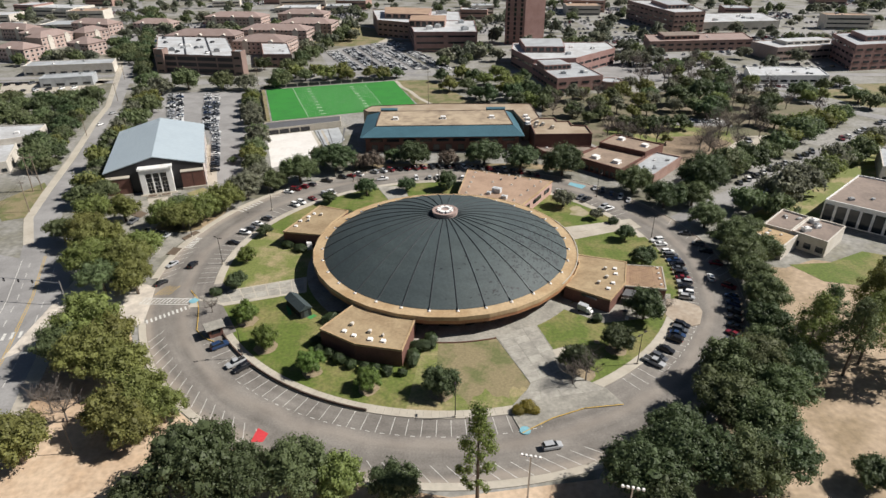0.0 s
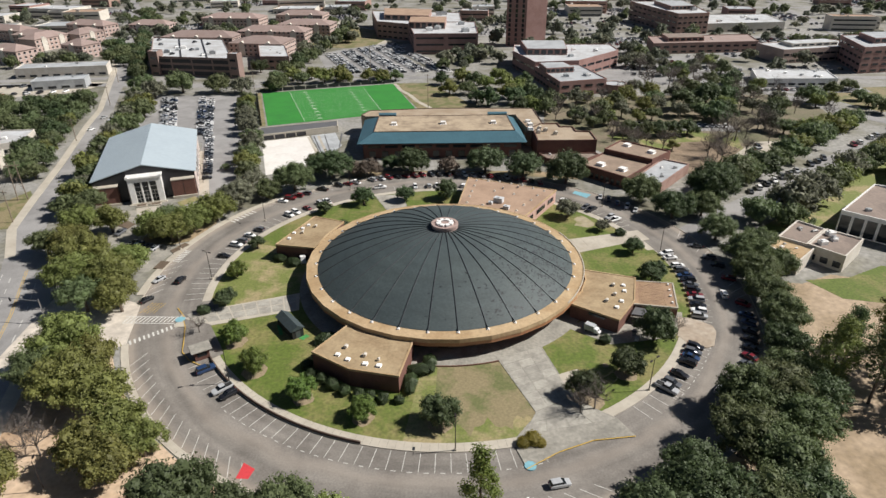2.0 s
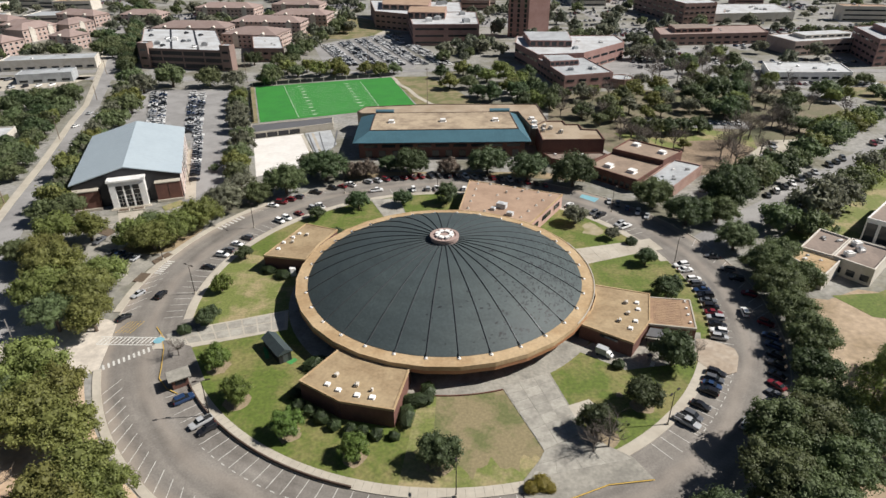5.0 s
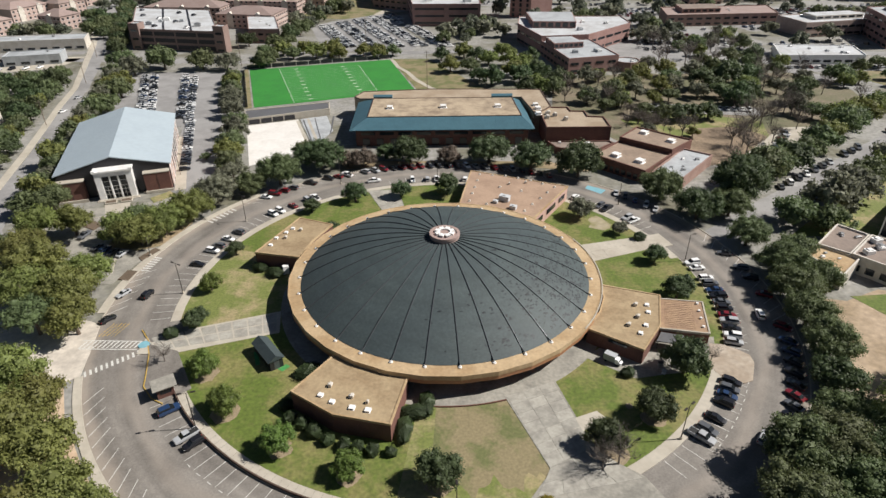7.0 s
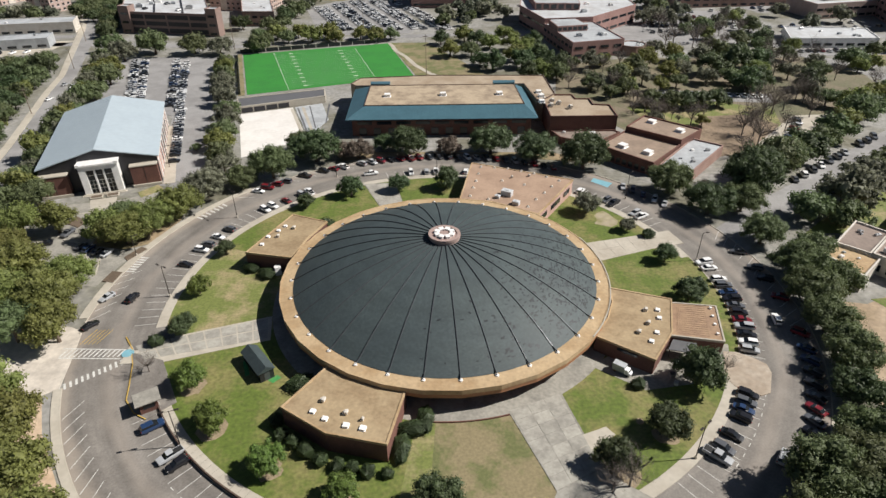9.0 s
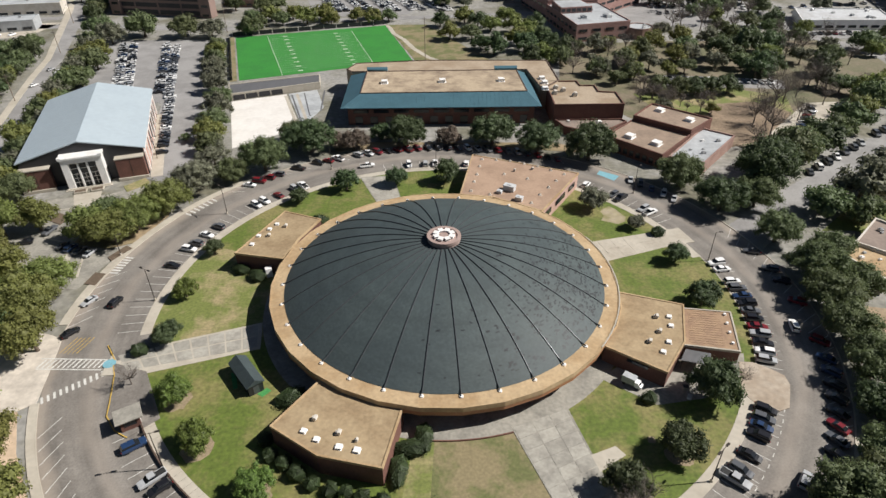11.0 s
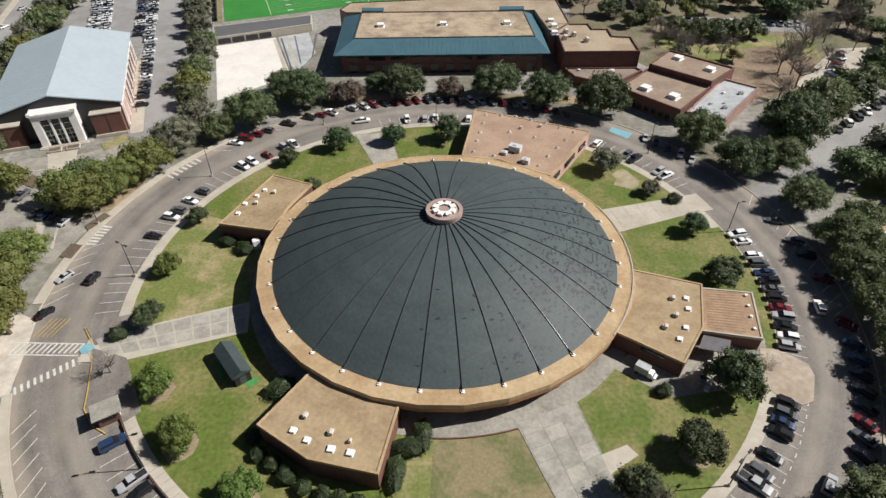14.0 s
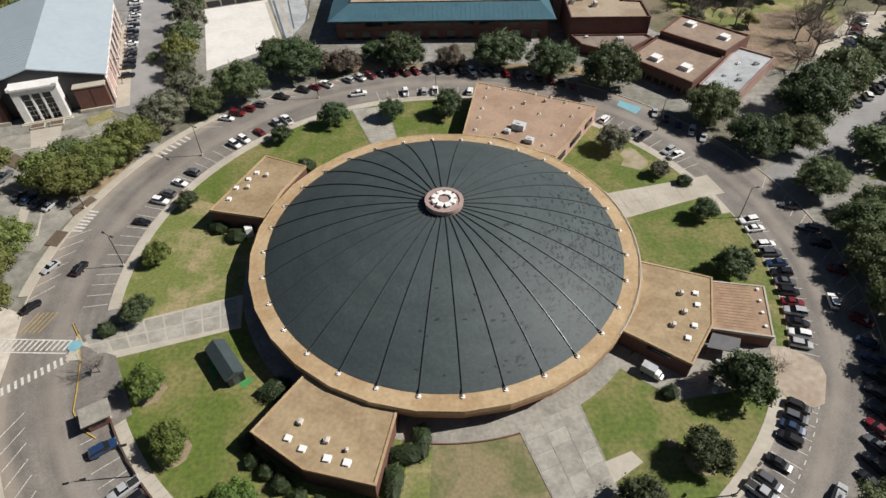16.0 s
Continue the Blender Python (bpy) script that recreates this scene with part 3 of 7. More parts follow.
# brown litter sheet whose dark tone also paints the grove's shade
paving("wood_floor", [(52, 150), (72, 108), (104, 80), (150, 112), (205, 152), (212, 190), (196, 212), (100, 212), (60, 200)], -0.04, WOODFLOOR, "brown leaf litter and thin grass, darkened to include tree shade", "ground")
paving("street_lawn", [(103, 27), (112, 27), (121, 19), (131, 28), (155, 50), (203, 92), (192, 100), (150, 64), (118, 40)], -0.006, MIXED, "patchy lawn between street and buildings", "lawn")
paving("leaf_litter", [(98, 80), (116, 88), (136, 112), (126, 124), (110, 122), (95, 100)], -0.006, LITTER, "brown leaf litter below bare trees", "ground")
paving("worn_patch", [(48.3, 41.1), (49.6, 39.6), (50.4, 37.5), (51.6, 35.0), (50.7, 32.5), (48.6, 31.2), (46.7, 32.2), (44.3, 33.2), (45.6, 35.8), (45.1, 38.2), (46.6, 39.9)], 0.107, BAREPATCH, "bare sandy patch in the lawn", "lawn")
paving("glade_lot", [(96, 144), (98, 158), (150, 150), (147, 138)], -0.012, LOT, "grey parking strip behind a hedge of oaks", "parking lot")
FAR_LOTS = [(-330, 340, 60, 40, 12), (-250, 520, 70, 40, 20), (-120, 590, 80, 50, 4), (60, 470, 70, 40, 0), (150, 405, 80, 40, 8), (300, 400, 80, 36, 10), (420, 380, 90, 50, 12), (10, 600, 90, 50, -4),
            (180, 620, 100, 60, 2), (360, 560, 90, 50, 8), (520, 520, 90, 60, 12), (-420, 640, 90, 50, 20), (-240, 740, 120, 60, 8), (60, 780, 130, 60, 0), (320, 760, 130, 70, 4), (560, 700, 130, 70, 10), (240, 345, 40, 26, 14), (150, 300, 44, 26, 8), (-470, 420, 80, 40, 20)]
for i, (x, y, w, d, a) in enumerate(FAR_LOTS):
    c, s = math.cos(radians(a)), math.sin(radians(a))
    paving(f"far_lot_{i + 1}", [(x + c * u - s * v, y + s * u + c * v) for u, v in ((-w / 2, -d / 2), (w / 2, -d / 2), (w / 2, d / 2), (-w / 2, d / 2))], -0.03, LOT, "pale distant parking lot", "parking lot")
for i, row in enumerate(([(-620, 430, 11), (-300, 445, 11), (-60, 470, 10), (140, 425, 11), (420, 425, 12), (700, 470, 12)], [(-700, 690, 13), (0, 660, 13), (700, 640, 14)], [(150, 330, 9), (155, 460, 10), (140, 700, 12), (120, 980, 12)], [(340, 215, 10), (350, 350, 11), (420, 640, 12), (520, 960, 13)])):
    structure(f"far_street_{i + 2}", ribbon(row, -0.1, -0.026), LOT, "pale distant street", "street")

# ---------------------------------------------------------------- round hall
COL = empty("round_hall", label="round brick coliseum with a dark shingled dome and tan roof ring", category="coliseum")
R0, Z0, RC, ZC = 35.9, 6.15, 3.6, 15.9            # foot and crown of the dome
NR = 32
SPH = ((R0 - 0) ** 2 + (ZC + 0.15 - Z0) ** 2) / (2 * (ZC + 0.15 - Z0))


def dome_z(r):
    return math.sqrt(SPH * SPH - r * r) - SPH + ZC + 0.15


def rib_angle(k):
    return 173.1 + k * 11.25


bm = bmesh.new()
steps = [RC - 0.6] + [RC + (R0 - RC) * i / 22 for i in range(1, 23)]
cols = []
for i in range(NR * 4):
    a = rib_angle(i / 4)
    cols.append([bm.verts.new(polar(r, a, dome_z(r))) for r in steps])
for i in range(NR * 4):
    c, d = cols[i], cols[(i + 1) % (NR * 4)]
    for j in range(len(steps) - 1):
        bm.faces.new((c[j], c[j + 1], d[j + 1], d[j]))
roof = part("dome_roof", bm, SLATE, COL, "dark slate-grey shingled dome", smooth=True)

# fine courses of the shingles as relief
nt = SLATE.node_tree
tc = nt.nodes.new("ShaderNodeTexCoord")
sep = nt.nodes.new("ShaderNodeSeparateXYZ")
nt.links.new(tc.outputs["Object"], sep.inputs[0])
wave = nt.nodes.new("ShaderNodeMath")
wave.operation = "FRACT"
sc = nt.nodes.new("ShaderNodeMath")
sc.operation, sc.inputs[1].default_value = "MULTIPLY", 5.0
nt.links.new(sep.outputs[2], sc.inputs[0])
nt.links.new(sc.outputs[0], wave.inputs[0])
bp2 = nt.nodes.new("ShaderNodeBump")
bp2.inputs["Strength"].default_value, bp2.inputs["Distance"].default_value = 0.25, 0.03
nt.links.new(wave.outputs[0], bp2.inputs["Height"])
old = nt.nodes["Principled BSDF"].inputs["Normal"].links[0].from_socket
nt.links.new(old, bp2.inputs["Normal"])
nt.links.new(bp2.outputs[0], nt.nodes["Principled BSDF"].inputs["Normal"])

# ribs, one mesh turned about the axis
bm = bmesh.new()
rs = [RC + 0.1 + (36.5 - RC - 0.1) * i / 24 for i in range(25)]
rows = []
for r in rs:
    z = dome_z(min(r, R0)) if r <= R0 else Z0 + 0.08
    rows.append([bm.verts.new((r, s, z + h)) for s, h in ((-0.09, -0.05), (-0.06, 0.2), (0.06, 0.2), (0.09, -0.05))])
for c, d in zip(rows, rows[1:]):
    for k in range(3):
        bm.faces.new((c[k], c[k + 1], d[k + 1], d[k]))
bm.faces.new(rows[0])
bm.faces.new(rows[-1][::-1])
rib_mesh = mesh_of("rib", bm, RIB)
foot_mesh = mesh_of("rib_foot", tube(tube(bmesh.new(), (36.5, 0, 6.0), (36.5, 0, 6.26), 0.42, 0.38, 10), (36.5, 0, 6.26), (36.5, 0, 6.5), 0.14, 0.12, 8), WHITE)
for k in range(NR):
    for nm, me in (("rib", rib_mesh), ("rib_foot", foot_mesh)):
        o = part(nm, me, None, COL)
        o.matrix_basis = pose(0, 0, 0, 0, 0, rib_angle(k))
        if nm == "rib_foot" and k == 0:
            tagged(o, "white painted rib foot")

# loose dark shingles where the roof has weathered
bm = bmesh.new()
for i in range(640):
    a = rng.gauss(-20, 26)
    r = R0 - 1.0 - abs(rng.gauss(0, 9.0))
    if r < 12:
        continue
    w, h = rng.uniform(0.16, 0.42), rng.uniform(0.08, 0.14)
    da = math.degrees(w / r)
    for q in range(rng.choice((1, 1, 2))):
        aa, rr = a + q * da * rng.uniform(-1.2, 1.2), r - q * 2 * h
        vs = [bm.verts.new(polar(p, b, dome_z(p) + 0.035)) for p, b in ((rr - h, aa - da), (rr + h, aa - da), (rr + h, aa + da), (rr - h, aa + da))]
        bm.faces.new(vs)
tagged(part("loose_shingles", bm, DARKSHINGLE, COL, "scattered dark replaced shingles"), kind="stuff")

# roof ring with a faceted edge
def facet(r0, r1, z0a, z0b, z1a, z1b, bm=None):
    bm = bm or bmesh.new()
    cols = []
    for k in range(NR):
        a = rib_angle(k)
        cols.append([bm.verts.new(polar(r, a, z)) for r, z in ((r0, z0a), (r1, z0b), (r1, z1b), (r0, z1a))])
    for k in range(NR):
        c, d = cols[k], cols[(k + 1) % NR]
        for j in range(4):
            bm.faces.new((c[j], c[(j + 1) % 4], d[(j + 1) % 4], d[j]))
    return bm


part("roof_ring", facet(35.2, 38.9, 5.3, 5.0, 6.12, 5.92), GRAVEL, COL, "tan gravel roof ring")
part("ring_edge", facet(38.85, 39.15, 4.9, 4.9, 6.0, 6.0), GRAVEL, COL, "pale tan raised roof edge")
part("ring_flashing", band(38.95, 39.2, -38, 24, 5.98, 6.1, step=4), PALE, COL, "pale flashing along the roof edge")
part("fascia", facet(38.4, 39.05, 3.9, 3.9, 5.7, 5.7), FASCIA, COL, "rust-brown fascia band")
part("soffit", facet(33.0, 38.5, 4.0, 4.0, 4.2, 4.2), FASCIA, COL)
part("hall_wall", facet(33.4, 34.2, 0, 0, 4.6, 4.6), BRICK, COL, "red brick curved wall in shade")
for k in range(0, NR):
    g = part("wall_opening", boxes((34.15, -1.2, 0.15, 34.3, 1.2, 3.2)) if k == 0 else gm, GLASS if k == 0 else None, COL)
    gm = g.data
    g.matrix_basis = pose(0, 0, 0, 0, 0, rib_angle(k + 0.5))
part("low_wall", band(41.4, 41.6, 262, 287, 0, 0.4), BRICK, COL, "low dark wall along the walk")

# crown of the dome
part("crown", facet(0.02, RC, 15.6, 15.2, 17.05, 16.9), CROWN, COL, "round pinkish crown drum")
bm = bmesh.new()
band(3.0, 3.75, 0, 360, 16.6, 17.2, step=7.5, bm=bm)
part("crown_rim", bm, CROWN, COL, "pale pink crown rim")
vent = mesh_of("crown_vent", boxes((1.3, -0.5, 17.0, 2.35, 0.5, 17.5), (1.2, -0.6, 17.45, 2.45, 0.6, 17.56), bevel=0.05), WHITE)
for k in range(8):
    o = part("crown_vent", vent, None, COL, "white square roof vent" if k == 0 else "")
    o.matrix_basis = pose(0, 0, 0, 0, 0, 22.5 + 45 * k)
part("crown_hatch", tube(bmesh.new(), (0, 0, 17), (0, 0, 17.3), 1.05, 0.95, 16), CROWN, COL)


# ---------------------------------------------------------------- wings of the hall
def roof_unit(parent, x, y, z, s=1.3, h=0.7, turn=0, kind="skylight"):
    q = s / 2
    if kind == "fan":
        bm = boxes((-q, -q, 0, q, q, h * 0.9), (-q * 0.2, -q * 1.05, h * 0.7, q * 1.25, q * 1.05, h * 2.0), (-q * 0.9, -q * 0.55, h * 0.9, q * 0.3, q * 0.55, h * 1.5), bevel=0.06)
    else:
        bm = boxes((-q * 1.35, -q * 1.35, 0, q * 1.35, q * 1.35, 0.04), (-q, -q, 0, q, q, h * 0.6), (-q - 0.08, -q - 0.08, h * 0.55, q + 0.08, q + 0.08, h), bevel=0.02)
    o = part("roof_fan" if kind == "fan" else "roof_skylight", bm, STUCCO if kind == "fan" else WHITE, parent, "cream hooded roof vent" if kind == "fan" else "white square skylight")
    o.matrix_basis = pose(x, y, z, 0, 0, turn)
    return o


def inset(pts, d):
    c = [Vector(p) for p in pts]
    n, out = len(c), []
    for i in range(n):
        a, b, e = c[i - 1], c[i], c[(i + 1) % n]
        u, v = (b - a).normalized(), (e - b).normalized()
        n1, n2 = Vector((-u.y, u.x)), Vector((-v.y, v.x))
        m = n1 + n2
        out.append(tuple(b + m * (d / max(0.3, m.dot(n1)))))
    return out


def ccw(pts):
    s = sum(a[0] * b[1] - b[0] * a[1] for a, b in zip(pts, pts[1:] + pts[:1]))
    return pts if s > 0 else pts[::-1]


def rim(pts, w, z0, z1):
    """A coping along the edge of a polygon."""
    pts = ccw(pts)
    ins, n = inset(pts, w), len(pts)
    bm = bmesh.new()
    for i in range(n):
        j = (i + 1) % n
        prism([pts[i], pts[j], ins[j], ins[i]], z0, z1, bm)
    return bm


def wing(pts, z, units, roof=WINGROOF, wall=BRICK, label="flat-roofed brick wing", windows=(), edge=GRAVEL, parent=COL, turn=0):
    pts = ccw([tuple(p) for p in pts])
    w = empty("wing", parent=parent, label=label)
    part("wing_wall", prism(inset(pts, 0.12), 0, z - 0.35), wall, w)
    part("wing_roof", prism(inset(pts, 0.3), z - 0.36, z - 0.05), roof, w)
    part("wing_edge", rim(pts, 0.35, z - 0.45, z + 0.1), edge, w, "pale metal roof edge")
    for x, y, s, kind in units:
        roof_unit(w, x, y, z - 0.05, s * (0.7 if kind == "fan" else 0.56), 0.4, turn + (x * 37 + y * 11) % 14 - 7, kind)
    for (x0, y0), (x1, y1), zb, zt in windows:
        d = Vector((x1 - x0, y1 - y0, 0))
        o = part("wing_window", boxes((0, -0.1, zb, d.length, 0.1, zt)), GLASS, w)
        o.matrix_basis = pose(x0, y0, 0, 0, 0, math.degrees(math.atan2(d.y, d.x)))
    return w


wing([(-23.3, -30.0), (-30.8, -41.6), (-21.5, -47.9), (-10.4, -50.5), (-7.6, -37.2), (-12.0, -36.6), (-18.0, -34.2)], 4.85,
     [(-23.2, -40.1, 1.3, "fan"), (-24.6, -42.8, 1.5, "skylight"), (-22.1, -44.6, 1.5, "skylight"), (-18.6, -43.3, 1.3, "fan"), (-18.1, -46.2, 1.7, "skylight"), (-15.3, -44.9, 0.8, "fan"), (-15.0, -46.9, 1.7, "skylight")],
     label="brick wing with a flat tan roof and white vents", turn=-14)
wing([(38.9, -4.0), (52.5, -8.8), (48.9, -20.6), (42.6, -29.3), (31.9, -21.6), (36.0, -15.5), (38.4, -9.5)], 4.2,
     [(45.0, -13.0, 1.3, "fan"), (47.9, -13.0, 1.5, "skylight"), (47.4, -15.9, 1.5, "skylight"), (44.3, -17.6, 1.3, "fan"), (41.4, -20.6, 1.3, "fan"), (45.4, -20.8, 1.5, "skylight"), (43.4, -23.6, 1.5, "skylight")],
     label="brick wing with a flat tan roof and service dock", turn=-18, windows=[((36.0, -24.75), (39.5, -27.3), 3.0, 3.6)])
seamed = wing([(51.2, -8.7), (62.4, -10.4), (59.5, -22.9), (47.8, -20.6)], 3.3, [(60.6, -11.4, 0.7, "skylight"), (60.0, -14.3, 0.7, "skylight"), (59.4, -17.2, 0.7, "skylight"), (58.8, -20.4, 0.7, "skylight")],
     roof=SEAM, label="low extension with a brown ribbed roof", edge=PALE)
for i in range(15):
    f = (i + 0.7) / 15.4
    a, b = Vector((53.2, -9.4)).lerp(Vector((50.0, -20.2)), f), Vector((59.6, -10.1)).lerp(Vector((56.8, -21.5)), f)
    d = b - a
    part("roof_seam", boxes((0, -0.04, 0, d.length, 0.04, 0.06)), SEAM, seamed).matrix_basis = pose(a.x, a.y, 3.24, 0, 0, math.degrees(math.atan2(d.y, d.x)))
wing([(-51.5, 11.6), (-43.2, 31.8), (-32.6, 27.4), (-36.6, 18.0), (-38.8, 8.8)], 5.0, [(-48.0, 15.3, 1.4, "skylight"), (-47.3, 19.2, 1.4, "skylight"), (-44.8, 19.2, 1.3, "fan"), (-45.2, 22.4, 1.4, "skylight"), (-43.8, 24.8, 1.4, "skylight"), (-41.4, 23.7, 1.3, "fan")],
     roof=WINGROOF, label="brick wing with a flat tan roof and white vents")
NORTH = wing([(9.6, 66.4), (4.8, 40.2), (14.5, 38.2), (27.0, 30.4), (41.2, 52.7)], 5.0, [(27.4, 55.4, 1.0, "fan"), (21.8, 54.5, 0.9, "fan")],
     roof=GRAVEL2, wall=PINKWALL, label="large pink-brick wing with a flat brown roof", windows=[((27.9, 31.6), (30.3, 35.4), 2.0, 3.5), ((32.2, 38.4), (35.6, 43.8), 2.0, 3.5), ((37.3, 46.5), (39.6, 50.1), 2.0, 3.5)])
for x, y in ((12.6, 62.8), (17.0, 62.1), (21.3, 61.3), (25.4, 59.3), (29.4, 57.4), (33.0, 54.7), (36.6, 52.0), (33.6, 47.9), (30.7, 43.7), (27.6, 39.5), (24.6, 34.9), (10.4, 52.3), (9.3, 47.7), (8.1, 42.1), (13.4, 39.9), (11.5, 57.7), (18.6, 52.4), (25.3, 49.3)):
    part("pyramid_vent", prism([(x - 0.45, y - 0.45), (x + 0.45, y - 0.45), (x + 0.45, y + 0.45), (x - 0.45, y + 0.45)], 4.95, 5.5, shrink=[(x - 0.12, y - 0.12, 5.5), (x + 0.12, y - 0.12, 5.5), (x + 0.12, y + 0.12, 5.5), (x - 0.12, y + 0.12, 5.5)]), STUCCO, NORTH)
for x, y, w, d, h in ((19.2, 42.6, 3.2, 2.0, 1.7), (16.2, 40.9, 1.4, 1.2, 0.9), (21.3, 36.6, 2.0, 1.5, 1.2)):
    part("air_handler", boxes((-w / 2, -d / 2, 0, w / 2, d / 2, h * 0.85), (-w / 2 - 0.06, -d / 2 - 0.06, h * 0.85, w / 2 + 0.06, d / 2 + 0.06, h), (-w * 0.2, -d * 0.2, h, w * 0.2, d * 0.2, h + 0.15), bevel=0.04), WHITEROOF, NORTH, "pale metal rooftop air handler").matrix_basis = pose(x, y, 4.95, 0, 0, -28)


# ---------------------------------------------------------------- buildings
def window_row(parent, p, q, z0, z1, n, share=0.6, material=GLASS, frame_mat=None):
    """n windows along the wall from p to q, the outside to the right of the way."""
    p, q = Vector(p), Vector(q)
    d = q - p
    pitch = d.length / n
    w = pitch * share
    bm = boxes((-w / 2, -0.16, 0, w / 2, 0.05, z1 - z0))
    me = mesh_of("window", bm, material)
    fm = mesh_of("window_sill", boxes((-w / 2 - 0.1, -0.3, -0.18, w / 2 + 0.1, 0.0, 0.0)), frame_mat) if frame_mat else None
    ang = math.degrees(math.atan2(d.y, d.x))
    for i in range(n):
        c = p + d * ((i + 0.5) / n)
        o = part("window", me, None, parent)
        o.matrix_basis = pose(c.x, c.y, z0, 0, 0, ang)
        if fm:
            part("window_sill", fm, None, o)


FOOT = []                                         # rectangles that buildings cover


def block(name, pts, h, wall, roof, label, category="building", storeys=0, cols=(), parapet=0.7, share=0.6, units=4, frame_mat=None, base=0.0, unit_size=2.0, windows_z=(0.9, 2.3), glass=GLASS):
    """A flat-roofed building over a polygon, with rows of windows on the sides named in cols."""
    pts = ccw([tuple(p) for p in pts])
    FOOT.append((min(p[0] for p in pts), min(p[1] for p in pts), max(p[0] for p in pts), max(p[1] for p in pts)))
    b = empty(name, pose(*pts[0], 0), label, category)
    loc = [(x - pts[0][0], y - pts[0][1]) for x, y in pts]
    part("wall", prism(loc, base, h - 0.4), wall, b)
    part("roof", prism(inset(loc, 0.25), h - 0.42, h - 0.1), roof, b)
    part("parapet", rim(loc, 0.4, h - 0.5, h + parapet - 0.3), wall, b)
    step = (h - 0.6) / storeys if storeys else 0
    for s in range(storeys):
        for i, n in cols:
            window_row(b, loc[i], loc[(i + 1) % len(loc)], s * step + windows_z[0], s * step + min(step - 0.5, windows_z[1]), n, share, glass, frame_mat=frame_mat)
    cx, cy = sum(p[0] for p in loc) / len(loc), sum(p[1] for p in loc) / len(loc)
    r2 = random.Random(len(label) + int(abs(pts[0][0])))
    for u in range(units):
        f, c = r2.uniform(0.15, 0.65), r2.choice(loc)
        x, y, s = cx + (c[0] - cx) * f, cy + (c[1] - cy) * f, unit_size * r2.uniform(0.5, 1.1)
        o = part("roof_unit", boxes((-s / 2, -s * 0.4, 0, s / 2, s * 0.4, s * 0.5), (-s * 0.3, -s * 0.25, s * 0.5, s * 0.3, s * 0.25, s * 0.6), bevel=0.04), r2.choice((STEELGREY, WHITE, GREYROOF)), b)
        o.matrix_basis = pose(x, y, h - 0.1, 0, 0, r2.uniform(0, 20))
    return b


def rect(x, y, w, d, turn):
    """Corners of a rectangle from its corner (x, y), w along the turned x, d along the turned y."""
    c, s = math.cos(radians(turn)), math.sin(radians(turn))
    return [(x + u * c - v * s, y + u * s + v * c) for u, v in ((0, 0), (w, 0), (w, d), (0, d))]


# gymnasium with a teal skirt roof
GYM = empty("gymnasium", pose(0, 101.5, 0), "brick gymnasium with a teal metal skirt roof and tan deck", "building")
ev = [(-36.9, -0.3), (36.8, 0.4), (35.6, 38), (-37.4, 37)]
dk = [(-30.4, 7.6), (32.4, 8.6), (31.0, 34.0), (-30.2, 33.0)]
part("wall", prism(inset(ev, 2.2), 0, 7.3), BRICK, GYM)
part("skirt_roof", prism(ev, 7.3, 9.8, shrink=[(*p, 10.0) for p in dk]), TEAL, GYM, "teal standing-seam skirt roof")
part("eave", rim(ev, 0.3, 7.05, 7.34), TEAL, GYM)
part("roof_deck", prism(inset(dk, 0.2), 9.6, 10.12), DECK, GYM, "tan gravel roof deck with stains")
part("deck_edge", rim(dk, 0.3, 9.7, 10.3), DARKBROWN, GYM)
part("back_roof", prism([(-37.0, 37.0), (-39.6, 40.6), (-36.2, 48.6), (-4.4, 52.2), (14.5, 51.8), (46.0, 50.6), (47.0, 24.6), (41.0, 17.0), (38.4, 17.0), (36.2, 33.0), (35.6, 38.2)], 0, 8.7), BROWNDECK, GYM, "tan flat rear roof")
part("back_edge", rim([(-37.0, 37.0), (-39.6, 40.6), (-36.2, 48.6), (-4.4, 52.2), (14.5, 51.8), (46.0, 50.6), (47.0, 24.6), (41.0, 17.0), (38.4, 17.0), (36.2, 33.0), (35.6, 38.2)], 0.35, 8.6, 9.0), DARKBROWN, GYM, "dark metal roof edge")
for x, y in ((40.4, 26.6), (40.8, 21.4), (40.0, 14.6)):
    roof_unit(GYM, x, y, 8.7, 2.0, 1.0, 4)
part("dormer", prism([(-30, 33.2), (-22, 33.0), (-22, 36.5), (-30.5, 36.5)], 8.5, 10.9), TEAL, GYM)
part("dormer", prism([(22, 33.4), (31, 33.6), (31.5, 37), (22, 37)], 8.5, 10.9), TEAL, GYM)
for x, y in ((-22, 19), (0.5, 20), (23.5, 20.5)):
    roof_unit(GYM, x, y, 10.1, 2.2, 1.1, 3)
window_row(GYM, (-33.5, 1.8), (33.5, 2.5), 4.6, 5.8, 9, 0.75)
window_row(GYM, (-33.5, 1.8), (33.5, 2.5), 0.4, 3.2, 12, 0.5)
for x in [-36.9 + 73.7 * i / 48 for i in range(1, 48)]:
    f = (x + 36.9) / 73.7
    a = Vector((x, -0.3 + 0.7 * f, 7.36))
    b = Vector((max(-30.4, min(32.4, x)), 7.6 + f, 10.02))
    t = min(1.0, abs(x + 36.9) / 6.5, abs(36.8 - x) / 4.4)
    if t > 0.05:
        o = part("seam", tube(bmesh.new(), a, a + (b - a) * t if abs(x) > 30 else b, 0.018, 0.018, 4), TEAL, GYM)
ANNEX = block("gym_annex", [(41.0, 100.0), (66.6, 100.2), (66.6, 112.8), (60.2, 113.8), (60.1, 120.6), (54.5, 120.8), (54.0, 125.9), (41.2, 126.0)], 8.3, BRICK, BROWNDECK, "brick annex with a tan gravel roof", "building", 0, (), units=0)
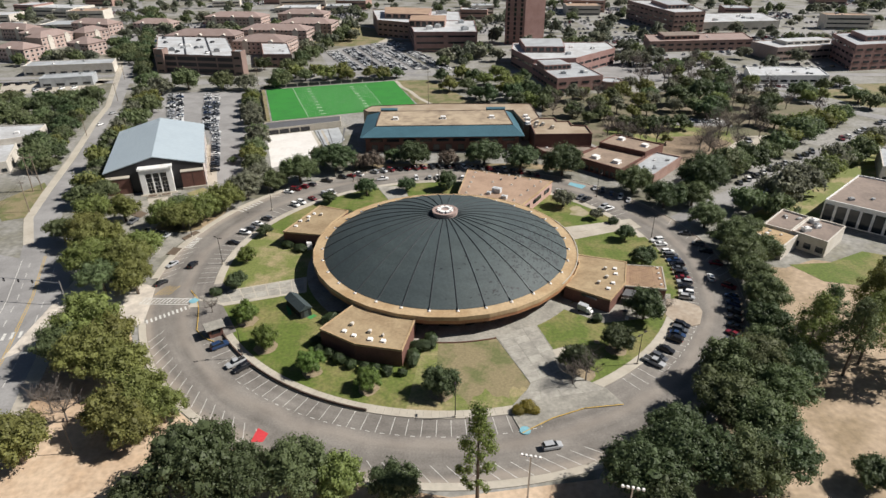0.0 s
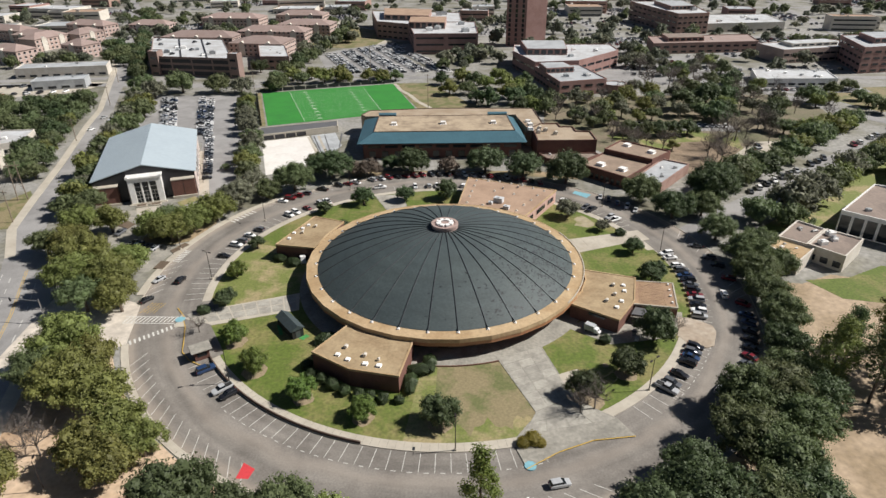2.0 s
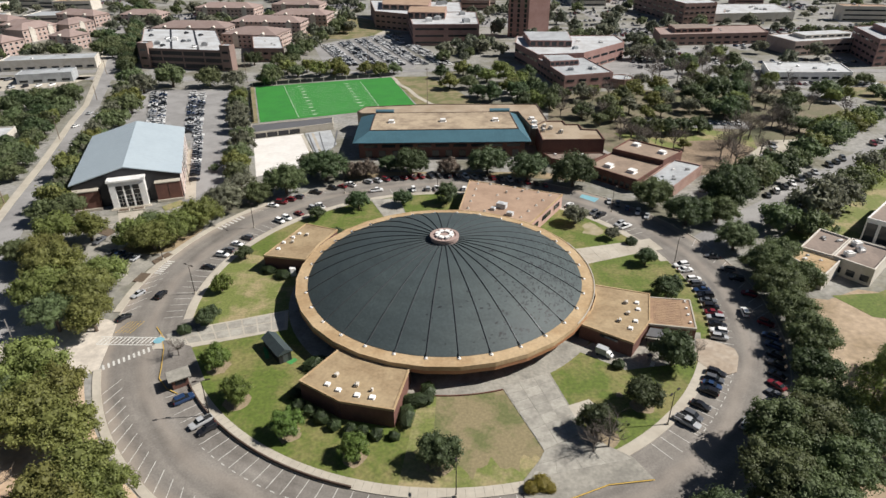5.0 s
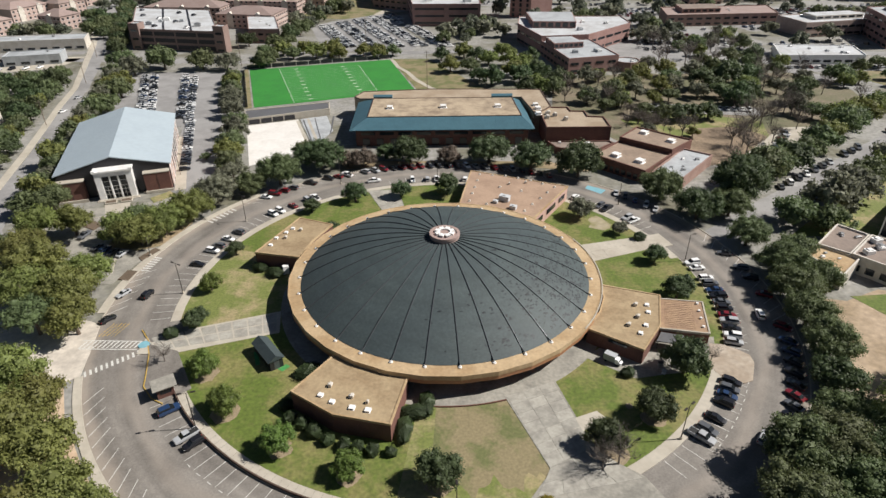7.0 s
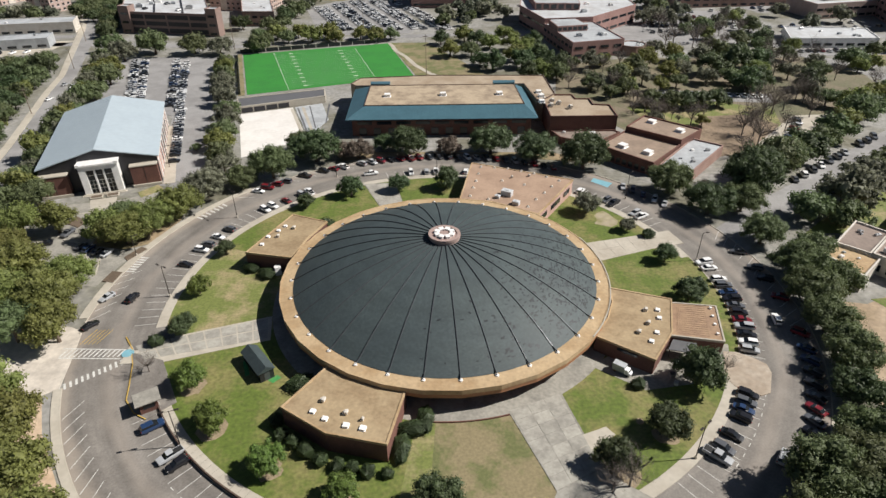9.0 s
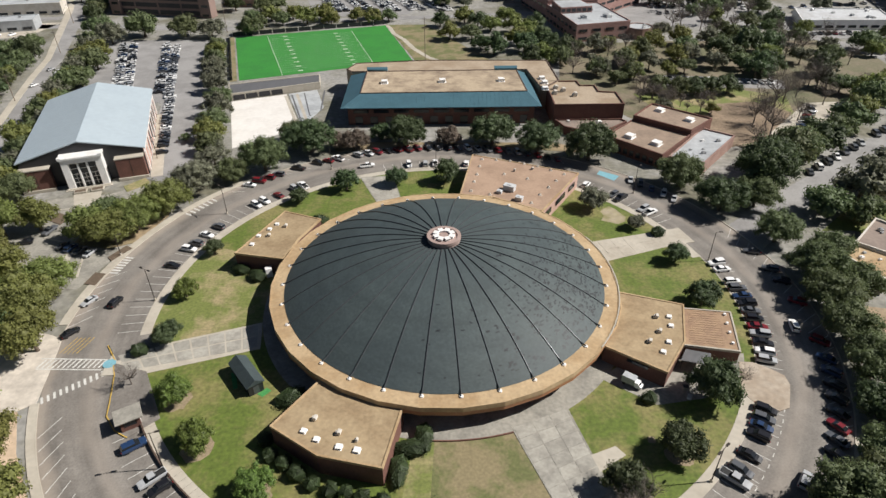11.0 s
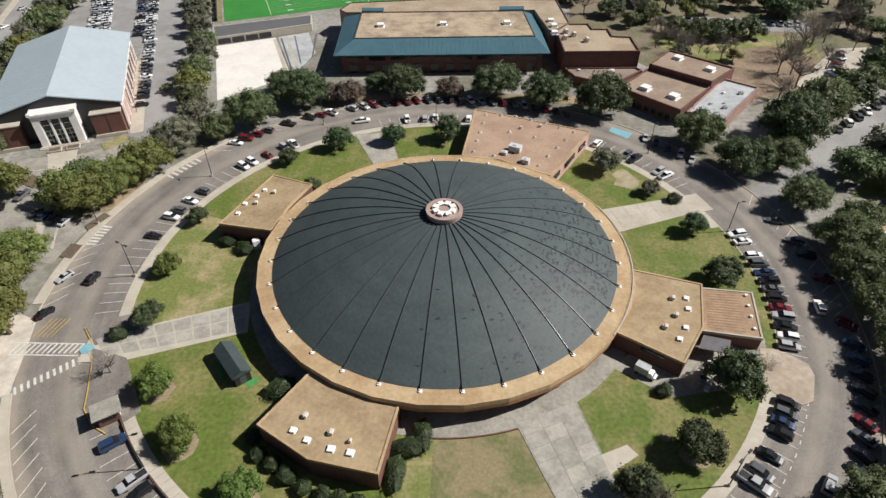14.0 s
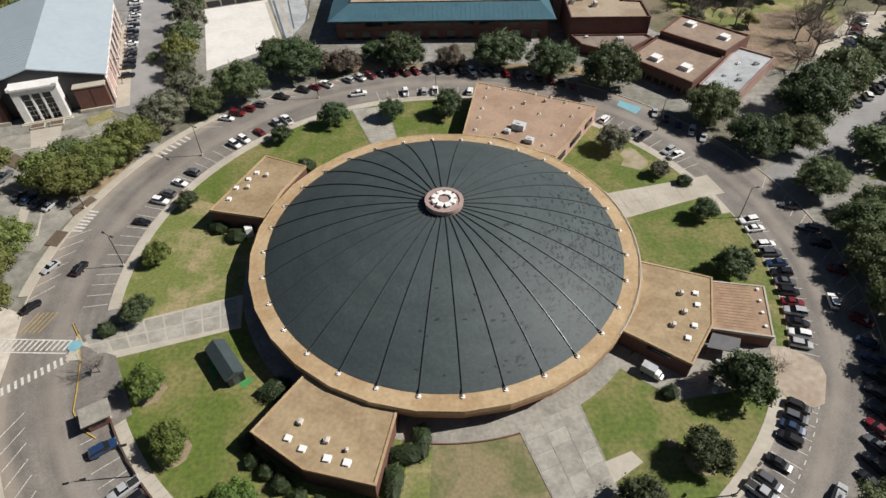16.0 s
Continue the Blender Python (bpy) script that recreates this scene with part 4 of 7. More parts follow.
for x, y in ((3.0, 17.3), (5.4, 14.5), (1.8, 11.7), (9.0, 9.4)):
    roof_unit(ANNEX, x, y, 8.2, 1.6, 0.8, 8, "fan")
block("court_shed", [(44.0, 93.0), (55.0, 86.4), (67.6, 97.4), (66.0, 99.8), (41.6, 99.8)], 2.8, BRICK, BROWNROOF, "low brick service yard", "building", 0, (), units=2)

block("low_office", [(55.6, 81.0), (70.4, 65.0), (84.4, 80.4), (68.4, 94.4)], 4.6, BRICK, OFFICEROOF, "low brick office with a flat brown roof", "building", 1, ((0, 9),), units=0, windows_z=(0.8, 2.6))
for o in [o for o in bpy.data.objects if o.name == "low_office"]:
    for x, y in ((8.2, -1.0), (15.4, -7.0)):
        roof_unit(o, x, y, 4.5, 2.6, 1.1, 45)
b = block("brown_office", [(68.6, 94.6), (84.6, 80.6), (95.6, 91.0), (78.6, 106.2)], 6.2, BRICK, OFFICEROOF, "brick block with a flat brown roof", "building", 1, ((0, 6),), units=0)
for x, y in ((11.0, 4.8), (18.6, -4.6)):
    roof_unit(b, x, y, 6.1, 2.4, 1.0, 45)
b = block("grey_annex", [(72.4, 65.4), (82.4, 60.8), (100.2, 81.2), (91.4, 88.2)], 3.9, PINKBRICK, GREYROOF, "low annex with a grey membrane roof", "building", 1, ((0, 2),), units=5, unit_size=1.4)

# white-fronted brick hall with a metal gable roof
u, v = Vector((34.4, 11.7)).normalized(), Vector((-18.6, 54)).normalized()      # across, along
HALL = empty("church_hall", pose(-127.87, 53.44, 0, 0, 0, math.degrees(math.atan2(u.y, u.x))), "red brick hall with a blue-grey metal gable roof and white portico", "building")
W, L, E, RZ = 36.3, 57.0, 9.15, 13.85
bm = bmesh.new()
for s, t in ((-0.0, W / 2), (W / 2, W)):
    zz = (E, RZ) if s == 0 else (RZ, E)
    vs = [bm.verts.new(p) for p in ((s, 0, zz[0]), (t, 0, zz[1]), (t, L, zz[1]), (s, L, zz[0]), (s, 0, zz[0] - 0.35), (t, 0, zz[1] - 0.35), (t, L, zz[1] - 0.35), (s, L, zz[0] - 0.35))]
    for f in ((0, 1, 2, 3), (7, 6, 5, 4), (0, 4, 5, 1), (2, 6, 7, 3), (1, 5, 6, 2), (3, 7, 4, 0)):
        bm.faces.new([vs[i] for i in f])
part("roof", bm, STEEL, HALL, "blue-grey standing-seam gable roof")
part("wall", boxes((0.8, 1.4, 0, W - 0.8, L - 0.8, E - 0.4)), PINKWALL, HALL, "pale salmon brick side wall")
for i in range(9):
    y = 3.2 + i * 6.4
    part("pier", boxes((W - 0.85, y, 0, W - 0.45, y + 0.7, E - 0.4), bevel=0.03), WHITE, HALL)
part("wall_band", boxes((W - 0.82, 1.6, 6.7, W - 0.6, L - 1.0, 7.1)), WHITE, HALL, "white band along the side wall")
bm = bmesh.new()
vs = [bm.verts.new((x, y, z)) for y in (0.3, 1.4) for x, z in ((0.7, 0), (W - 0.7, 0), (W - 0.7, E - 0.3), (W / 2, RZ - 0.4), (0.7, E - 0.3))]
for f in ((4, 3, 2, 1, 0), (5, 6, 7, 8, 9), (0, 1, 6, 5), (1, 2, 7, 6), (2, 3, 8, 7), (3, 4, 9, 8), (4, 0, 5, 9)):
    bm.faces.new([vs[i] for i in f])
part("gable_front", bm, BLACK, HALL, "dark panelled gable front")
bm = bmesh.new()
vs = [bm.verts.new((x, y, z)) for y in (L - 0.9, L - 0.4) for x, z in ((0.7, 0), (W - 0.7, 0), (W - 0.7, E - 0.3), (W / 2, RZ - 0.4), (0.7, E - 0.3))]
for f in ((4, 3, 2, 1, 0), (5, 6, 7, 8, 9), (0, 1, 6, 5), (1, 2, 7, 6), (2, 3, 8, 7), (3, 4, 9, 8), (4, 0, 5, 9)):
    bm.faces.new([vs[i] for i in f])
part("gable_back", bm, PINKBRICK, HALL)
for x0, x1 in ((0.5, 8.8), (27.1, 35.3)):
    s = part("brick_bay", boxes((x0, -2.2, 0, x1, 0.3, 7.0)), BRICK, HALL, "dark red brick bay")
    part("bay_coping", boxes((x0 - 0.15, -2.35, 7.0, x1 + 0.15, 0.3, 7.35), bevel=0.03), PALE, s)
    part("plinth", boxes((x0 - 0.3, -2.7, 0, x1 + 0.3, -2.2, 0.9), bevel=0.04), PALE, s)
    part("bay_joint", boxes(((x0 + x1) / 2 - 0.06, -2.24, 0.9, (x0 + x1) / 2 + 0.06, -2.2, 7.0)), BLACK, s)
PX, PW = 12.7, 11.4
por = part("portico", boxes((PX, -3.5, 8.3, PX + PW, 0.3, 9.8), (PX - 0.4, -3.9, 9.8, PX + PW + 0.4, 0.3, 10.3), (PX, -3.5, 0, PX + 1.9, 0.3, 8.3), (PX + PW - 1.9, -3.5, 0, PX + PW, 0.3, 8.3), (PX - 0.4, -3.9, 10.3, PX + 0.6, -2.9, 10.65), (PX + PW - 0.6, -3.9, 10.3, PX + PW + 0.4, -2.9, 10.65)), WHITE, HALL, "white three-bay portico")
for i in range(3):
    x = PX + 2.0 + i * 2.6
    g = part("tall_window", boxes((x, -2.5, 0.4, x + 2.1, -2.2, 8.3)), GLASS, por, "tall dark window with white mullions")
    if i < 2:
        part("pilaster", boxes((x + 2.1, -3.2, 0, x + 2.6, -1.9, 8.3), bevel=0.03), WHITE, por)
    for z in (1.6, 3.0, 4.4, 6.2):
        part("mullion", boxes((x, -2.6, z, x + 2.1, -2.5, z + 0.1)), WHITE, por)
    part("mullion", boxes((x + 1.0, -2.6, 0.4, x + 1.1, -2.5, 4.4)), WHITE, por)
for x in (PX + 1.6, PX + 6.4):
    pb = part("planter", boxes((x, -7.2, 0, x + 3.6, -4.9, 0.45), bevel=0.05), PALE, HALL, "low planter box with dark mulch")
    part("soil", boxes((x + 0.25, -6.95, 0.4, x + 3.35, -5.15, 0.5)), BED, pb)
part("steps", boxes((PX - 0.8, -4.8, 0, PX + PW + 0.8, -3.5, 0.2), (PX - 0.4, -4.2, 0.2, PX + PW + 0.4, -3.5, 0.38)), PALE, HALL)
part("side_walk", boxes((W - 0.5, -3.0, 0, W + 3.2, L - 4, 0.08)), PALE, HALL, "pale concrete walk along the side wall")
window_row(HALL, (W - 0.8, 8), (W - 0.8, L - 3), 1.2, 6.0, 8, 0.32)
for i in range(1, 30):
    y = L * i / 30
    o = part("roof_seam", boxes((0.2, y - 0.03, 0, 18.5, y + 0.03, 0.06)) if i == 1 else sm, STEEL if i == 1 else None, HALL)
    sm = sm if i > 1 else o.data
    o.matrix_basis = pose(0, y - L / 30, E + 0.02, 0, -math.degrees(math.atan2(RZ - E, W / 2)), 0)

# practice field
FA, FB, FC, FD = Vector((-110.5, 225.5)), Vector((-31.3, 248.6)), Vector((-13.5, 182.3)), Vector((-89.7, 155.0))
FIELD = structure("practice_field", prism([FA, FB, FC, FD], -0.1, 0.04), TURF, "bright green artificial turf practice field", "sports field")
fu, fv = (FB - FA).normalized(), (FD - FA).normalized()


def stripe(a, b, w, m=LINE, z=0.05, parent=None, name="line"):
    a, b = Vector(a[:2]), Vector(b[:2])
    d = (b - a).normalized()
    nrm = Vector((-d.y, d.x)) * w / 2
    return part(name, prism([a + nrm, b + nrm, b - nrm, a - nrm], z - 0.008, z), m, parent)


for a, b in (((-94.2, 228.6), (-71.9, 162.0)), ((-49.4, 237.5), (-32.0, 178.0))):
    stripe(a, b, 0.2, z=0.06, parent=FIELD, name="side_line")
for f in range(1, 20):
    t = f / 20
    a, b = Vector((-94.2, 228.6)).lerp(Vector((-71.9, 162.0)), t), Vector((-49.4, 237.5)).lerp(Vector((-32.0, 178.0)), t)
    stripe(a, b, 0.1, z=0.052, parent=FIELD, name="yard_line")
    if f % 2:
        for s in (0.2, 0.8):
            c = a.lerp(b, s)
            stripe(c - fu * 1.2, c + fu * 1.2, 1.1, z=0.064, parent=FIELD, name="field_mark")
structure("field_apron", ribbon([(-113, 226, 3), (-92, 154, 3)], -0.1, 0.02), DRY, "dry strip beside the turf", "verge")
SCREEN = empty("fence", label="dark mesh screen fence round the field", category="fence")
for a, b, h in ((FA + Vector((-2, 2)), FB + Vector((0, 3)), 2.2), (FA + Vector((-3, 0)), FD + Vector((-3, 0)), 2.2)):
    d = b - a
    for i in range(12):
        p, q = a + d * (i / 12), a + d * ((i + 1) / 12 - 0.004)
        nn = Vector((-d.y, d.x)).normalized() * 0.05
        part("screen_panel", prism([p, q, q + nn, p + nn], 0.1, h), BLACK, SCREEN)
        part("post", tube(bmesh.new(), (*p, 0), (*p, h + 0.3), 0.06, 0.06, 6), STEELGREY, SCREEN)

structure("sand_court", prism([(-86.2, 129.0), (-65.0, 137.0), (-52.5, 101.5), (-73.0, 83.5)], -0.1, 0.05), SAND, "pale beige bare practice court", "court")
structure("grey_court", prism([(-64.2, 137.4), (-53.0, 142.2), (-47.0, 122.0), (-52.0, 102.2)], -0.1, 0.045), GREYROOF, "pale blue-grey paved court", "court")
DUG = block("dugout", [(-90.1, 141.2), (-53.2, 153.5), (-51.6, 143.4), (-85.8, 129.6)], 3.0, PALE, DARKROOF, "long low shed with a dark grey roof", "shed", 0, (), units=0, parapet=0.4)

dug_at = DUG.matrix_basis.translation.xy
for i in range(4):
    a = Vector((-85.8, 129.6)).lerp(Vector((-51.6, 143.4)), 0.02 + 0.14 * i) - dug_at
    part("open_bay", prism([a + Vector((0.05, -0.12)), a + Vector((4.3, 1.6)), a + Vector((4.2, 1.9)), a + Vector((-0.05, 0.2))], 0.3, 2.3), BLACK, DUG, "dark open bay")
for i, (a, b, w, m, lab) in enumerate((((-65.0, 135.2), (-54.4, 104.2), 1.3, PALE, "pale walk beside the court"), ((-62.6, 136.2), (-52.6, 105.0), 0.7, DARKROOF, "dark drain strip beside the court"), ((-60.6, 137.2), (-51.6, 108.6), 1.2, PALE, "pale walk beside the court"), ((-57.8, 138.6), (-50.9, 112.4), 0.5, DARKROOF, "dark border line of the court"), ((-49.6, 141.6), (-47.6, 118.0), 0.6, DARKROOF, "dark edging of the court"))):
    tagged(stripe(a, b, w, m, 0.062, None, "court_strip"), lab, "court strip", kind="structure")

# far buildings
# black panels, not glass, paint the shade inside the garage's open decks
block("parking_garage", [(-200, 282), (-140, 270), (-172, 352), (-232, 364)], 12.5, GARAGE, WHITEROOF, "brick parking garage with open decks and a pale roof deck", "garage", 3, ((0, 4), (3, 4)), units=5, share=0.92, unit_size=4, windows_z=(1.0, 3.5), glass=BLACK)
GAR = [o for o in bpy.data.objects if o.name == "parking_garage"][0]
for f in (0.36, 0.68):
    a, b = Vector((60 * f, -12 * f)), Vector((-32 + 60 * f, 82 - 12 * f))
    part("deck_gap", prism([a, a + Vector((1.6, -0.3)), b + Vector((1.6, -0.3)), b], 12.3, 12.46), BLACK, GAR, "dark gap between the roof decks")
for x, y in ((-200, 281.5), (-142, 270)):
    block("stair_tower", rect(x - 1, y - 1, 7, 7, -11), 16, GARAGE, GREYROOF, "brick stair tower at the garage corner", "tower", 3, ((0, 1),), units=0)
block("white_hall", [(-129, 297), (-108, 296), (-122, 345), (-143, 346)], 9, PINKBRICK, WHITEROOF, "brick hall with a white roof", "building", 2, ((0, 4), (1, 6)), units=3)
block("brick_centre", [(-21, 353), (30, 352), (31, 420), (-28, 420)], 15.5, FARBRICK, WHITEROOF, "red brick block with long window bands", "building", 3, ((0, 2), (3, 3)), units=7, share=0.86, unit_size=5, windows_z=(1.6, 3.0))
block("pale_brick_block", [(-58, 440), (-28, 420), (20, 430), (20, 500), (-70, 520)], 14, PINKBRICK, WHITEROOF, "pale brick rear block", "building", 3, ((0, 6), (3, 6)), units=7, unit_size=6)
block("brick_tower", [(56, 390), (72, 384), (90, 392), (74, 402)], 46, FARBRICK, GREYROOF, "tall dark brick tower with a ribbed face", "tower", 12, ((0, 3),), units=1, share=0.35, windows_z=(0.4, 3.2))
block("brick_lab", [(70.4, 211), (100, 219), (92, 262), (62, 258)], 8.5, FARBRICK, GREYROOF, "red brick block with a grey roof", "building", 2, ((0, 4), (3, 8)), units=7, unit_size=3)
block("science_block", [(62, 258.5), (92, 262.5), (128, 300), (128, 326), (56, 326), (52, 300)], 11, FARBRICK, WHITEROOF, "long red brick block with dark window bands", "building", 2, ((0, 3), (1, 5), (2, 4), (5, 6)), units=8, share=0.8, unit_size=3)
block("round_annex", [(106 + 7 * math.cos(radians(a)), 222 + 7 * math.sin(radians(a))) for a in range(0, 360, 30)], 5, PINKBRICK, GREYROOF, "round pale brick annex", "building", 0, (), units=2)
block("orange_brick_block", [(219, 440), (250, 446), (262, 545), (205, 548)], 18.5, PINKBRICK, WHITEROOF, "orange brick block with pale roof and window rows", "building", 4, ((0, 6), (3, 10)), units=5, unit_size=5)
block("white_shed", [(252, 452), (330, 460), (340, 520), (262, 520)], 8, STUCCO, WHITEROOF, "long low block with a white roof", "building", 1, ((0, 8),), units=6, unit_size=4)
block("tile_block", [(168, 345), (254, 352), (262, 388), (174, 380)], 8, PINKBRICK, TERRA, "low brick block with a brown roof", "building", 2, ((0, 12),), units=4)
block("white_office", [(250, 304), (318, 320), (312, 348), (244, 334)], 9.5, HOUSEWALL, WHITEROOF, "white office with a pale roof and window bands", "building", 2, ((0, 12),), units=6, share=0.8)
block("white_pavilion", [(198, 232), (248, 231), (255, 256), (208, 262)], 4.8, WHITE, WHITEROOF, "low white flat-roofed pavilion", "building", 1, ((0, 8),), units=6, share=0.7)
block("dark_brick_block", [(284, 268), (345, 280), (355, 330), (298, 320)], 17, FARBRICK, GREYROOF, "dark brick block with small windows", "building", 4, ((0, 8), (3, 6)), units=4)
block("lecture_hall", [(129.2, 26.8), (153.7, 4.5), (179.0, 27.3), (154.2, 49.2)], 7.5, WHITE, BROWNROOF, "long building with white vertical piers and a brown-grey roof", "building", 1, ((0, 9), (3, 9)), units=3, share=0.78, windows_z=(0.4, 6.4))
block("low_clinic", [(108.9, 8.1), (115.6, 0.1), (127.5, 11.0), (120.3, 18.4)], 5.0, STUCCO, BROWNROOF, "low cream building with a flat grey-brown roof", "building", 1, ((0, 3),), units=4, unit_size=2.6, windows_z=(1.0, 2.8))
block("clinic_wing", [(102.7, 13.9), (108.7, 8.3), (120.1, 18.6), (114.5, 25.2)], 4.8, STUCCO, BROWNROOF, "low cream wing with a flat grey-brown roof", "building", 0, (), units=5, unit_size=1.6)
block("clinic_annex", [(97.0, 9.4), (101.5, -1.4), (110.4, 6.6), (102.9, 14.2)], 4.4, STUCCO, GRAVEL, "low cream annex with a flat tan roof", "building", 1, ((0, 2),), units=3, unit_size=1.2, windows_z=(1.0, 2.6))
block("white_canopy", [(134, -6), (146, -13), (150, -6), (138, 1)], 3.4, WHITE, WHITEROOF, "white flat canopy on posts", "canopy", 0, (), units=0)
block("north_clinic", [(172, 62), (200, 48), (214, 70), (186, 86)], 6.0, STUCCO, GREYROOF, "low cream building with a grey roof", "building", 1, ((0, 6),), units=4)
block("long_shed", [(-290, 272), (-232, 282), (-238, 300), (-294, 290)], 6.5, STUCCO, GREYROOF, "long low shed with a grey roof", "shed", 1, ((0, 8),), units=2)
block("grey_shed", [(-258, 236), (-228, 244), (-232, 258), (-262, 250)], 5.5, GREYROOF, GREYROOF, "plain grey metal storage shed", "shed", 1, ((0, 4),), units=1)
block("white_store", [(-203.5, 108.6), (-191.0, 116.0), (-196.0, 134.5), (-236, 130)], 5.0, STUCCO, WHITEROOF, "white flat-roofed store beside the street", "building", 1, ((0, 5),), units=3)
block("white_garage", [(-190, 76), (-181.6, 80.0), (-192.6, 105.0), (-206, 101)], 4.8, STUCCO, WHITEROOF, "low white flat-roofed garage", "building", 1, ((0, 3),), units=1)


def hip_house(x, y, w, d, h, turn, roof=TERRA, wall=HOUSEWALL, rise=4.0, label="brick house block with a brown hip roof"):
    b = empty("hip_roof_house", pose(x, y, 0, 0, 0, turn), label, "house", "brown-roofed houses")
    part("wall", boxes((0, 0, 0, w, d, h)), wall, b)
    q = rect(x, y, w, d, turn)
    FOOT.append((min(p[0] for p in q), min(p[1] for p in q), max(p[0] for p in q), max(p[1] for p in q)))
    o = 0.7
    k = min(w, d) / 2 + o - 0.1
    if w >= d:
        top = [(k - o, d / 2 - 0.1), (w + o - k, d / 2 - 0.1), (w + o - k, d / 2 + 0.1), (k - o, d / 2 + 0.1)]
    else:
        top = [(w / 2 - 0.1, k - o), (w / 2 + 0.1, k - o), (w / 2 + 0.1, d + o - k), (w / 2 - 0.1, d + o - k)]
    part("roof", prism([(-o, -o), (w + o, -o), (w + o, d + o), (-o, d + o)], h, h + rise, shrink=[(*p, h + rise) for p in top]), roof, b)
    for k in range(max(1, round(w / 22))):
        g = w * (k + 0.5) / max(1, round(w / 22))
        bay = bmesh.new()
        lo = [bay.verts.new((g + u, -0.5, z)) for u, z in ((-2.4, 0), (2.4, 0), (2.4, h - 0.2), (0, h + 1.5), (-2.4, h - 0.2))]
        hi = [bay.verts.new((v.co.x, 3.0, v.co.z)) for v in lo]
        bay.faces.new(lo)
        bay.faces.new(hi[::-1])
        for i in range(5):
            bay.faces.new((lo[i], hi[i], hi[(i + 1) % 5], lo[(i + 1) % 5]))
        part("gable_bay", bay, STUCCO, b, "pale rendered gable bay")
    for s in range(max(1, round(h / 3.2))):
        window_row(b, (0, 0), (w, 0), s * 3.2 + 0.9, s * 3.2 + 2.3, max(2, round(w / 4)), 0.4, frame_mat=WHITE)
        window_row(b, (w, 0), (w, d), s * 3.2 + 0.9, s * 3.2 + 2.3, max(2, round(d / 4)), 0.4, frame_mat=WHITE)
    return b


for row in ((-235, 385, 62, 26, 10, -6), (-168, 352, 44, 30, 10, -10), (-175, 400, 60, 22, 12, -8), (-150, 440, 50, 24, 12, -8), (-345, 330, 30, 18, 10, -20), (-335, 375, 34, 18, 10, 70), (-372, 405, 40, 18, 10, -20),
            (-312, 402, 26, 16, 10, 70), (-300, 350, 22, 18, 10, -20), (-420, 440, 46, 18, 10, -20), (-360, 470, 46, 18, 10, -20), (-300, 470, 40, 18, 9, -10), (-240, 500, 60, 24, 11, -8), (-170, 520, 50, 24, 11, -8)):
    hip_house(*row)
r3 = random.Random(21)
for i in range(64):
    x, y = r3.uniform(-560, 620), r3.uniform(455, 900)
    if abs(x + 0.42 * y + 110) < 22 or (-90 < x < 45 and y < 540) or (190 < x < 350 and y < 560):
        continue
    w, d, h = r3.uniform(24, 60), r3.uniform(16, 36), r3.choice((5, 6, 8, 10, 13))
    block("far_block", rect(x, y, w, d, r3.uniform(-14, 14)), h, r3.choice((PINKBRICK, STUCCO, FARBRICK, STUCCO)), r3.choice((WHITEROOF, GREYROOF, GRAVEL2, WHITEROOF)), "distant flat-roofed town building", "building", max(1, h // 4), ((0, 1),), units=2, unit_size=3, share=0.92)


def storey(owner, pts, z0, z1, wall, roof):
    """A set-back upper storey on a flat roof."""
    ox, oy = owner.matrix_basis.translation.x, owner.matrix_basis.translation.y
    loc = ccw([(x - ox, y - oy) for x, y in pts])
    part("upper_storey", prism(loc, z0, z1), wall, owner)
    part("upper_roof", prism(inset(loc, 0.5), z1, z1 + 0.12), roof, owner)
    a, b = loc[0], loc[1]
    window_row(owner, a, b, z0 + 0.9, z1 - 0.7, 6, 0.7)


UPPER = {"brick_centre": ([(-26, 384), (4, 380), (6, 418), (-26, 419)], 15.2, 20.5, PINKBRICK, GRAVEL2), "science_block": ([(60, 286), (88, 284), (92, 320), (60, 322)], 10.8, 15.0, FARBRICK, GREYROOF), "brick_lab": ([(66, 236), (84, 240), (80, 256), (64, 254)], 8.3, 11.6, FARBRICK, GREYROOF),
         "pale_brick_block": ([(-52, 452), (-10, 440), (-8, 490), (-56, 505)], 13.8, 18.5, PINKBRICK, GRAVEL2), "dark_brick_block": ([(300, 284), (330, 290), (334, 314), (306, 312)], 16.8, 20.5, FARBRICK, GREYROOF), "white_office": ([(262, 316), (300, 324), (298, 338), (260, 330)], 9.3, 12.0, STUCCO, WHITEROOF),
         "tile_block": ([(182, 354), (212, 357), (214, 378), (184, 376)], 7.8, 11.0, PINKBRICK, BROWNROOF), "orange_brick_block": ([(222, 470), (246, 474), (250, 520), (222, 522)], 18.3, 22.0, PINKBRICK, GREYROOF)}
for o in [o for o in bpy.data.objects if o.name in UPPER]:
    storey(o, *UPPER[o.name])

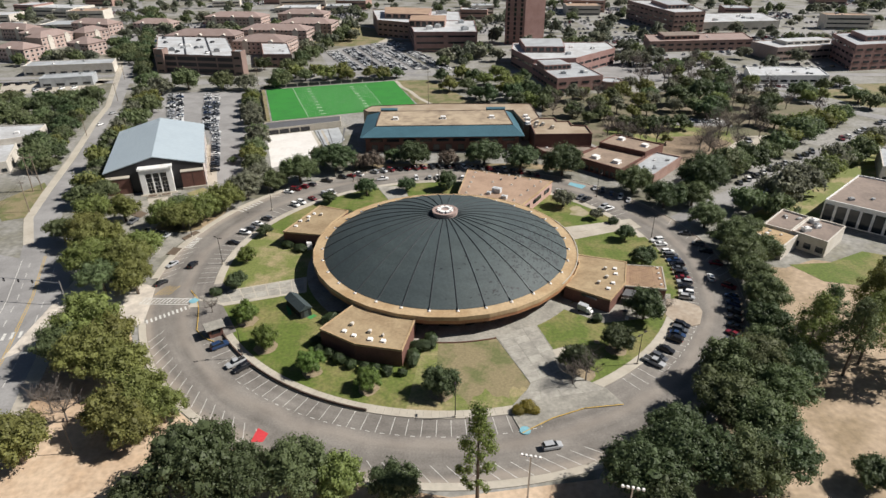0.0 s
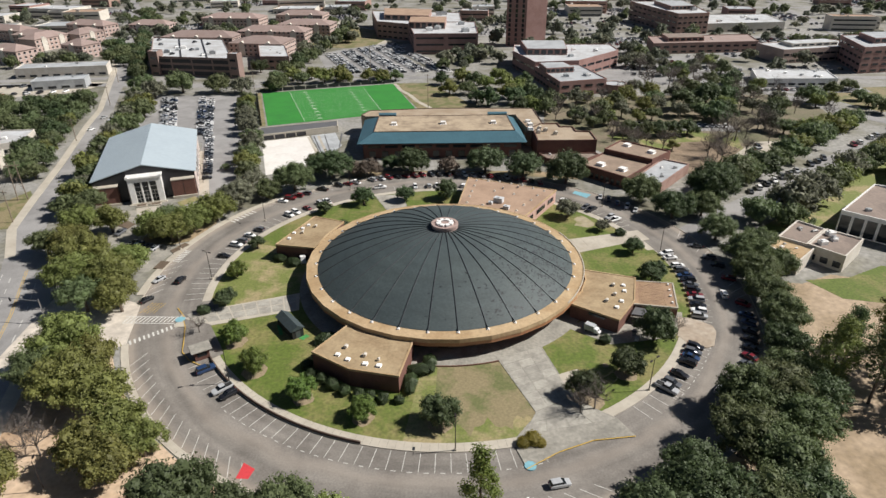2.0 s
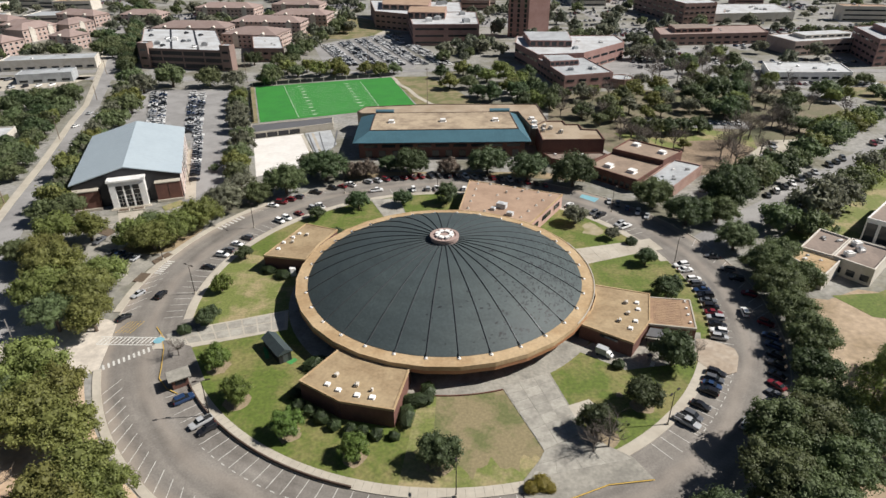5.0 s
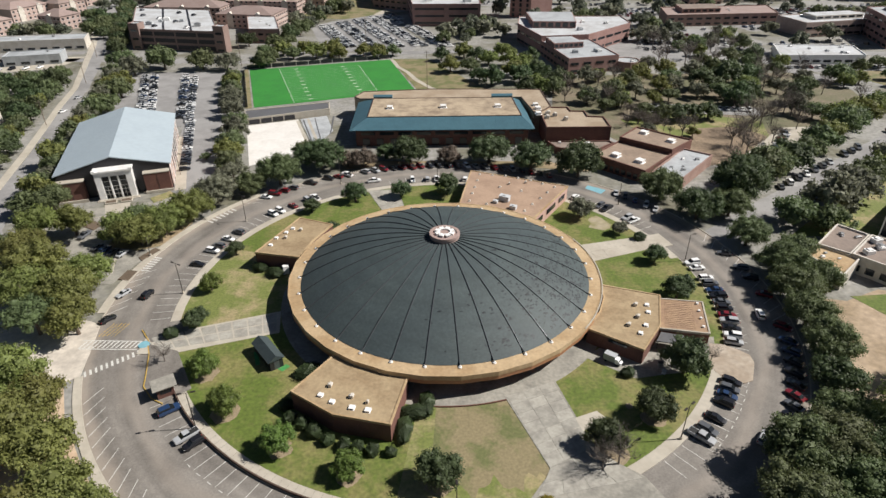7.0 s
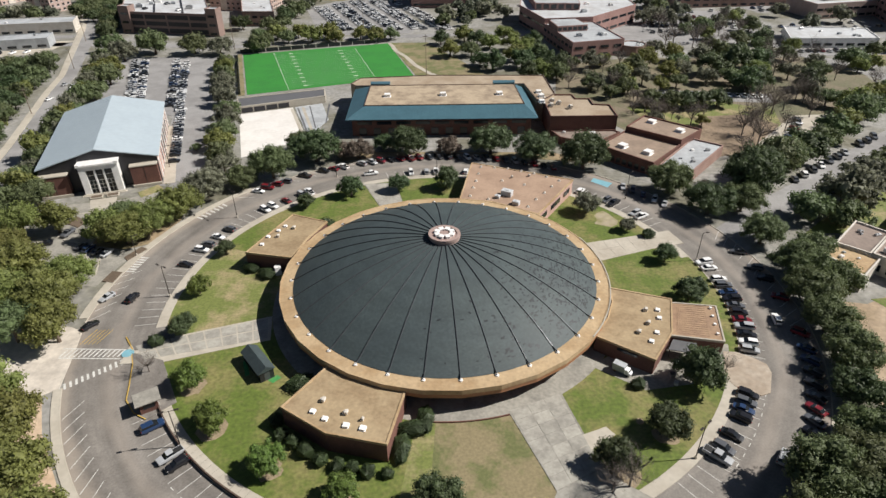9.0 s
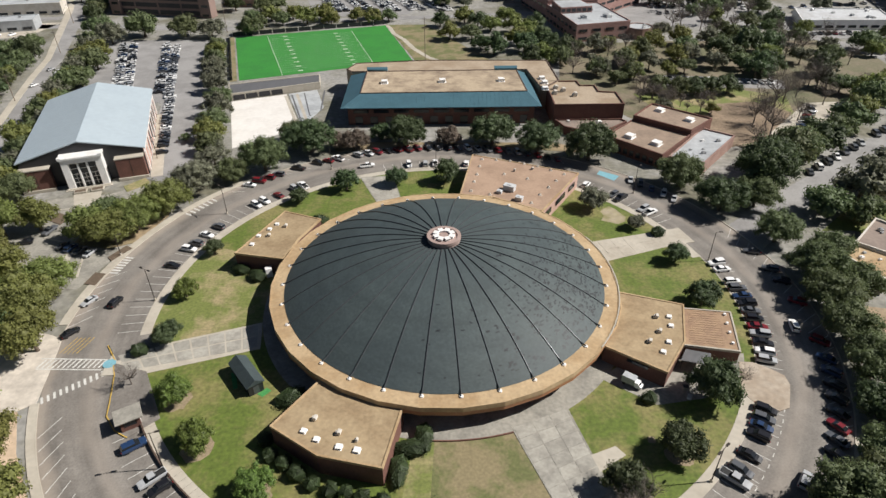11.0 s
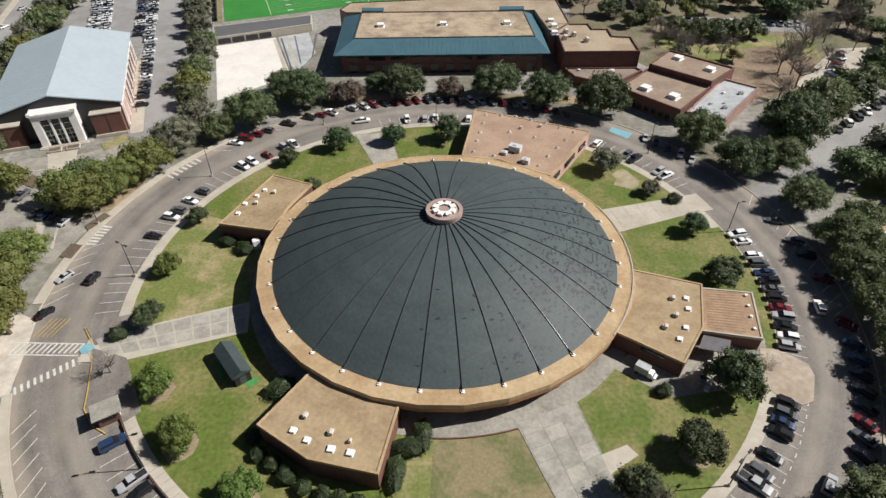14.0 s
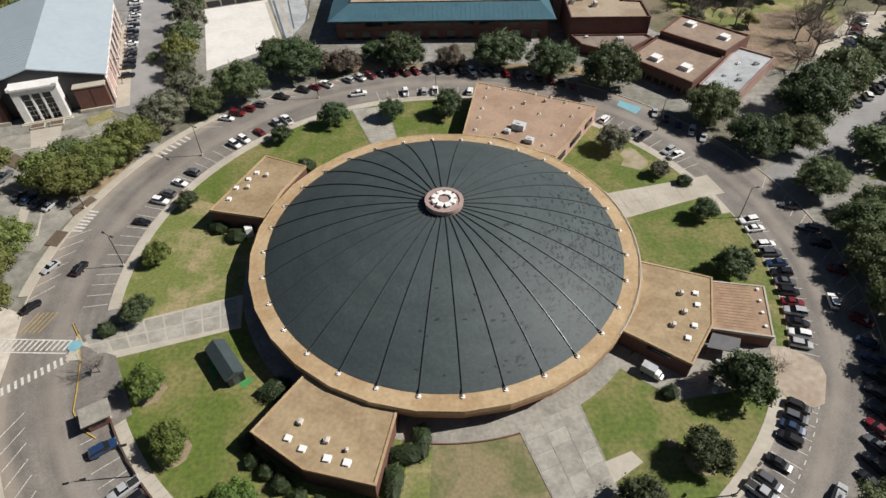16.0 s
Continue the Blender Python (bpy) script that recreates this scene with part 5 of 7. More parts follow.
# ---------------------------------------------------------------- trees
def leaf_mesh(name, seed, clumps, leaves, size, flat=0.75, spread=1.0, material=None, low=0.0, core=0.6, tall=1.0, fine=1.0, cen=None, rad=None):
    """A crown of unit radius: many small leaves round uneven clumps."""
    r = np.random.RandomState(seed)
    if cen is None:
        cen = []
        while len(cen) < clumps:
            p = r.normal(size=3)
            p /= np.linalg.norm(p)
            if p[2] < -0.25 + low:
                continue
            d = r.uniform(0.28, 0.84)
            cen.append((p[0] * d, p[1] * d, p[2] * d * flat * tall))
        cen = np.array(cen) * spread
        rad = (0.46 - 0.28 * np.linalg.norm(cen, axis=1)) * r.uniform(0.7, 1.15, clumps) * fine
    vs, fs = [], []
    ico = bmesh.new()
    bmesh.ops.create_icosphere(ico, subdivisions=1, radius=1.0)
    iv = np.array([v.co[:] for v in ico.verts])
    ifc = [[v.index for v in f.verts] for f in ico.faces]
    ico.free()
    for c, q in zip(cen, rad):
        n = len(vs)
        k = iv * (1 + 0.22 * r.normal(size=(len(iv), 1)).clip(-1.5, 1.5)) * q * core * np.array((1, 1, 0.85)) + c
        vs.extend(k.tolist())
        fs.extend([[n + i for i in f] for f in ifc])
    per = leaves // clumps
    for c, q in zip(cen, rad):
        d = r.normal(size=(per, 3))
        d /= np.linalg.norm(d, axis=1)[:, None]
        p = c + d * q * r.uniform(0.55, 1.15, (per, 1)) * np.array((1, 1, 0.9))
        nrm = d + r.normal(size=(per, 3)) * 0.42 + np.array((0, 0, 0.25))
        nrm /= np.linalg.norm(nrm, axis=1)[:, None]
        t = np.cross(nrm, r.normal(size=(per, 3)))
        t /= np.linalg.norm(t, axis=1)[:, None] + 1e-9
        b = np.cross(nrm, t)
        s = size * r.uniform(0.6, 1.4, (per, 1))
        tri = np.stack([p - t * s, p + t * s * 0.7 - b * s * 0.75, p + t * s * 0.5 + b * s * 0.85], 1)
        n = len(vs)
        vs.extend(tri.reshape(-1, 3).tolist())
        fs.extend([[n + 3 * i, n + 3 * i + 1, n + 3 * i + 2] for i in range(per)])
    me = bpy.data.meshes.new(name)
    me.from_pydata(vs, [], fs)
    me.materials.append(material)
    return me


def trunk_mesh(name, seed, z_top, limbs=6, girth=0.07, reach=0.6, twigs=0, material=None):
    r = random.Random(seed)
    bm = bmesh.new()
    tube(bm, (0, 0, -0.02), (0.01, 0.01, z_top * 0.5), girth, girth * 0.75, 8)
    tube(bm, (0.01, 0.01, z_top * 0.5), (0, 0.02, z_top), girth * 0.75, girth * 0.4, 7)
    for i in range(limbs):
        a = 2 * math.pi * i / limbs + r.uniform(-0.4, 0.4)
        z = z_top * r.uniform(0.45, 0.8)
        e = Vector((math.cos(a) * reach * r.uniform(0.6, 1), math.sin(a) * reach * r.uniform(0.6, 1), z_top + r.uniform(-0.05, 0.45)))
        tube(bm, (0, 0, z), e, girth * 0.45, girth * 0.12, 5)
        for j in range(twigs):
            m = Vector((0, 0, z)).lerp(e, r.uniform(0.35, 1))
            f = m + Vector((r.uniform(-1, 1), r.uniform(-1, 1), r.uniform(0.1, 1.0))) * reach * 0.42
            tube(bm, m, f, girth * 0.14, girth * 0.04, 3)
            for s in range(3):
                g = m.lerp(f, r.uniform(0.4, 1))
                tube(bm, g, g + Vector((r.uniform(-1, 1), r.uniform(-1, 1), r.uniform(0, 0.9))) * reach * 0.26, girth * 0.06, girth * 0.02, 3)
    return mesh_of(name, bm, material or BARK)


CROWNS, TRUNKS = {}, {}
for kind in ("dark", "oak", "olive", "fresh", "grey", "brown"):
    for s in range(3):
        thinner = 0.75 if kind == "grey" else 1.0
        CROWNS[kind, s] = leaf_mesh("crown", 11 * s + len(kind), 30 + 5 * s, int(2150 * thinner), 0.056, flat=(0.72, 0.85, 0.65)[s], material=LEAF[kind])
        CROWNS[kind, s, "huge"] = leaf_mesh("crown", 150 + 11 * s + len(kind), 100 + 8 * s, int(12600 * thinner), 0.027, flat=(0.66, 0.74, 0.6)[s], material=LEAF[kind], core=0.55, fine=0.76) if kind != "fresh" else None
        CROWNS[kind, s, "big"] = leaf_mesh("crown", 50 + 11 * s + len(kind), 64 + 6 * s, int(7600 * thinner), 0.037, flat=(0.7, 0.8, 0.64)[s], material=LEAF[kind], core=0.58, fine=0.92)
for s in range(3):
    TRUNKS[s] = trunk_mesh("trunk", s, 0.55, 6)
BARES = [trunk_mesh("bare_crown", 40 + s, 0.6, 10, 0.042, 0.75, twigs=15, material=TWIG) for s in range(2)]


def pine_mesh(seed, clumps, leaves, size, wide, low, kind):
    """A tall open crown on a stem of unit height, its boughs in loose tiers."""
    r = np.random.RandomState(seed)
    z = low + (0.99 - low) * (np.arange(clumps) + r.uniform(0, 1, clumps)) / clumps
    f = (z - low) / (1 - low)
    reach = wide * np.clip(1.15 - f, 0.1, 1) * np.clip(0.55 + 2.2 * f, 0, 1) * r.uniform(0.45, 1.0, clumps)
    a = np.arange(clumps) * 2.4 + r.uniform(-0.5, 0.5, clumps)
    cen = np.stack([np.cos(a) * reach, np.sin(a) * reach, z], 1)
    return leaf_mesh("crown", seed, clumps, leaves, size, material=LEAF[kind], core=0.35, cen=cen, rad=wide * r.uniform(0.16, 0.36, clumps))


def pine_stem(seed, wide, low):
    r = random.Random(seed)
    bm = tube(bmesh.new(), (0, 0, 0), (0.006, 0.004, 0.97), 0.016, 0.004, 8)
    for i in range(22):
        z = low + (0.93 - low) * i / 21
        a = i * 2.4
        q = wide * r.uniform(0.5, 0.95) * min(1, 1.15 - (z - low) / (1 - low))
        tube(bm, (0.003, 0.002, z), (q * math.cos(a), q * math.sin(a), z + 0.03), 0.004, 0.0015, 4)
    return mesh_of("trunk", bm, BARK)


PINES = [pine_mesh(80, 40, 5600, 0.0080, 0.175, 0.24, "fresh"), pine_mesh(81, 52, 5000, 0.0105, 0.29, 0.36, "olive"), pine_mesh(82, 44, 4200, 0.0105, 0.27, 0.42, "oak")]
PINE_STEMS = [pine_stem(90, 0.155, 0.24), pine_stem(91, 0.27, 0.36), pine_stem(92, 0.25, 0.42)]
LABELS = {"dark": "dense dark evergreen tree", "oak": "broad live oak with dark green crown", "olive": "olive-green oak with a broad crown", "fresh": "fresh green rounded tree", "grey": "grey-green tree with a thin open crown", "brown": "rounded brown winter tree beside the road"}
tree_count = 0


def tree(x, y, r, kind="oak", lift=None, big=False, group=""):
    """A tree with a crown of radius r; lift: height of the crown's middle over the ground, in radii."""
    global tree_count
    tree_count += 1
    s = tree_count % 3
    t = empty("tree", pose(x, y, 0, 0, 0, (tree_count * 77) % 360), LABELS[kind], "tree", group)
    h = 0.6 if lift is None else lift
    tr = part("trunk", TRUNKS[s], None, t)
    tr.scale = (r, r, r * h / 0.62)
    c = part("crown", CROWNS[(kind, s, "huge" if r > 6.9 and kind != "fresh" else "big") if big else (kind, s)], None, t)
    k1, k2 = 0.07 * math.sin(tree_count * 2.3), 0.1 * math.sin(tree_count * 1.7)
    c.location, c.scale = (0, 0, r * h), (r * (1.05 + k1), r * (1.05 - k1), r * (1.08 + k2))
    return t


def bare_tree(x, y, r):
    global tree_count
    tree_count += 1
    t = empty("bare_tree", pose(x, y, 0, 0, 0, (tree_count * 77) % 360), "leafless grey-brown winter tree", "tree")
    b = part("bare_crown", BARES[tree_count % 2], None, t)
    b.scale = (r * 1.0, r * 1.0, r * 1.45)
    return t


def pine(x, y, h, s=0):
    global tree_count
    tree_count += 1
    t = empty("pine_tree", pose(x, y, 0, 0, 0, tree_count * 50 % 360), "tall thin pine with an open crown", "tree")
    for n, me in (("trunk", PINE_STEMS[s]), ("crown", PINES[s])):
        part(n, me, None, t).scale = (h, h, h)
    return t


GLOBE = np.array(((0, 0, 0), (0.13, 0.05, 0.06), (-0.11, 0.1, -0.03), (0.02, -0.13, 0.03)))
BUSHES = [leaf_mesh("bush", 90 + s, 4, 5200, 0.032, material=LEAF[k], core=0.95, cen=GLOBE, rad=np.array((0.6, 0.5, 0.5, 0.5))) for s, k in enumerate(("hedge", "oak", "yellow"))]


def bush(x, y, r, s=0, h=1.0, label="clipped dark green round bush"):
    o = tagged(part("bush", BUSHES[s], None), label, "bush")
    o.matrix_basis = pose(x, y, r * 0.5 * h, 0, 0, (x * 31 + y * 17) % 360) @ Matrix.Diagonal((r * 1.5, r * 1.5, r * 1.45 * h, 1))
    return o


LAWN_TREES = [(-60.5, 0.7, 3.4, "fresh"), (-59.2, -14.5, 3.2, "dark"), (-59.2, 18.5, 2.8, "dark"), (-51.9, -31.0, 4.0, "fresh"), (-44.2, -42.1, 4.0, "fresh"), (-31.4, -51.6, 4.0, "fresh"), (-17.5, -57.6, 3.6, "fresh"),
              (-1.6, -59.6, 4.2, "dark"), (40.7, -44.5, 4.2, "dark"), (29.1, -51.9, 4.0, "dark"), (58.7, -4.3, 4.2, "dark"), (58.3, 12.9, 3.3, "dark"), (-29.2, 52.3, 4.2, "dark"), (-42.3, 45.1, 3.0, "dark"),
              (-14.2, 55.5, 3.8, "dark"), (1.2, 57.2, 4.4, "dark"), (43.1, 39.9, 4.4, "grey"), (52.6, 29.1, 2.7, "grey"), (50.8, -32.0, 5.2, "dark")]
for x, y, r, k in LAWN_TREES:
    tree(x, y, r * (0.95 if k == "fresh" else 1.08), k, lift=0.75, big=True)
bare_tree(30.8, -55.9, 5.0)
bare_tree(27.6, -57.0, 3.8)
bare_tree(-62.0, -27.0, 3.4)
for x, y, r in ((-83.5, -64.5, 5.0), (-79, -67, 5.0)):
    bare_tree(x, y, r)
bare_tree(58.0, -28.5, 2.6)
for x, y, r in ((-34.0, 32.5, 2.5), (-64.0, -18.0, 1.9), (57.8, 25.7, 1.9), (38.6, -32.5, 1.6)):
    bush(x, y, r, 0)
HEDGES = [(-30.6, -44.5, 1.35, 1.15), (-27.9, -46.2, 1.45, 1.15), (-25.3, -48.3, 1.6, 1.2), (-22.5, -50.3, 1.4, 1.15), (-19.3, -51.5, 1.4, 1.15), (-16.6, -52.0, 1.3, 1.1), (-13.8, -52.8, 1.4, 1.1), (-10.4, -53.1, 1.2, 1.1), (-32.2, -41.2, 1.5, 1.1)]
for x, y, r, h in HEDGES:
    bush(x, y, r * 1.06, 0, h, "clipped dark hedge bush beside the brick wing")


def hedge(x, y, a, b, turn, h=2.0):
    o = tagged(part("hedge", BUSHES[0], None), "clipped dark evergreen hedge beside the brick wing", "hedge")
    o.matrix_basis = pose(x, y, h * 0.5, 0, 0, turn) @ Matrix.Diagonal((a * 1.6, b * 1.6, h * 1.2, 1))
    return o


for row in ((-4.0, -41.4, 1.7, 3.2, 0), (-6.4, -43.6, 3.4, 1.7, 8), (-8.2, -48.2, 1.7, 3.2, -4), (-29.4, -31.6, 3.0, 2.3, 38), (-50.3, 10.4, 2.6, 1.5, -18), (-45.6, 7.6, 2.4, 1.9, -10)):
    hedge(*row)
bush(14.6, -65.7, 1.5, 2, 0.9, "rounded yellow-green shrub in mulch")
bush(16.6, -64.8, 1.9, 2, 0.9, "rounded yellow-green shrub in mulch")
bush(18.0, -65.6, 1.3, 2, 0.9, "rounded yellow-green shrub in mulch")

for x, y, r, k in ((-125, 46, 6, "oak"), (-119, 28, 6.5, "olive"), (-111, 31, 6, "olive"), (-124, 16, 5.5, "oak"), (-113, 12, 7.5, "olive"), (-104.5, 2, 8.5, "olive"), (-92, 1, 7.0, "olive"), (-101, -9, 8.5, "olive"), (-91, -9, 8, "olive"), (-86, -17, 6.5, "olive"), (-95, -17, 7, "oak"), 
                   (-86.5, -40.5, 8.6, "olive"), (-80, -43.5, 6.6, "olive"), (-89.5, -48, 7.0, "oak"), (-80, -53, 8.4, "olive"), (-72.5, -55, 6.6, "olive"), (-63.5, -65, 6.4, "olive"), (-58.5, -67.5, 5.2, "olive"), (-67, -69.5, 6.6, "olive"), (-81.5, -78, 6.6, "olive"), (-62, -73, 5.5, "olive")):
    tree(x, y, r, k, lift=0.85, big=True)
for x, y, r, k in ((-88.5, 24.5, 7.0, "olive"), (-84.0, 31.0, 7.0, "olive"), (-79.0, 40.0, 6.8, "olive"), (-75.0, 52.6, 7.0, "grey"), (-92.5, 33, 6, "oak"), (-95, 27, 6, "olive")):
    tree(x, y, r * 1.1, k, big=True)
for x, y, r, k in ((-45, -85.5, 9.4, "dark"), (-36, -87.5, 7.2, "dark"), (-27.5, -86.0, 7.2, "oak"), (-20.0, -86.5, 5.4, "olive"), (-10, -87.5, 5.2, "dark"), (-53, -92, 6.0, "dark")):
    tree(x, y, r, k, lift=0.85, big=True)
for i in range(21):
    f = i / 20
    tree(-132 - 45 * f + 1.8 * math.sin(i * 2.1), 44 + 162 * f, 6.3 + 0.9 * math.sin(i * 1.7), ("oak", "olive", "oak", "grey")[i % 4], group="street trees")
for i, (x, y) in enumerate(((-166.5, 82), (-171.5, 97), (-177, 110), (-181, 123), (-186, 138), (-190.5, 152), (-195, 167), (-199.5, 181), (-204, 195), (-209, 208))):
    tree(x, y, 5.2 + 0.7 * math.sin(i * 2.9), ("oak", "dark", "olive")[i % 3], group="street trees")
pine(4.6, -88.4, 22.8, 0)
for i, (x, y, h) in enumerate(((82, -51, 19), (89, -55, 20), (101, -42, 20), (107, -49, 21), (95, -51, 19), (89.5, -44, 17), (101, -59, 20), (112, -56, 21), (106, -35, 18))):
    pine(x, y, h, 1 + i % 2)
for x, y, r, k in ((61.5, -58, 7.6, "oak"), (68, -57.5, 7.8, "oak"), (68.5, -66, 7.4, "oak"), (55.5, -69, 7.8, "oak"), (60, -75, 7.6, "oak"), (41.5, -81.5, 8.4, "dark"), (46.5, -84.5, 7.4, "dark"), (33.5, -88, 8.0, "dark"), (52.5, -85.5, 7.6, "oak"), (60, -83.5, 7.2, "dark"), (44, -75, 5.6, "dark"), (74, -58.5, 7.0, "dark"), (35, -95, 6.5, "dark"), (76, -86, 4.6, "dark")):
    tree(x, y, r, k, lift=0.8, big=True)
for x, y, r, k in ((87.6, 22.0, 7.2, "oak"), (89.0, 5.0, 7.6, "oak"), (87.5, -5.5, 7.2, "oak"), (85.5, -15.5, 7.2, "oak"), (84.0, -27.0, 7.2, "oak"), (97, 0, 5.6, "oak"), (75, -47, 5.6, "oak"), (81, -49, 5.6, "oak"), (80.5, -37, 5.8, "dark"), (97, 13, 6.0, "oak")):
    tree(x, y, r, k, lift=0.58, big=True)
for x, y, r, k in ((-57.2, 67.0, 7.2, "oak"), (-45, 80.5, 8.0, "dark"), (-66, 60, 4.8, "oak"), (-12.3, 86, 6.6, "dark"), (17.6, 85.5, 7.6, "dark"), (32.4, 79, 7.4, "dark"), (48.4, 72.2, 8.0, "dark"), (72.0, 53.6, 7.0, "oak"), (79.2, 39.2, 7.2, "dark"),
                   (97.6, 53.6, 9.6, "dark"), (106, 64, 7.0, "dark"), (116.0, 70.6, 7.6, "oak"), (90, 41, 6.0, "oak"), (-29.6, 82.2, 5.4, "brown"), (-35.5, 83.5, 4.2, "brown"), (2.4, 86, 5.0, "brown"), (-21.5, 90.5, 4.0, "dark"), (-52, 88, 5.0, "oak")):
    tree(x, y - 0.6, r * (1.0 if k == "brown" else 1.17), k, big=True)
for x, y, r in ((116.9, 89.4, 8.3), (158.1, 137.6, 8.0), (107.7, 81.1, 5.9), (100, 112, 6), (120, 100, 7), (88, 118, 5), (134, 104, 6)):
    bare_tree(x, y, r)
STREET_TREES = [(114, 68.5, 7.8, "oak"), (127.5, 78.5, 7.4, "dark"), (148, 95.5, 7.2, "oak"), (168, 114.5, 7.4, "oak"), (121, 74, 6.5, "oak"), (177, 122, 6.4, "oak"), (186, 130, 6.6, "olive"), (203, 144, 6.6, "oak"), (139, 88, 6, "oak"), (158, 107, 6, "olive"), (108, 35.5, 6.6, "oak"), (121.5, 42.5, 8.2, "grey"), (134, 50.5, 8.2, "grey"), (147.5, 62, 7.2, "oak"), (161, 74, 7.2, "grey"), (177.5, 86, 7.2, "oak"), (197, 102, 7.2, "grey"), (116, 30, 6, "oak"), (155, 68, 6, "olive"), (169, 80, 6, "oak"), (187, 94, 6.4, "olive")]
for x, y, r, k in STREET_TREES:
    tree(x, y, r * 1.12, k, group="street trees")
avenue = [(-205, 268), (-217, 299), (-242, 361), (-273, 440), (-315, 545), (-352, 640)]
for (ax, ay), (bx, by) in zip(avenue, avenue[1:]):
    n = max(2, round(math.hypot(bx - ax, by - ay) / 13))
    for i in range(n):
        f = i / n
        tree(ax + (bx - ax) * f + 1.5 * math.sin(ay + i * 2.3), ay + (by - ay) * f, 6.6 + 0.9 * math.sin(i * 1.9), ("dark", "oak", "dark")[i % 3], group="street trees")
LOT_TREES = [(-109, 187, 5), (-103.6, 165, 5.2), (-95, 140, 5.3), (-106, 176, 5), (-99, 152, 5), (-90, 126, 5), (-86.5, 113, 5.2), (-82.8, 91, 4.9), (-75, 71, 4.9), (-84, 101, 5), (-80, 80, 4.6), (-91.2, 90, 2), (-112, 198, 5), (-160, 172, 6.3), (-156, 149, 6.3),
             (-165, 186, 6), (-171.6, 214.5, 7), (-160, 228, 8.5), (-138, 228, 7.4), (-123, 226, 6.6), (-186, 232, 7), (-104, 232, 6)]
for x, y, r in LOT_TREES:
    tree(x, y, r * 1.22, ("oak", "grey", "oak", "olive")[int(abs(x * 7)) % 4], group="lot trees")


def grove(poly, n, r0, r1, kinds, seed, bare=0.0):
    """Trees scattered over a quadrilateral, none too near another."""
    g = random.Random(seed)
    a, b, c, d = [Vector(p) for p in poly]
    done = []
    for _ in range(n * 12):
        if len(done) >= n:
            break
        u, v = g.random(), g.random()
        p = a.lerp(b, u).lerp(d.lerp(c, u), v)
        r = g.uniform(r0, r1)
        if any((p - q).length < 0.75 * (r + s) for q, s in done) or any(x0 - r * 0.6 < p.x < x1 + r * 0.6 and y0 - r * 1.1 < p.y < y1 + r * 0.6 for x0, y0, x1, y1 in FOOT):
            continue
        done.append((p, r))
        if g.random() < bare:
            bare_tree(p.x, p.y, r)
        else:
            tree(p.x, p.y, r, g.choice(kinds), group="grove")


grove([(-108, 246), (-30, 252), (-28, 266), (-110, 262)], 13, 5.5, 7.5, ("oak", "olive", "oak"), 1)
grove([(-128, 285), (-102, 280), (-98, 345), (-122, 345)], 11, 6, 8.5, ("oak", "dark"), 2)
grove([(-12, 252), (30, 165), (62, 178), (50, 255)], 20, 5.5, 7.5, ("oak", "dark", "olive"), 3)
grove([(48, 158), (92, 150), (100, 205), (62, 200)], 11, 5, 6.5, ("oak", "olive", "grey"), 4, 0.2)
for x, y, r, k in ((134, 180, 9.5, "dark"), (148, 186, 9.5, "dark"), (160, 188, 9, "dark"), (138, 166, 7, "oak"), (139, 153, 8.5, "dark"), (147, 158, 8, "dark"), (112, 133, 6.5, "dark"), (105, 132, 6, "dark"), (98, 133, 6, "oak"), (119, 134, 6, "dark"), (91, 136, 6, "oak"), (86, 171, 7, "oak"), (105, 197, 7.5, "olive"), (97, 186, 7, "oak"), (112, 176, 7, "olive"), (120, 190, 7, "oak"), (170, 156, 7.5, "dark"),
                   (174, 125, 8.5, "olive"), (166, 134, 7, "oak"), (185, 132, 7.5, "olive"), (196, 138, 7.5, "olive"), (185, 240, 8, "dark"), (171, 238, 7.5, "oak"), (150, 210, 7, "oak"), (126, 165, 6.5, "grey"), (172, 205, 6, "grey"), (184, 178, 6, "oak"), (208, 150, 6, "grey")):
    tree(x, y, r * 0.95, k, group="grove")
for x, y, r in ((131, 117, 9), (124, 112, 7), (138, 124, 8), (176, 187, 7), (170, 194, 6), (135, 241, 8), (143, 232, 8), (128, 234, 7), (150, 244, 7), (160, 230, 6.5), (200, 156, 6), (156, 140, 7), (190, 170, 6)):
    bare_tree(x, y, r)
for i, (x, y, r) in enumerate(((83, 152, 6), (95, 164, 6.5), (101, 155, 5), (117, 177, 7), (76, 146, 5), (70, 158, 6), (86, 114, 4), (104, 111, 3.6), (163, 139, 6), (183, 172, 6), (110, 160, 5.5), (76, 190, 7), (122, 205, 7), (136, 204, 7), (160, 208, 6.5), (182, 205, 6), (168, 172, 6), (152, 172, 7), (190, 190, 6), (176, 222, 7), (150, 226, 6), (118, 220, 6), (194, 222, 6))):
    tree(x, y, r * 0.92, ("oak", "grey", "olive", "grey", "oak")[i % 5], lift=0.75, group="grove")
for x, y, r in ((116, 101, 7), (108, 120, 4), (92, 122, 4), (86, 128, 4.5), (80, 124, 4), (145, 128, 7), (152, 120, 6), (164, 178, 7), (178, 212, 7), (142, 214, 7), (110, 208, 6), (198, 206, 7)):
    bare_tree(x, y, r)
tk = random.Random(77)
for i in range(18):
    f = i / 17
    bare_tree(84 + 9 * f + tk.uniform(-3, 3), 146 - 32 * f + tk.uniform(-3, 3), tk.uniform(2.6, 4.0))
grove([(112, 245), (205, 240), (195, 300), (132, 300)], 14, 5, 8, ("oak", "grey", "olive"), 6, 0.4)
grove([(205, 150), (300, 175), (300, 225), (205, 225)], 10, 5, 8, ("oak", "olive"), 7)
grove([(-182, 74), (-166, 82), (-180, 112), (-215, 110)], 9, 5.5, 7.5, ("oak", "dark"), 8)
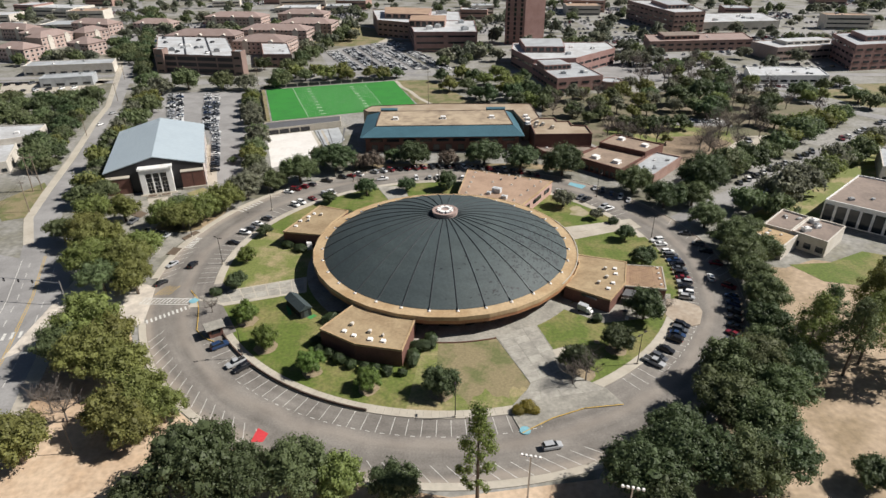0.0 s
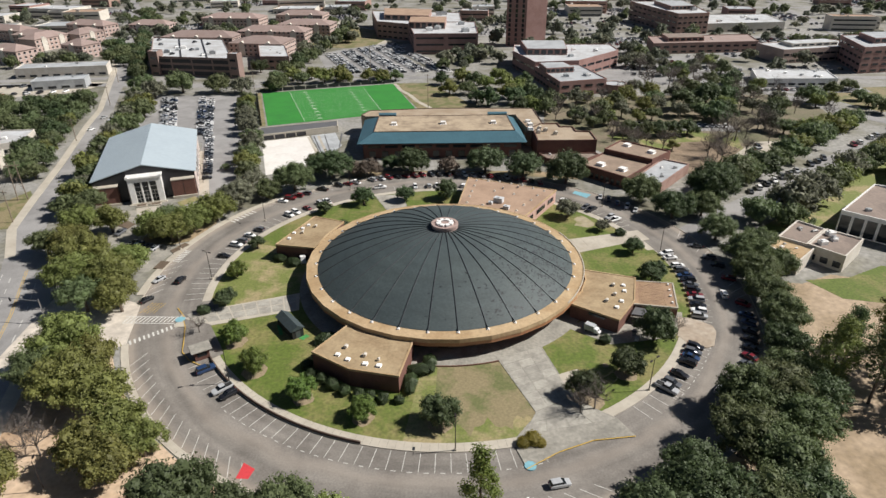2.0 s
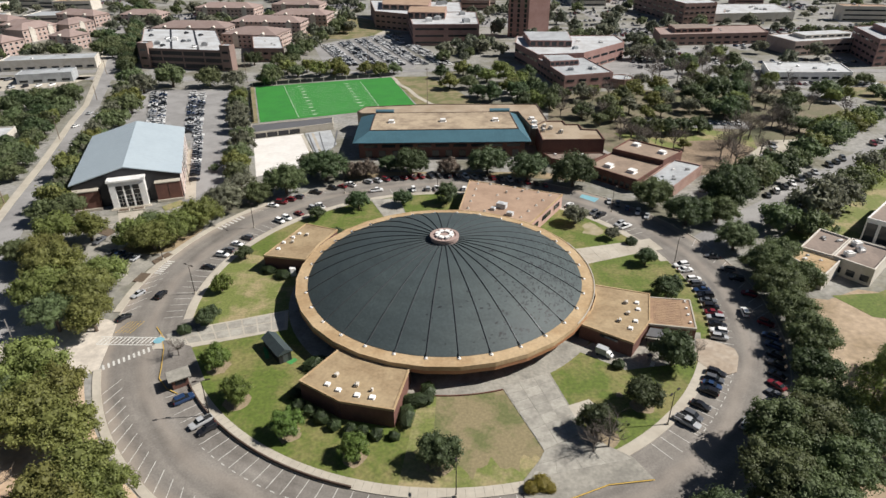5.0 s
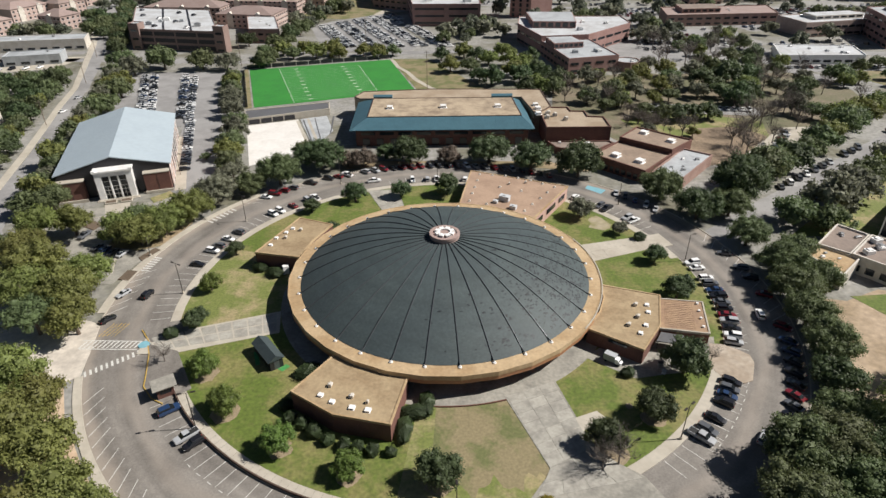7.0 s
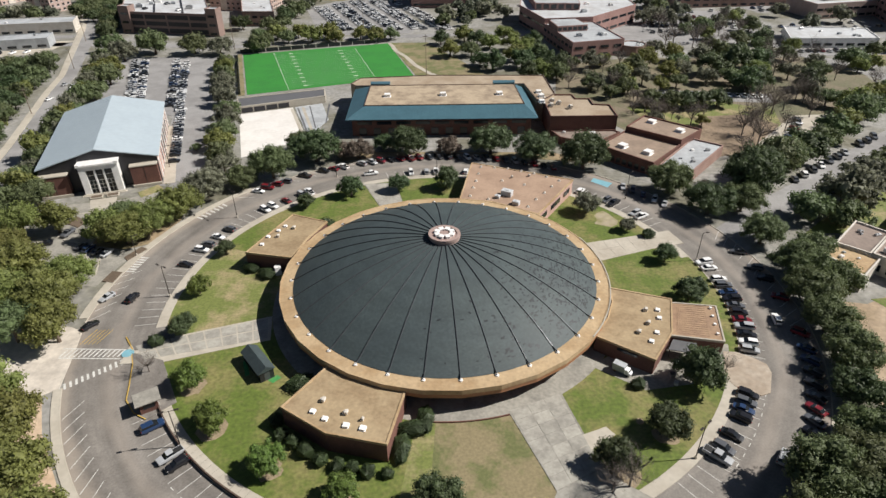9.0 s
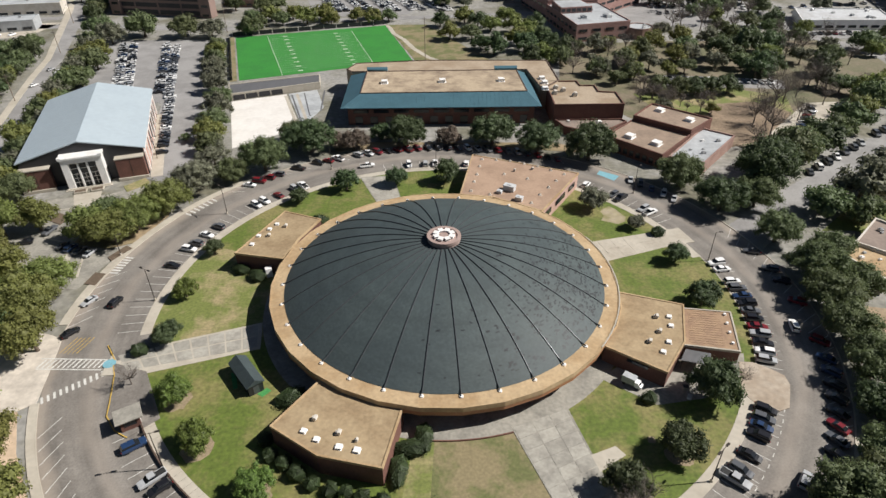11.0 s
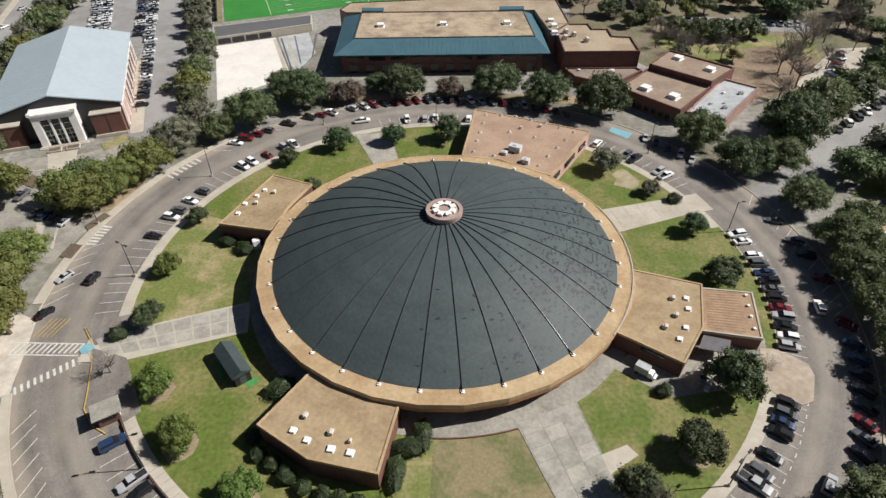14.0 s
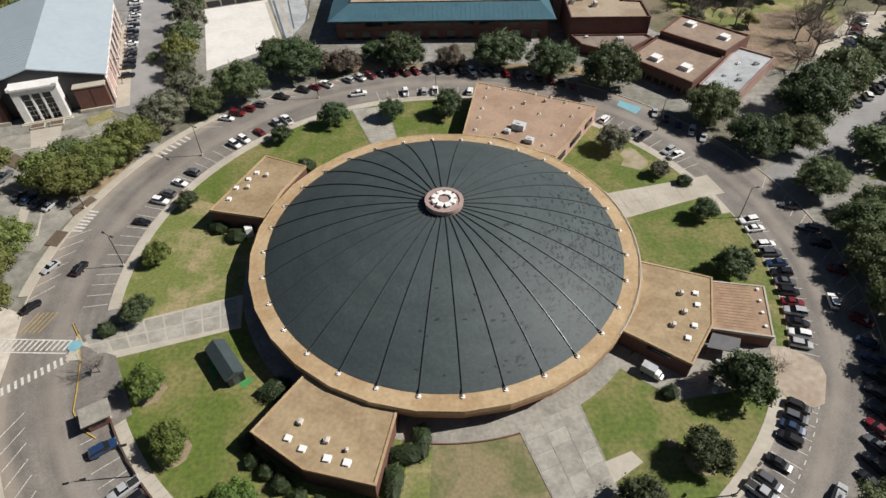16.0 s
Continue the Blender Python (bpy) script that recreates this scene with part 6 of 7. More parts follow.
grove([(-205, 105), (-178, 112), (-203, 205), (-265, 190)], 32, 5.5, 8, ("oak", "dark"), 9)
grove([(-240, 300), (-212, 290), (-256, 380), (-280, 385)], 9, 5.5, 8, ("oak", "dark"), 11)
grove([(-205, 285), (-212, 262), (-262, 370), (-250, 375)], 12, 5, 7, ("dark", "oak"), 12)
grove([(300, 100), (420, 200), (420, 300), (330, 230)], 14, 6, 9, ("oak", "olive"), 14)
grove([(-430, 230), (-270, 215), (-320, 265), (-450, 275)], 14, 5, 8, ("oak", "dark", "grey"), 15)


def woods(name, areas, kind, seed):
    """Far trees, too many to count, as one mesh."""
    g = np.random.RandomState(seed)
    src = leaf_mesh("far_crown", seed, 13, 340, 0.135, material=LEAF[kind])
    base = np.array([v.co[:] for v in src.vertices])
    faces = [list(p.vertices) for p in src.polygons]
    vs, fs, n = [], [], 0
    for poly, count in areas:
        a, b, c, d = [np.array(p, float) for p in poly]
        for _ in range(count):
            u, v, r, t = g.rand(), g.rand(), g.uniform(5.5, 9.5), g.uniform(0, 6.28)
            p = (a * (1 - u) + b * u) * (1 - v) + (d * (1 - u) + c * u) * v
            if any(x0 - r * 0.7 < p[0] < x1 + r * 0.7 and y0 - r * 0.7 < p[1] < y1 + r * 0.7 for x0, y0, x1, y1 in FOOT):
                continue
            rot = np.array(((math.cos(t), -math.sin(t), 0), (math.sin(t), math.cos(t), 0), (0, 0, 1)))
            vs.append(base @ rot.T * r * np.array((1, 1, g.uniform(0.8, 1.15))) + np.array((p[0], p[1], r * 0.55)))
            fs.extend([[n + i for i in f] for f in faces])
            n += len(base)
    me = bpy.data.meshes.new(name)
    me.from_pydata(np.concatenate(vs).tolist(), [], fs)
    me.materials.append(LEAF[kind])
    bpy.data.meshes.remove(src)
    return tagged(new(name, me), "distant mixed woods between town buildings", "woods", kind="stuff")


FAR = [([(-165, 400), (-72, 405), (-90, 520), (-180, 520)], 20), ([(38, 350), (110, 335), (200, 372), (120, 440)], 9), ([(-420, 330), (-285, 300), (-290, 420), (-460, 430)], 10), ([(-560, 440), (600, 440), (760, 920), (-800, 920)], 270),
       ([(320, 240), (640, 300), (640, 460), (330, 420)], 24), ([(100, 335), (330, 330), (330, 440), (90, 440)], 22), ([(-70, 420), (60, 400), (80, 460), (-80, 470)], 6)]
NEARER = [([(-6, 292), (50, 280), (52, 345), (2, 348)], 9), ([(130, 300), (205, 262), (330, 300), (150, 345)], 6), ([(-340, 300), (-250, 302), (-260, 335), (-350, 330)], 6), ([(-300, 430), (-130, 470), (-150, 560), (-330, 540)], 18), ([(100, 330), (130, 330), (140, 400), (92, 400)], 7), ([(-128, 352), (-96, 350), (-72, 400), (-128, 410)], 8)]
FAR = FAR + NEARER
# this set carries the haze in its leaf colour
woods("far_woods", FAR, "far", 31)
woods("far_woods", [(q, n * 3 // 5) for q, n in FAR], "oak", 32)
woods("far_woods", [(q, n // 2) for q, n in FAR], "grey", 33)


# ---------------------------------------------------------------- cars
CAR_MESH = {}


def hull(rows, material, name):
    """Lofts cross sections given as (x, half width, z low, z high)."""
    bm, rings = bmesh.new(), []
    for x, w, z0, z1 in rows:
        c = min(0.12, (z1 - z0) * 0.3)
        rings.append([bm.verts.new(p) for p in ((x, -w + c, z0), (x, -w, z0 + c), (x, -w * 0.98, z1 - c), (x, -w * 0.9, z1), (x, w * 0.9, z1), (x, w * 0.98, z1 - c), (x, w, z0 + c), (x, w - c, z0))])
    for a, b in zip(rings, rings[1:]):
        for k in range(8):
            bm.faces.new((a[k], a[(k + 1) % 8], b[(k + 1) % 8], b[k]))
    bm.faces.new(rings[0])
    bm.faces.new(rings[-1][::-1])
    return mesh_of(name, bm, material)


SHAPES = {
    "sedan": ([(-2.35, 0.72, 0.42, 0.80), (-2.25, 0.84, 0.30, 0.95), (-1.5, 0.9, 0.25, 1.0), (0.6, 0.9, 0.25, 0.97), (1.6, 0.88, 0.25, 0.86), (2.2, 0.80, 0.30, 0.72), (2.38, 0.62, 0.42, 0.62)],
              [(-1.75, 0.70, 0.95, 1.0), (-1.0, 0.72, 0.95, 1.40), (0.2, 0.72, 0.95, 1.42), (1.05, 0.74, 0.93, 0.98)], (-1.0, 0.25, 0.66, 1.40, 1.46)),
    "suv": ([(-2.35, 0.80, 0.5, 1.0), (-2.28, 0.9, 0.36, 1.10), (-1.5, 0.95, 0.3, 1.12), (0.8, 0.95, 0.3, 1.10), (1.7, 0.93, 0.3, 1.02), (2.2, 0.86, 0.36, 0.92), (2.36, 0.7, 0.5, 0.8)],
            [(-2.25, 0.78, 1.08, 1.14), (-1.95, 0.78, 1.08, 1.66), (0.2, 0.78, 1.08, 1.70), (1.15, 0.8, 1.05, 1.12)], (-1.95, 0.3, 0.72, 1.66, 1.74)),
    "pickup": ([(-2.8, 0.9, 0.5, 1.05), (-2.7, 0.96, 0.4, 1.10), (-0.7, 0.97, 0.36, 1.10), (0.9, 0.97, 0.36, 1.14), (2.1, 0.95, 0.36, 1.10), (2.7, 0.9, 0.4, 1.0), (2.8, 0.75, 0.5, 0.9)],
               [(-0.75, 0.8, 1.08, 1.5), (-0.6, 0.8, 1.08, 1.76), (0.7, 0.8, 1.08, 1.78), (1.4, 0.82, 1.1, 1.16)], (-0.65, 0.75, 0.74, 1.76, 1.83)),
}


def make_car(shape, colour, detail):
    body, cab, top = SHAPES[shape]
    c = empty("car", label=f"{colour} {shape} with dark glass, parked in a stall", category="car")
    b = part("body", hull(body, PAINT[colour], "body"), None, c)
    part("glasshouse", hull(cab, CARGLASS, "glasshouse"), None, c)
    x0, x1, w, z0, z1 = top
    part("roof", boxes((x0, -w, z0, x1, w, z1), bevel=0.05), PAINT[colour], c)
    wm = CAR_MESH.get("wheel")
    if wm is None:
        bm = tube(bmesh.new(), (0, -0.11, 0), (0, 0.11, 0), 0.33, 0.33, 12)
        wm = CAR_MESH["wheel"] = mesh_of("wheel", bm, TYRE)
    f = body[-1][0] * 0.6
    for x in (-f, f) if detail is not None else ():
        for y in (-0.82, 0.82):
            o = part("wheel", wm, None, c)
            o.location = (x, y, 0.33)
    if detail:
        n, t = body[-2], body[1]
        for s in (-1, 1):
            part("headlight", boxes((n[0] - 0.1, s * 0.62 - 0.17, n[3] - 0.2, n[0] + 0.12, s * 0.62 + 0.17, n[3] - 0.06)), LAMPWHITE, c)
            part("tail_light", boxes((t[0] - 0.12, s * 0.7 - 0.12, t[3] - 0.3, t[0] + 0.05, s * 0.7 + 0.12, t[3] - 0.08)), LAMPRED, c)
        part("bed", boxes((-2.65, -0.72, 1.06, -0.8, 0.72, 1.115)), TYRE, c) if shape == "pickup" else None
    return c


def car(x, y, turn, shape="sedan", colour="white", detail=True, z=0.0, group="", label=""):
    key = (shape, colour, detail)
    m = pose(x, y, z, 0, 0, turn) @ Matrix.Scale(0.93, 4)
    if key not in CAR_MESH:
        o = CAR_MESH[key] = make_car(*key)
        o.matrix_basis = m
    else:
        o = copy_thing(CAR_MESH[key], m)
    if group:
        tagged(o, group=group)
    if label:
        tagged(o, label)
    return o


FAR_CARS = []


def far_cars():
    """Cars too far off to be counted, joined."""
    names = list(PAINT)
    vs, fs, ms = [], [], []
    for m, shape, colour in FAR_CARS:
        body, cab, top = SHAPES[shape]
        for rows, slot in ((body, names.index(colour)), (cab, len(names)), ([(top[0], top[2], top[3], top[4]), (top[1], top[2], top[3], top[4])], names.index(colour)), ([(body[1][0] * 0.8, body[2][1] * 0.9, 0.0, 0.35), (body[-2][0] * 0.8, body[2][1] * 0.9, 0.0, 0.35)], len(names))):
            n0 = len(vs)
            for x, w, z0, z1 in rows:
                for p in ((x, -w, z0), (x, -w * 0.93, z1), (x, w * 0.93, z1), (x, w, z0)):
                    vs.append(tuple(m @ Vector(p)))
            for r in range(len(rows) - 1):
                for q in range(4):
                    fs.append((n0 + 4 * r + q, n0 + 4 * r + 4 + q, n0 + 4 * r + 4 + (q + 1) % 4, n0 + 4 * r + (q + 1) % 4))
                    ms.append(slot)
            for r in (0, len(rows) - 1):
                fs.append(tuple(n0 + 4 * r + q for q in range(4)))
                ms.append(slot)
    me = bpy.data.meshes.new("far_cars")
    me.from_pydata(vs, [], fs)
    for c in names:
        me.materials.append(PAINT[c])
    me.materials.append(CARGLASS)
    me.polygons.foreach_set("material_index", ms)
    tagged(new("far_cars", me), "rows of distant parked cars of many colours", "cars", kind="stuff")


cr = random.Random(5)
COLOURS = ["black", "grey", "white", "silver", "grey", "black", "white", "blue", "red", "silver"]


def any_car(x, y, turn, detail=True, group="", colour=None, shape=None, z=0.0):
    if detail is None:
        if any(x0 - 2 < x < x1 + 2 and y0 - 2 < y < y1 + 2 for x0, y0, x1, y1 in FOOT):
            return None
        FAR_CARS.append((pose(x, y, z, 0, 0, turn + cr.choice((0, 180)) + cr.uniform(-3, 3)), cr.choice(("sedan", "suv")), colour or cr.choice(COLOURS)))
        return None
    return car(x, y, turn + cr.choice((0, 180)) + cr.uniform(-2, 2), shape or cr.choice(("sedan", "sedan", "suv", "suv", "pickup")), colour or cr.choice(COLOURS), detail, z, group)


# inner row, by angle round the ring
for a, c, s in ((9.8, "white", "suv"), (7.6, "white", "sedan"), (3.4, "white", "suv"), (1.2, "grey", "suv"), (-1.2, "blue", "sedan"), (-3.5, "black", "suv"), (-5.6, "grey", "sedan"), (-7.8, "black", "suv"), (-10.1, "red", "sedan"), (-12.1, "silver", "suv"),
                (-14.4, "black", "sedan"), (-16.7, "white", "suv"), (-18.8, "silver", "suv"), (-30.6, "black", "suv"), (-32.6, "grey", "suv"), (-34.4, "blue", "sedan"), (-36.4, "black", "suv"), (-40.8, "black", "sedan"), (-44.2, "grey", "suv"), (-46.2, "silver", "pickup")):
    x, y = polar(69.3, a)
    any_car(x, y, a, True, "cars parked round the ring", c, s)
for a, c, s in ((169.2, "black", "sedan"), (163.0, "white", "suv"), (160.6, "grey", "suv"), (157.0, "white", "sedan"), (153.2, "grey", "suv"), (141.6, "white", "suv"), (139.2, "white", "suv"), (217.2, "blue", "suv"), (224.6, "silver", "pickup"), (226.8, "black", "suv"),
                (135.2, "red", "sedan"), (130.5, "silver", "suv"), (128.2, "white", "pickup"), (99.0, "white", "suv"), (94.6, "silver", "suv"), (91.9, "white", "pickup"), (83.5, "white", "suv"), (50.6, "white", "suv"), (42.9, "grey", "suv"), (40.7, "black", "pickup"), (34.0, "silver", "suv"), (32.0, "white", "pickup")):
    x, y = polar(69.5, a)
    any_car(x, y, a, True, "cars parked round the ring", c, s)
# outer row
for i in range(32):
    a = 137.0 - 2.42 * i
    if cr.random() < 0.92:
        any_car(*polar(81.6, a), a + 32, True, "cars parked along the outer kerb", cr.choice(("black", "grey", "red", "white", "black", "white", "silver", "grey", "red", "black")))
for a, c in ((44.1, "silver"), (41.6, "black"), (38.8, "blue"), (35.8, "white"), (33.2, "silver")):
    any_car(*polar(81.6, a), a + 32, True, "cars parked along the outer kerb", c)
for a in (-12, -15.8, -18.5, -21.2, -23.8, -26.5, -29, -31.4, 6.5, 3.0, -2.5, -34, -36.5, -42.0, 12.0):
    x, y = polar(81.2, a)
    any_car(x, y, a - 28, True, "cars parked along the outer kerb", cr.choice(("grey", "black", "blue", "black", "grey", "red", "silver")), cr.choice(("sedan", "suv")))
any_car(*polar(82.6, 180.7), 240, True, "cars parked along the outer kerb", "silver", "sedan")
any_car(*polar(82.4, 188.3), 236, True, "cars parked along the outer kerb", "black", "sedan")
car(-76.2, -1.5, 78, "suv", "black", label="black van driving on the ring road")
car(20.0, -75.6, 12, "suv", "silver", label="silver estate car driving on the ring road")
car(76.2, -12.0, 80, "suv", "white", label="white car driving on the ring road")
car(59.5, -50.4, 50, "suv", "silver", label="silver car driving on the ring road")
car(-24.5, 68.2, 15, "pickup", "white", label="white pickup on the ring road")

# lot beside the brick hall: two double rows
for (ax, ay), (bx, by), n, skip in (((-165, 213), (-140, 146), 25, 0.08), ((-160, 213), (-134, 143), 25, 0.08), ((-142.5, 212), (-119.5, 140), 27, 0.06), ((-137, 211), (-113.5, 134), 28, 0.1), ((-112.5, 134), (-95.8, 80), 21, 0.03), ((-183, 217), (-164, 160), 20, 0.25)):
    turn = math.degrees(math.atan2(by - ay, bx - ax)) + 90
    for i in range(n):
        if cr.random() > skip:
            f = i / (n - 1)
            any_car(ax + (bx - ax) * f, ay + (by - ay) * f, turn, False, "cars in the hall lot", cr.choice(("white", "silver", "white", "grey", "silver", "black", "white", "blue", "grey", "silver")), z=0.01)
# lot north of the field
for k in range(5):
    x0, y0 = -88 + 11.5 * k, 354 + 11.5 * k
    for side in (-2.6, 2.6):
        for i in range(int((y0 - 279) / 0.93 / 2.75)):
            if cr.random() < 0.93:
                any_car(x0 + 0.93 * side + 0.36 * i * 2.75, y0 + 0.36 * side - 0.93 * i * 2.75, 21, None, "cars in the far lot", cr.choice(("white", "silver", "white", "white", "silver", "grey", "white", "black")), z=0.01)
for k in range(4):
    for i in range(17):
        if cr.random() < 0.75:
            any_car(112 + i * 5.0, 266 + k * 17 + i * 1.0, 90, None, "cars in the tree-shaded lot", z=0.012)
for i in range(15):
    any_car(200 + i * 4, 222 + (i % 2) * 0.6, 90, None, "cars before the pavilion", z=0.01)
for i in range(22):
    any_car(-306 + (i % 11) * 7, 214 + (i // 11) * 24 + (i % 11) * 2, 75, None, "cars in the dusty lot", z=0.0)
# along the north-east street and side lot
for i in range(26):
    f = i / 25
    if cr.random() < 0.75:
        any_car(112 + 120 * f, 57.5 + 90 * f, 80, None, "cars along the street", z=0.0)
    if cr.random() < 0.35:
        any_car(106 + 120 * f, 38 + 90 * f, 40, None, "cars along the street", z=0.0)
for i in range(8):
    any_car(127 + i * 2.4, 90 + i * 3.3, 100, None, "cars in the side lot", z=0.012)
for x, y, t, c in ((-108, 30, 80, "grey"), (-178, 150, 70, "white"), (-182, 172, 70, "silver"), (-176, 168, 70, "white")):
    any_car(x, y, t, False, "cars on the street", c)


for x, y, t, c in ((-100.8, 22.8, 74, "grey"), (-97.9, 21.4, 74, "blue"), (-95.0, 20.2, 74, "grey"), (-91.9, 19.0, 74, "silver"), (-116.0, 22.4, 20, "black"), (-111.6, 24.2, 20, "black")):
    any_car(x, y, t, False, "cars in the forecourt", c)
for k in range(5):
    for i in range(20):
        if cr.random() < 0.7:
            any_car(-60 + i * 5.5 + k * 36, 455 + k * 16 + (i % 3) * 9, 90 + k * 7, None)
            any_car(260 + i * 6 + k * 18, 372 + k * 38 + i * 1.5, 80, None)
            any_car(120 + i * 4.4, 440 + k * 26 + i * 0.8, 96, None)
            any_car(-330 + i * 5 + k * 9, 300 + k * 34 + i * 1.5, 70, None)
for i in range(30):
    any_car(205 + i * 4.2, 268 + (i % 2) * 12 + i * 0.8, 95, None)
for x, y, a in ((-188, 290, 78), (-180, 306, 78), (-205, 300, 78), (-212, 330, 78), (-190, 340, 78), (-165, 285, 78), (-176, 330, 78), (-222, 352, 78), (-196, 318, 78)):
    FAR_CARS.append((pose(x, y, 12.45, 0, 0, a), "sedan", cr.choice(COLOURS)))
for x, y, w, d, a in FAR_LOTS:
    c, s = math.cos(radians(a)), math.sin(radians(a))
    for v in range(int(d // 9)):
        for u in range(int(w // 3.2)):
            if cr.random() < 0.62:
                p, q = -w / 2 + 2 + u * 3.1, -d / 2 + 4 + v * 9
                any_car(x + c * p - s * q, y + s * p + c * q, a + 90, None)
for i in range(14):
    any_car(101 + i * 3.2, 152 - i * 0.5, 90, None)
far_cars()

# ---------------------------------------------------------------- paint on the roads
MARKS = empty("road_marking", label="white painted stall lines and crossings", category="road marking", kind="structure")
stall = mesh_of("stall_line", boxes((67.7, -0.06, 0.0, 72.5, 0.06, 0.012)), LINE)
for a in [228.5 + 2.46 * i for i in range(24)] + [170.5 + 2.35 * i for i in range(9)] + [305.5 + 2.4 * i for i in range(5)] + [313.4 + 2.35 * i for i in range(9)] + [340 + 2.25 * i for i in range(15)] + [136 + 2.4 * i for i in range(14)] + [214.5, 217, 219.5, 222, 224.4] + [28 + 2.4 * i for i in range(11)] + [84 + 2.4 * i for i in range(10)]:
    part("stall_line", stall, None, MARKS).matrix_basis = pose(0, 0, 0, 0, 0, a)
bm = bmesh.new()
skew = [polar(79.9, 0), polar(83.8, 2.4)]
stripe_v = Vector(skew[1]) - Vector(skew[0])
nn = Vector((-stripe_v.y, stripe_v.x)).normalized() * 0.06
slant = mesh_of("stall_line", prism([Vector(skew[0]) + nn, Vector(skew[0]) - nn, Vector(skew[1]) - nn, Vector(skew[1]) + nn], 0.0, 0.012), LINE)
for a in [206.0 + 2.3 * i for i in range(16)] + [251.9 + 2.2 * i for i in range(18)] + [172 + 2.45 * i for i in range(6)] + [60 + 2.4 * i for i in range(34)] + [330 + 2.5 * i for i in range(20)]:
    part("stall_line", slant, None, MARKS).matrix_basis = pose(0, 0, 0, 0, 0, a)
for i in range(13):
    f = i / 12
    x, y = -78.6 + 10.2 * f, -31.6 + 8.4 * f
    part("crossing_bar", prism([(x + 0.28, y - 0.95), (x + 0.64, y - 0.66), (x - 0.28, y + 0.95), (x - 0.64, y + 0.66)], 0.0, 0.016), LINE, MARKS)
stripe((-84, -19.4), (-70, -19.9), 0.3, z=0.04, parent=MARKS, name="crossing_line")
stripe((-83.5, -22.4), (-70, -22.8), 0.3, z=0.04, parent=MARKS, name="crossing_line")
for i in range(13):
    x = -83.5 + i * 1.05
    stripe((x, -22.2), (x + 0.8, -19.8), 0.35, z=0.044, parent=MARKS, name="crossing_bar")
for a0, a1 in ((145.4, 152.0), (168.0, 172.6)):
    for i in range(7):
        a = a0 + (a1 - a0) * i / 6
        stripe(polar(81.6, a), polar(83.9, a), 0.55, z=0.02, parent=MARKS, name="crossing_bar")
red = prism([(-39.0, -69.4), (-36.5, -71.0), (-37.1, -73.3), (-39.5, -73.2)], 0.0, 0.014)
part("red_stall", red, RED, MARKS, "red painted parking stall")
part("blue_corner", prism([polar(1.15, a) for a in range(0, 360, 30)], 0.0, 0.19), BLUE, MARKS, "light blue painted ramp").location = (15.3, -71.0, 0)
part("blue_corner", prism([polar(1.3, a) for a in range(0, 360, 30)], 0.0, 0.2), BLUE, MARKS, "light blue painted ramp").location = (-69.0, -21.2, 0)
part("blue_stall", prism([(50.6, 64.1), (49.2, 61.6), (53.6, 57.1), (56.0, 60.2)], 0.0, 0.014), BLUE, MARKS, "light blue painted stall")
for i in range(5):
    stripe((-79.5 + i * 0.9, -13.0), (-81.0 + i * 0.9, -18.0), 0.14, YELLOW, 0.05, MARKS, "yellow_hatch")
KERB = empty("yellow_kerb", label="yellow painted concrete kerb", category="kerb", kind="structure")
for a, b in (((14.6, -71.8), (21.4, -67.7)), ((21.4, -67.7), (28.7, -64.8)), ((28.7, -64.8), (37.2, -63.8)), ((-71.7, -15.8), (-68.3, -20.2)), ((-68.0, -21.6), (-66.5, -24.6)), ((-66.5, -24.6), (-64.3, -31.7)), ((-64.3, -31.7), (-63.4, -35.0)), ((-63.4, -35.0), (-60.5, -38.4)), ((-60.5, -38.4), (-57.5, -40.0))):
    stripe(a, b, 0.2, YELLOW, 0.23, KERB, "kerb_stone")


# lane paint of the west street
for off, m, dash in ((-6.2, LINE, 0), (-0.2, YELLOW, 0), (0.3, YELLOW, 0), (3.6, LINE, 1), (-3.6, LINE, 1)):
    pts = [(-98, -75), (-106, -45), (-115, -18), (-125, 6)]
    for (ax, ay), (bx, by) in zip(pts, pts[1:]):
        d = Vector((bx - ax, by - ay))
        nr = Vector((-d.y, d.x)).normalized() * -off
        n = max(1, int(d.length / 6))
        for i in range(n):
            a, b = Vector((ax, ay)) + d * (i / n), Vector((ax, ay)) + d * ((i + (0.45 if dash else 1.0)) / n)
            stripe(a + nr, b + nr, 0.16, m, 0.0, MARKS, "lane_line")
for i in range(9):
    a = Vector((-112.5, -39.0)) + Vector((14.5, 4.4)) * (i / 8)
    stripe(a, a + Vector((-0.9, 2.9)), 0.7, z=0.006, parent=MARKS, name="crossing_bar")
sg = empty("traffic_signal", pose(-103.6, -21.5, 0), "traffic signal on a steel mast arm over the street", "traffic signal")
part("pole", tube(bmesh.new(), (0, 0, 0), (0, 0, 7.0), 0.16, 0.11, 8), STEELGREY, sg)
part("mast_arm", tube(bmesh.new(), (0, 0, 6.4), (-18.0, 2.6, 6.9), 0.1, 0.05, 6), STEELGREY, sg)
for f in (0.45, 0.68, 0.92):
    part("signal_head", boxes((-18 * f - 0.18, 2.6 * f - 0.16, 5.7, -18 * f + 0.18, 2.6 * f + 0.16, 6.75), bevel=0.03), BLACK, sg)

# joints of the paving slabs
JOINT = mat("dark_paving_joint", (0.26, 0.245, 0.21), spread=0.2, scale=2.0)
JOINTS = empty("paving_joints", label="dark joints and pale bands between concrete slabs", category="paving", kind="structure")


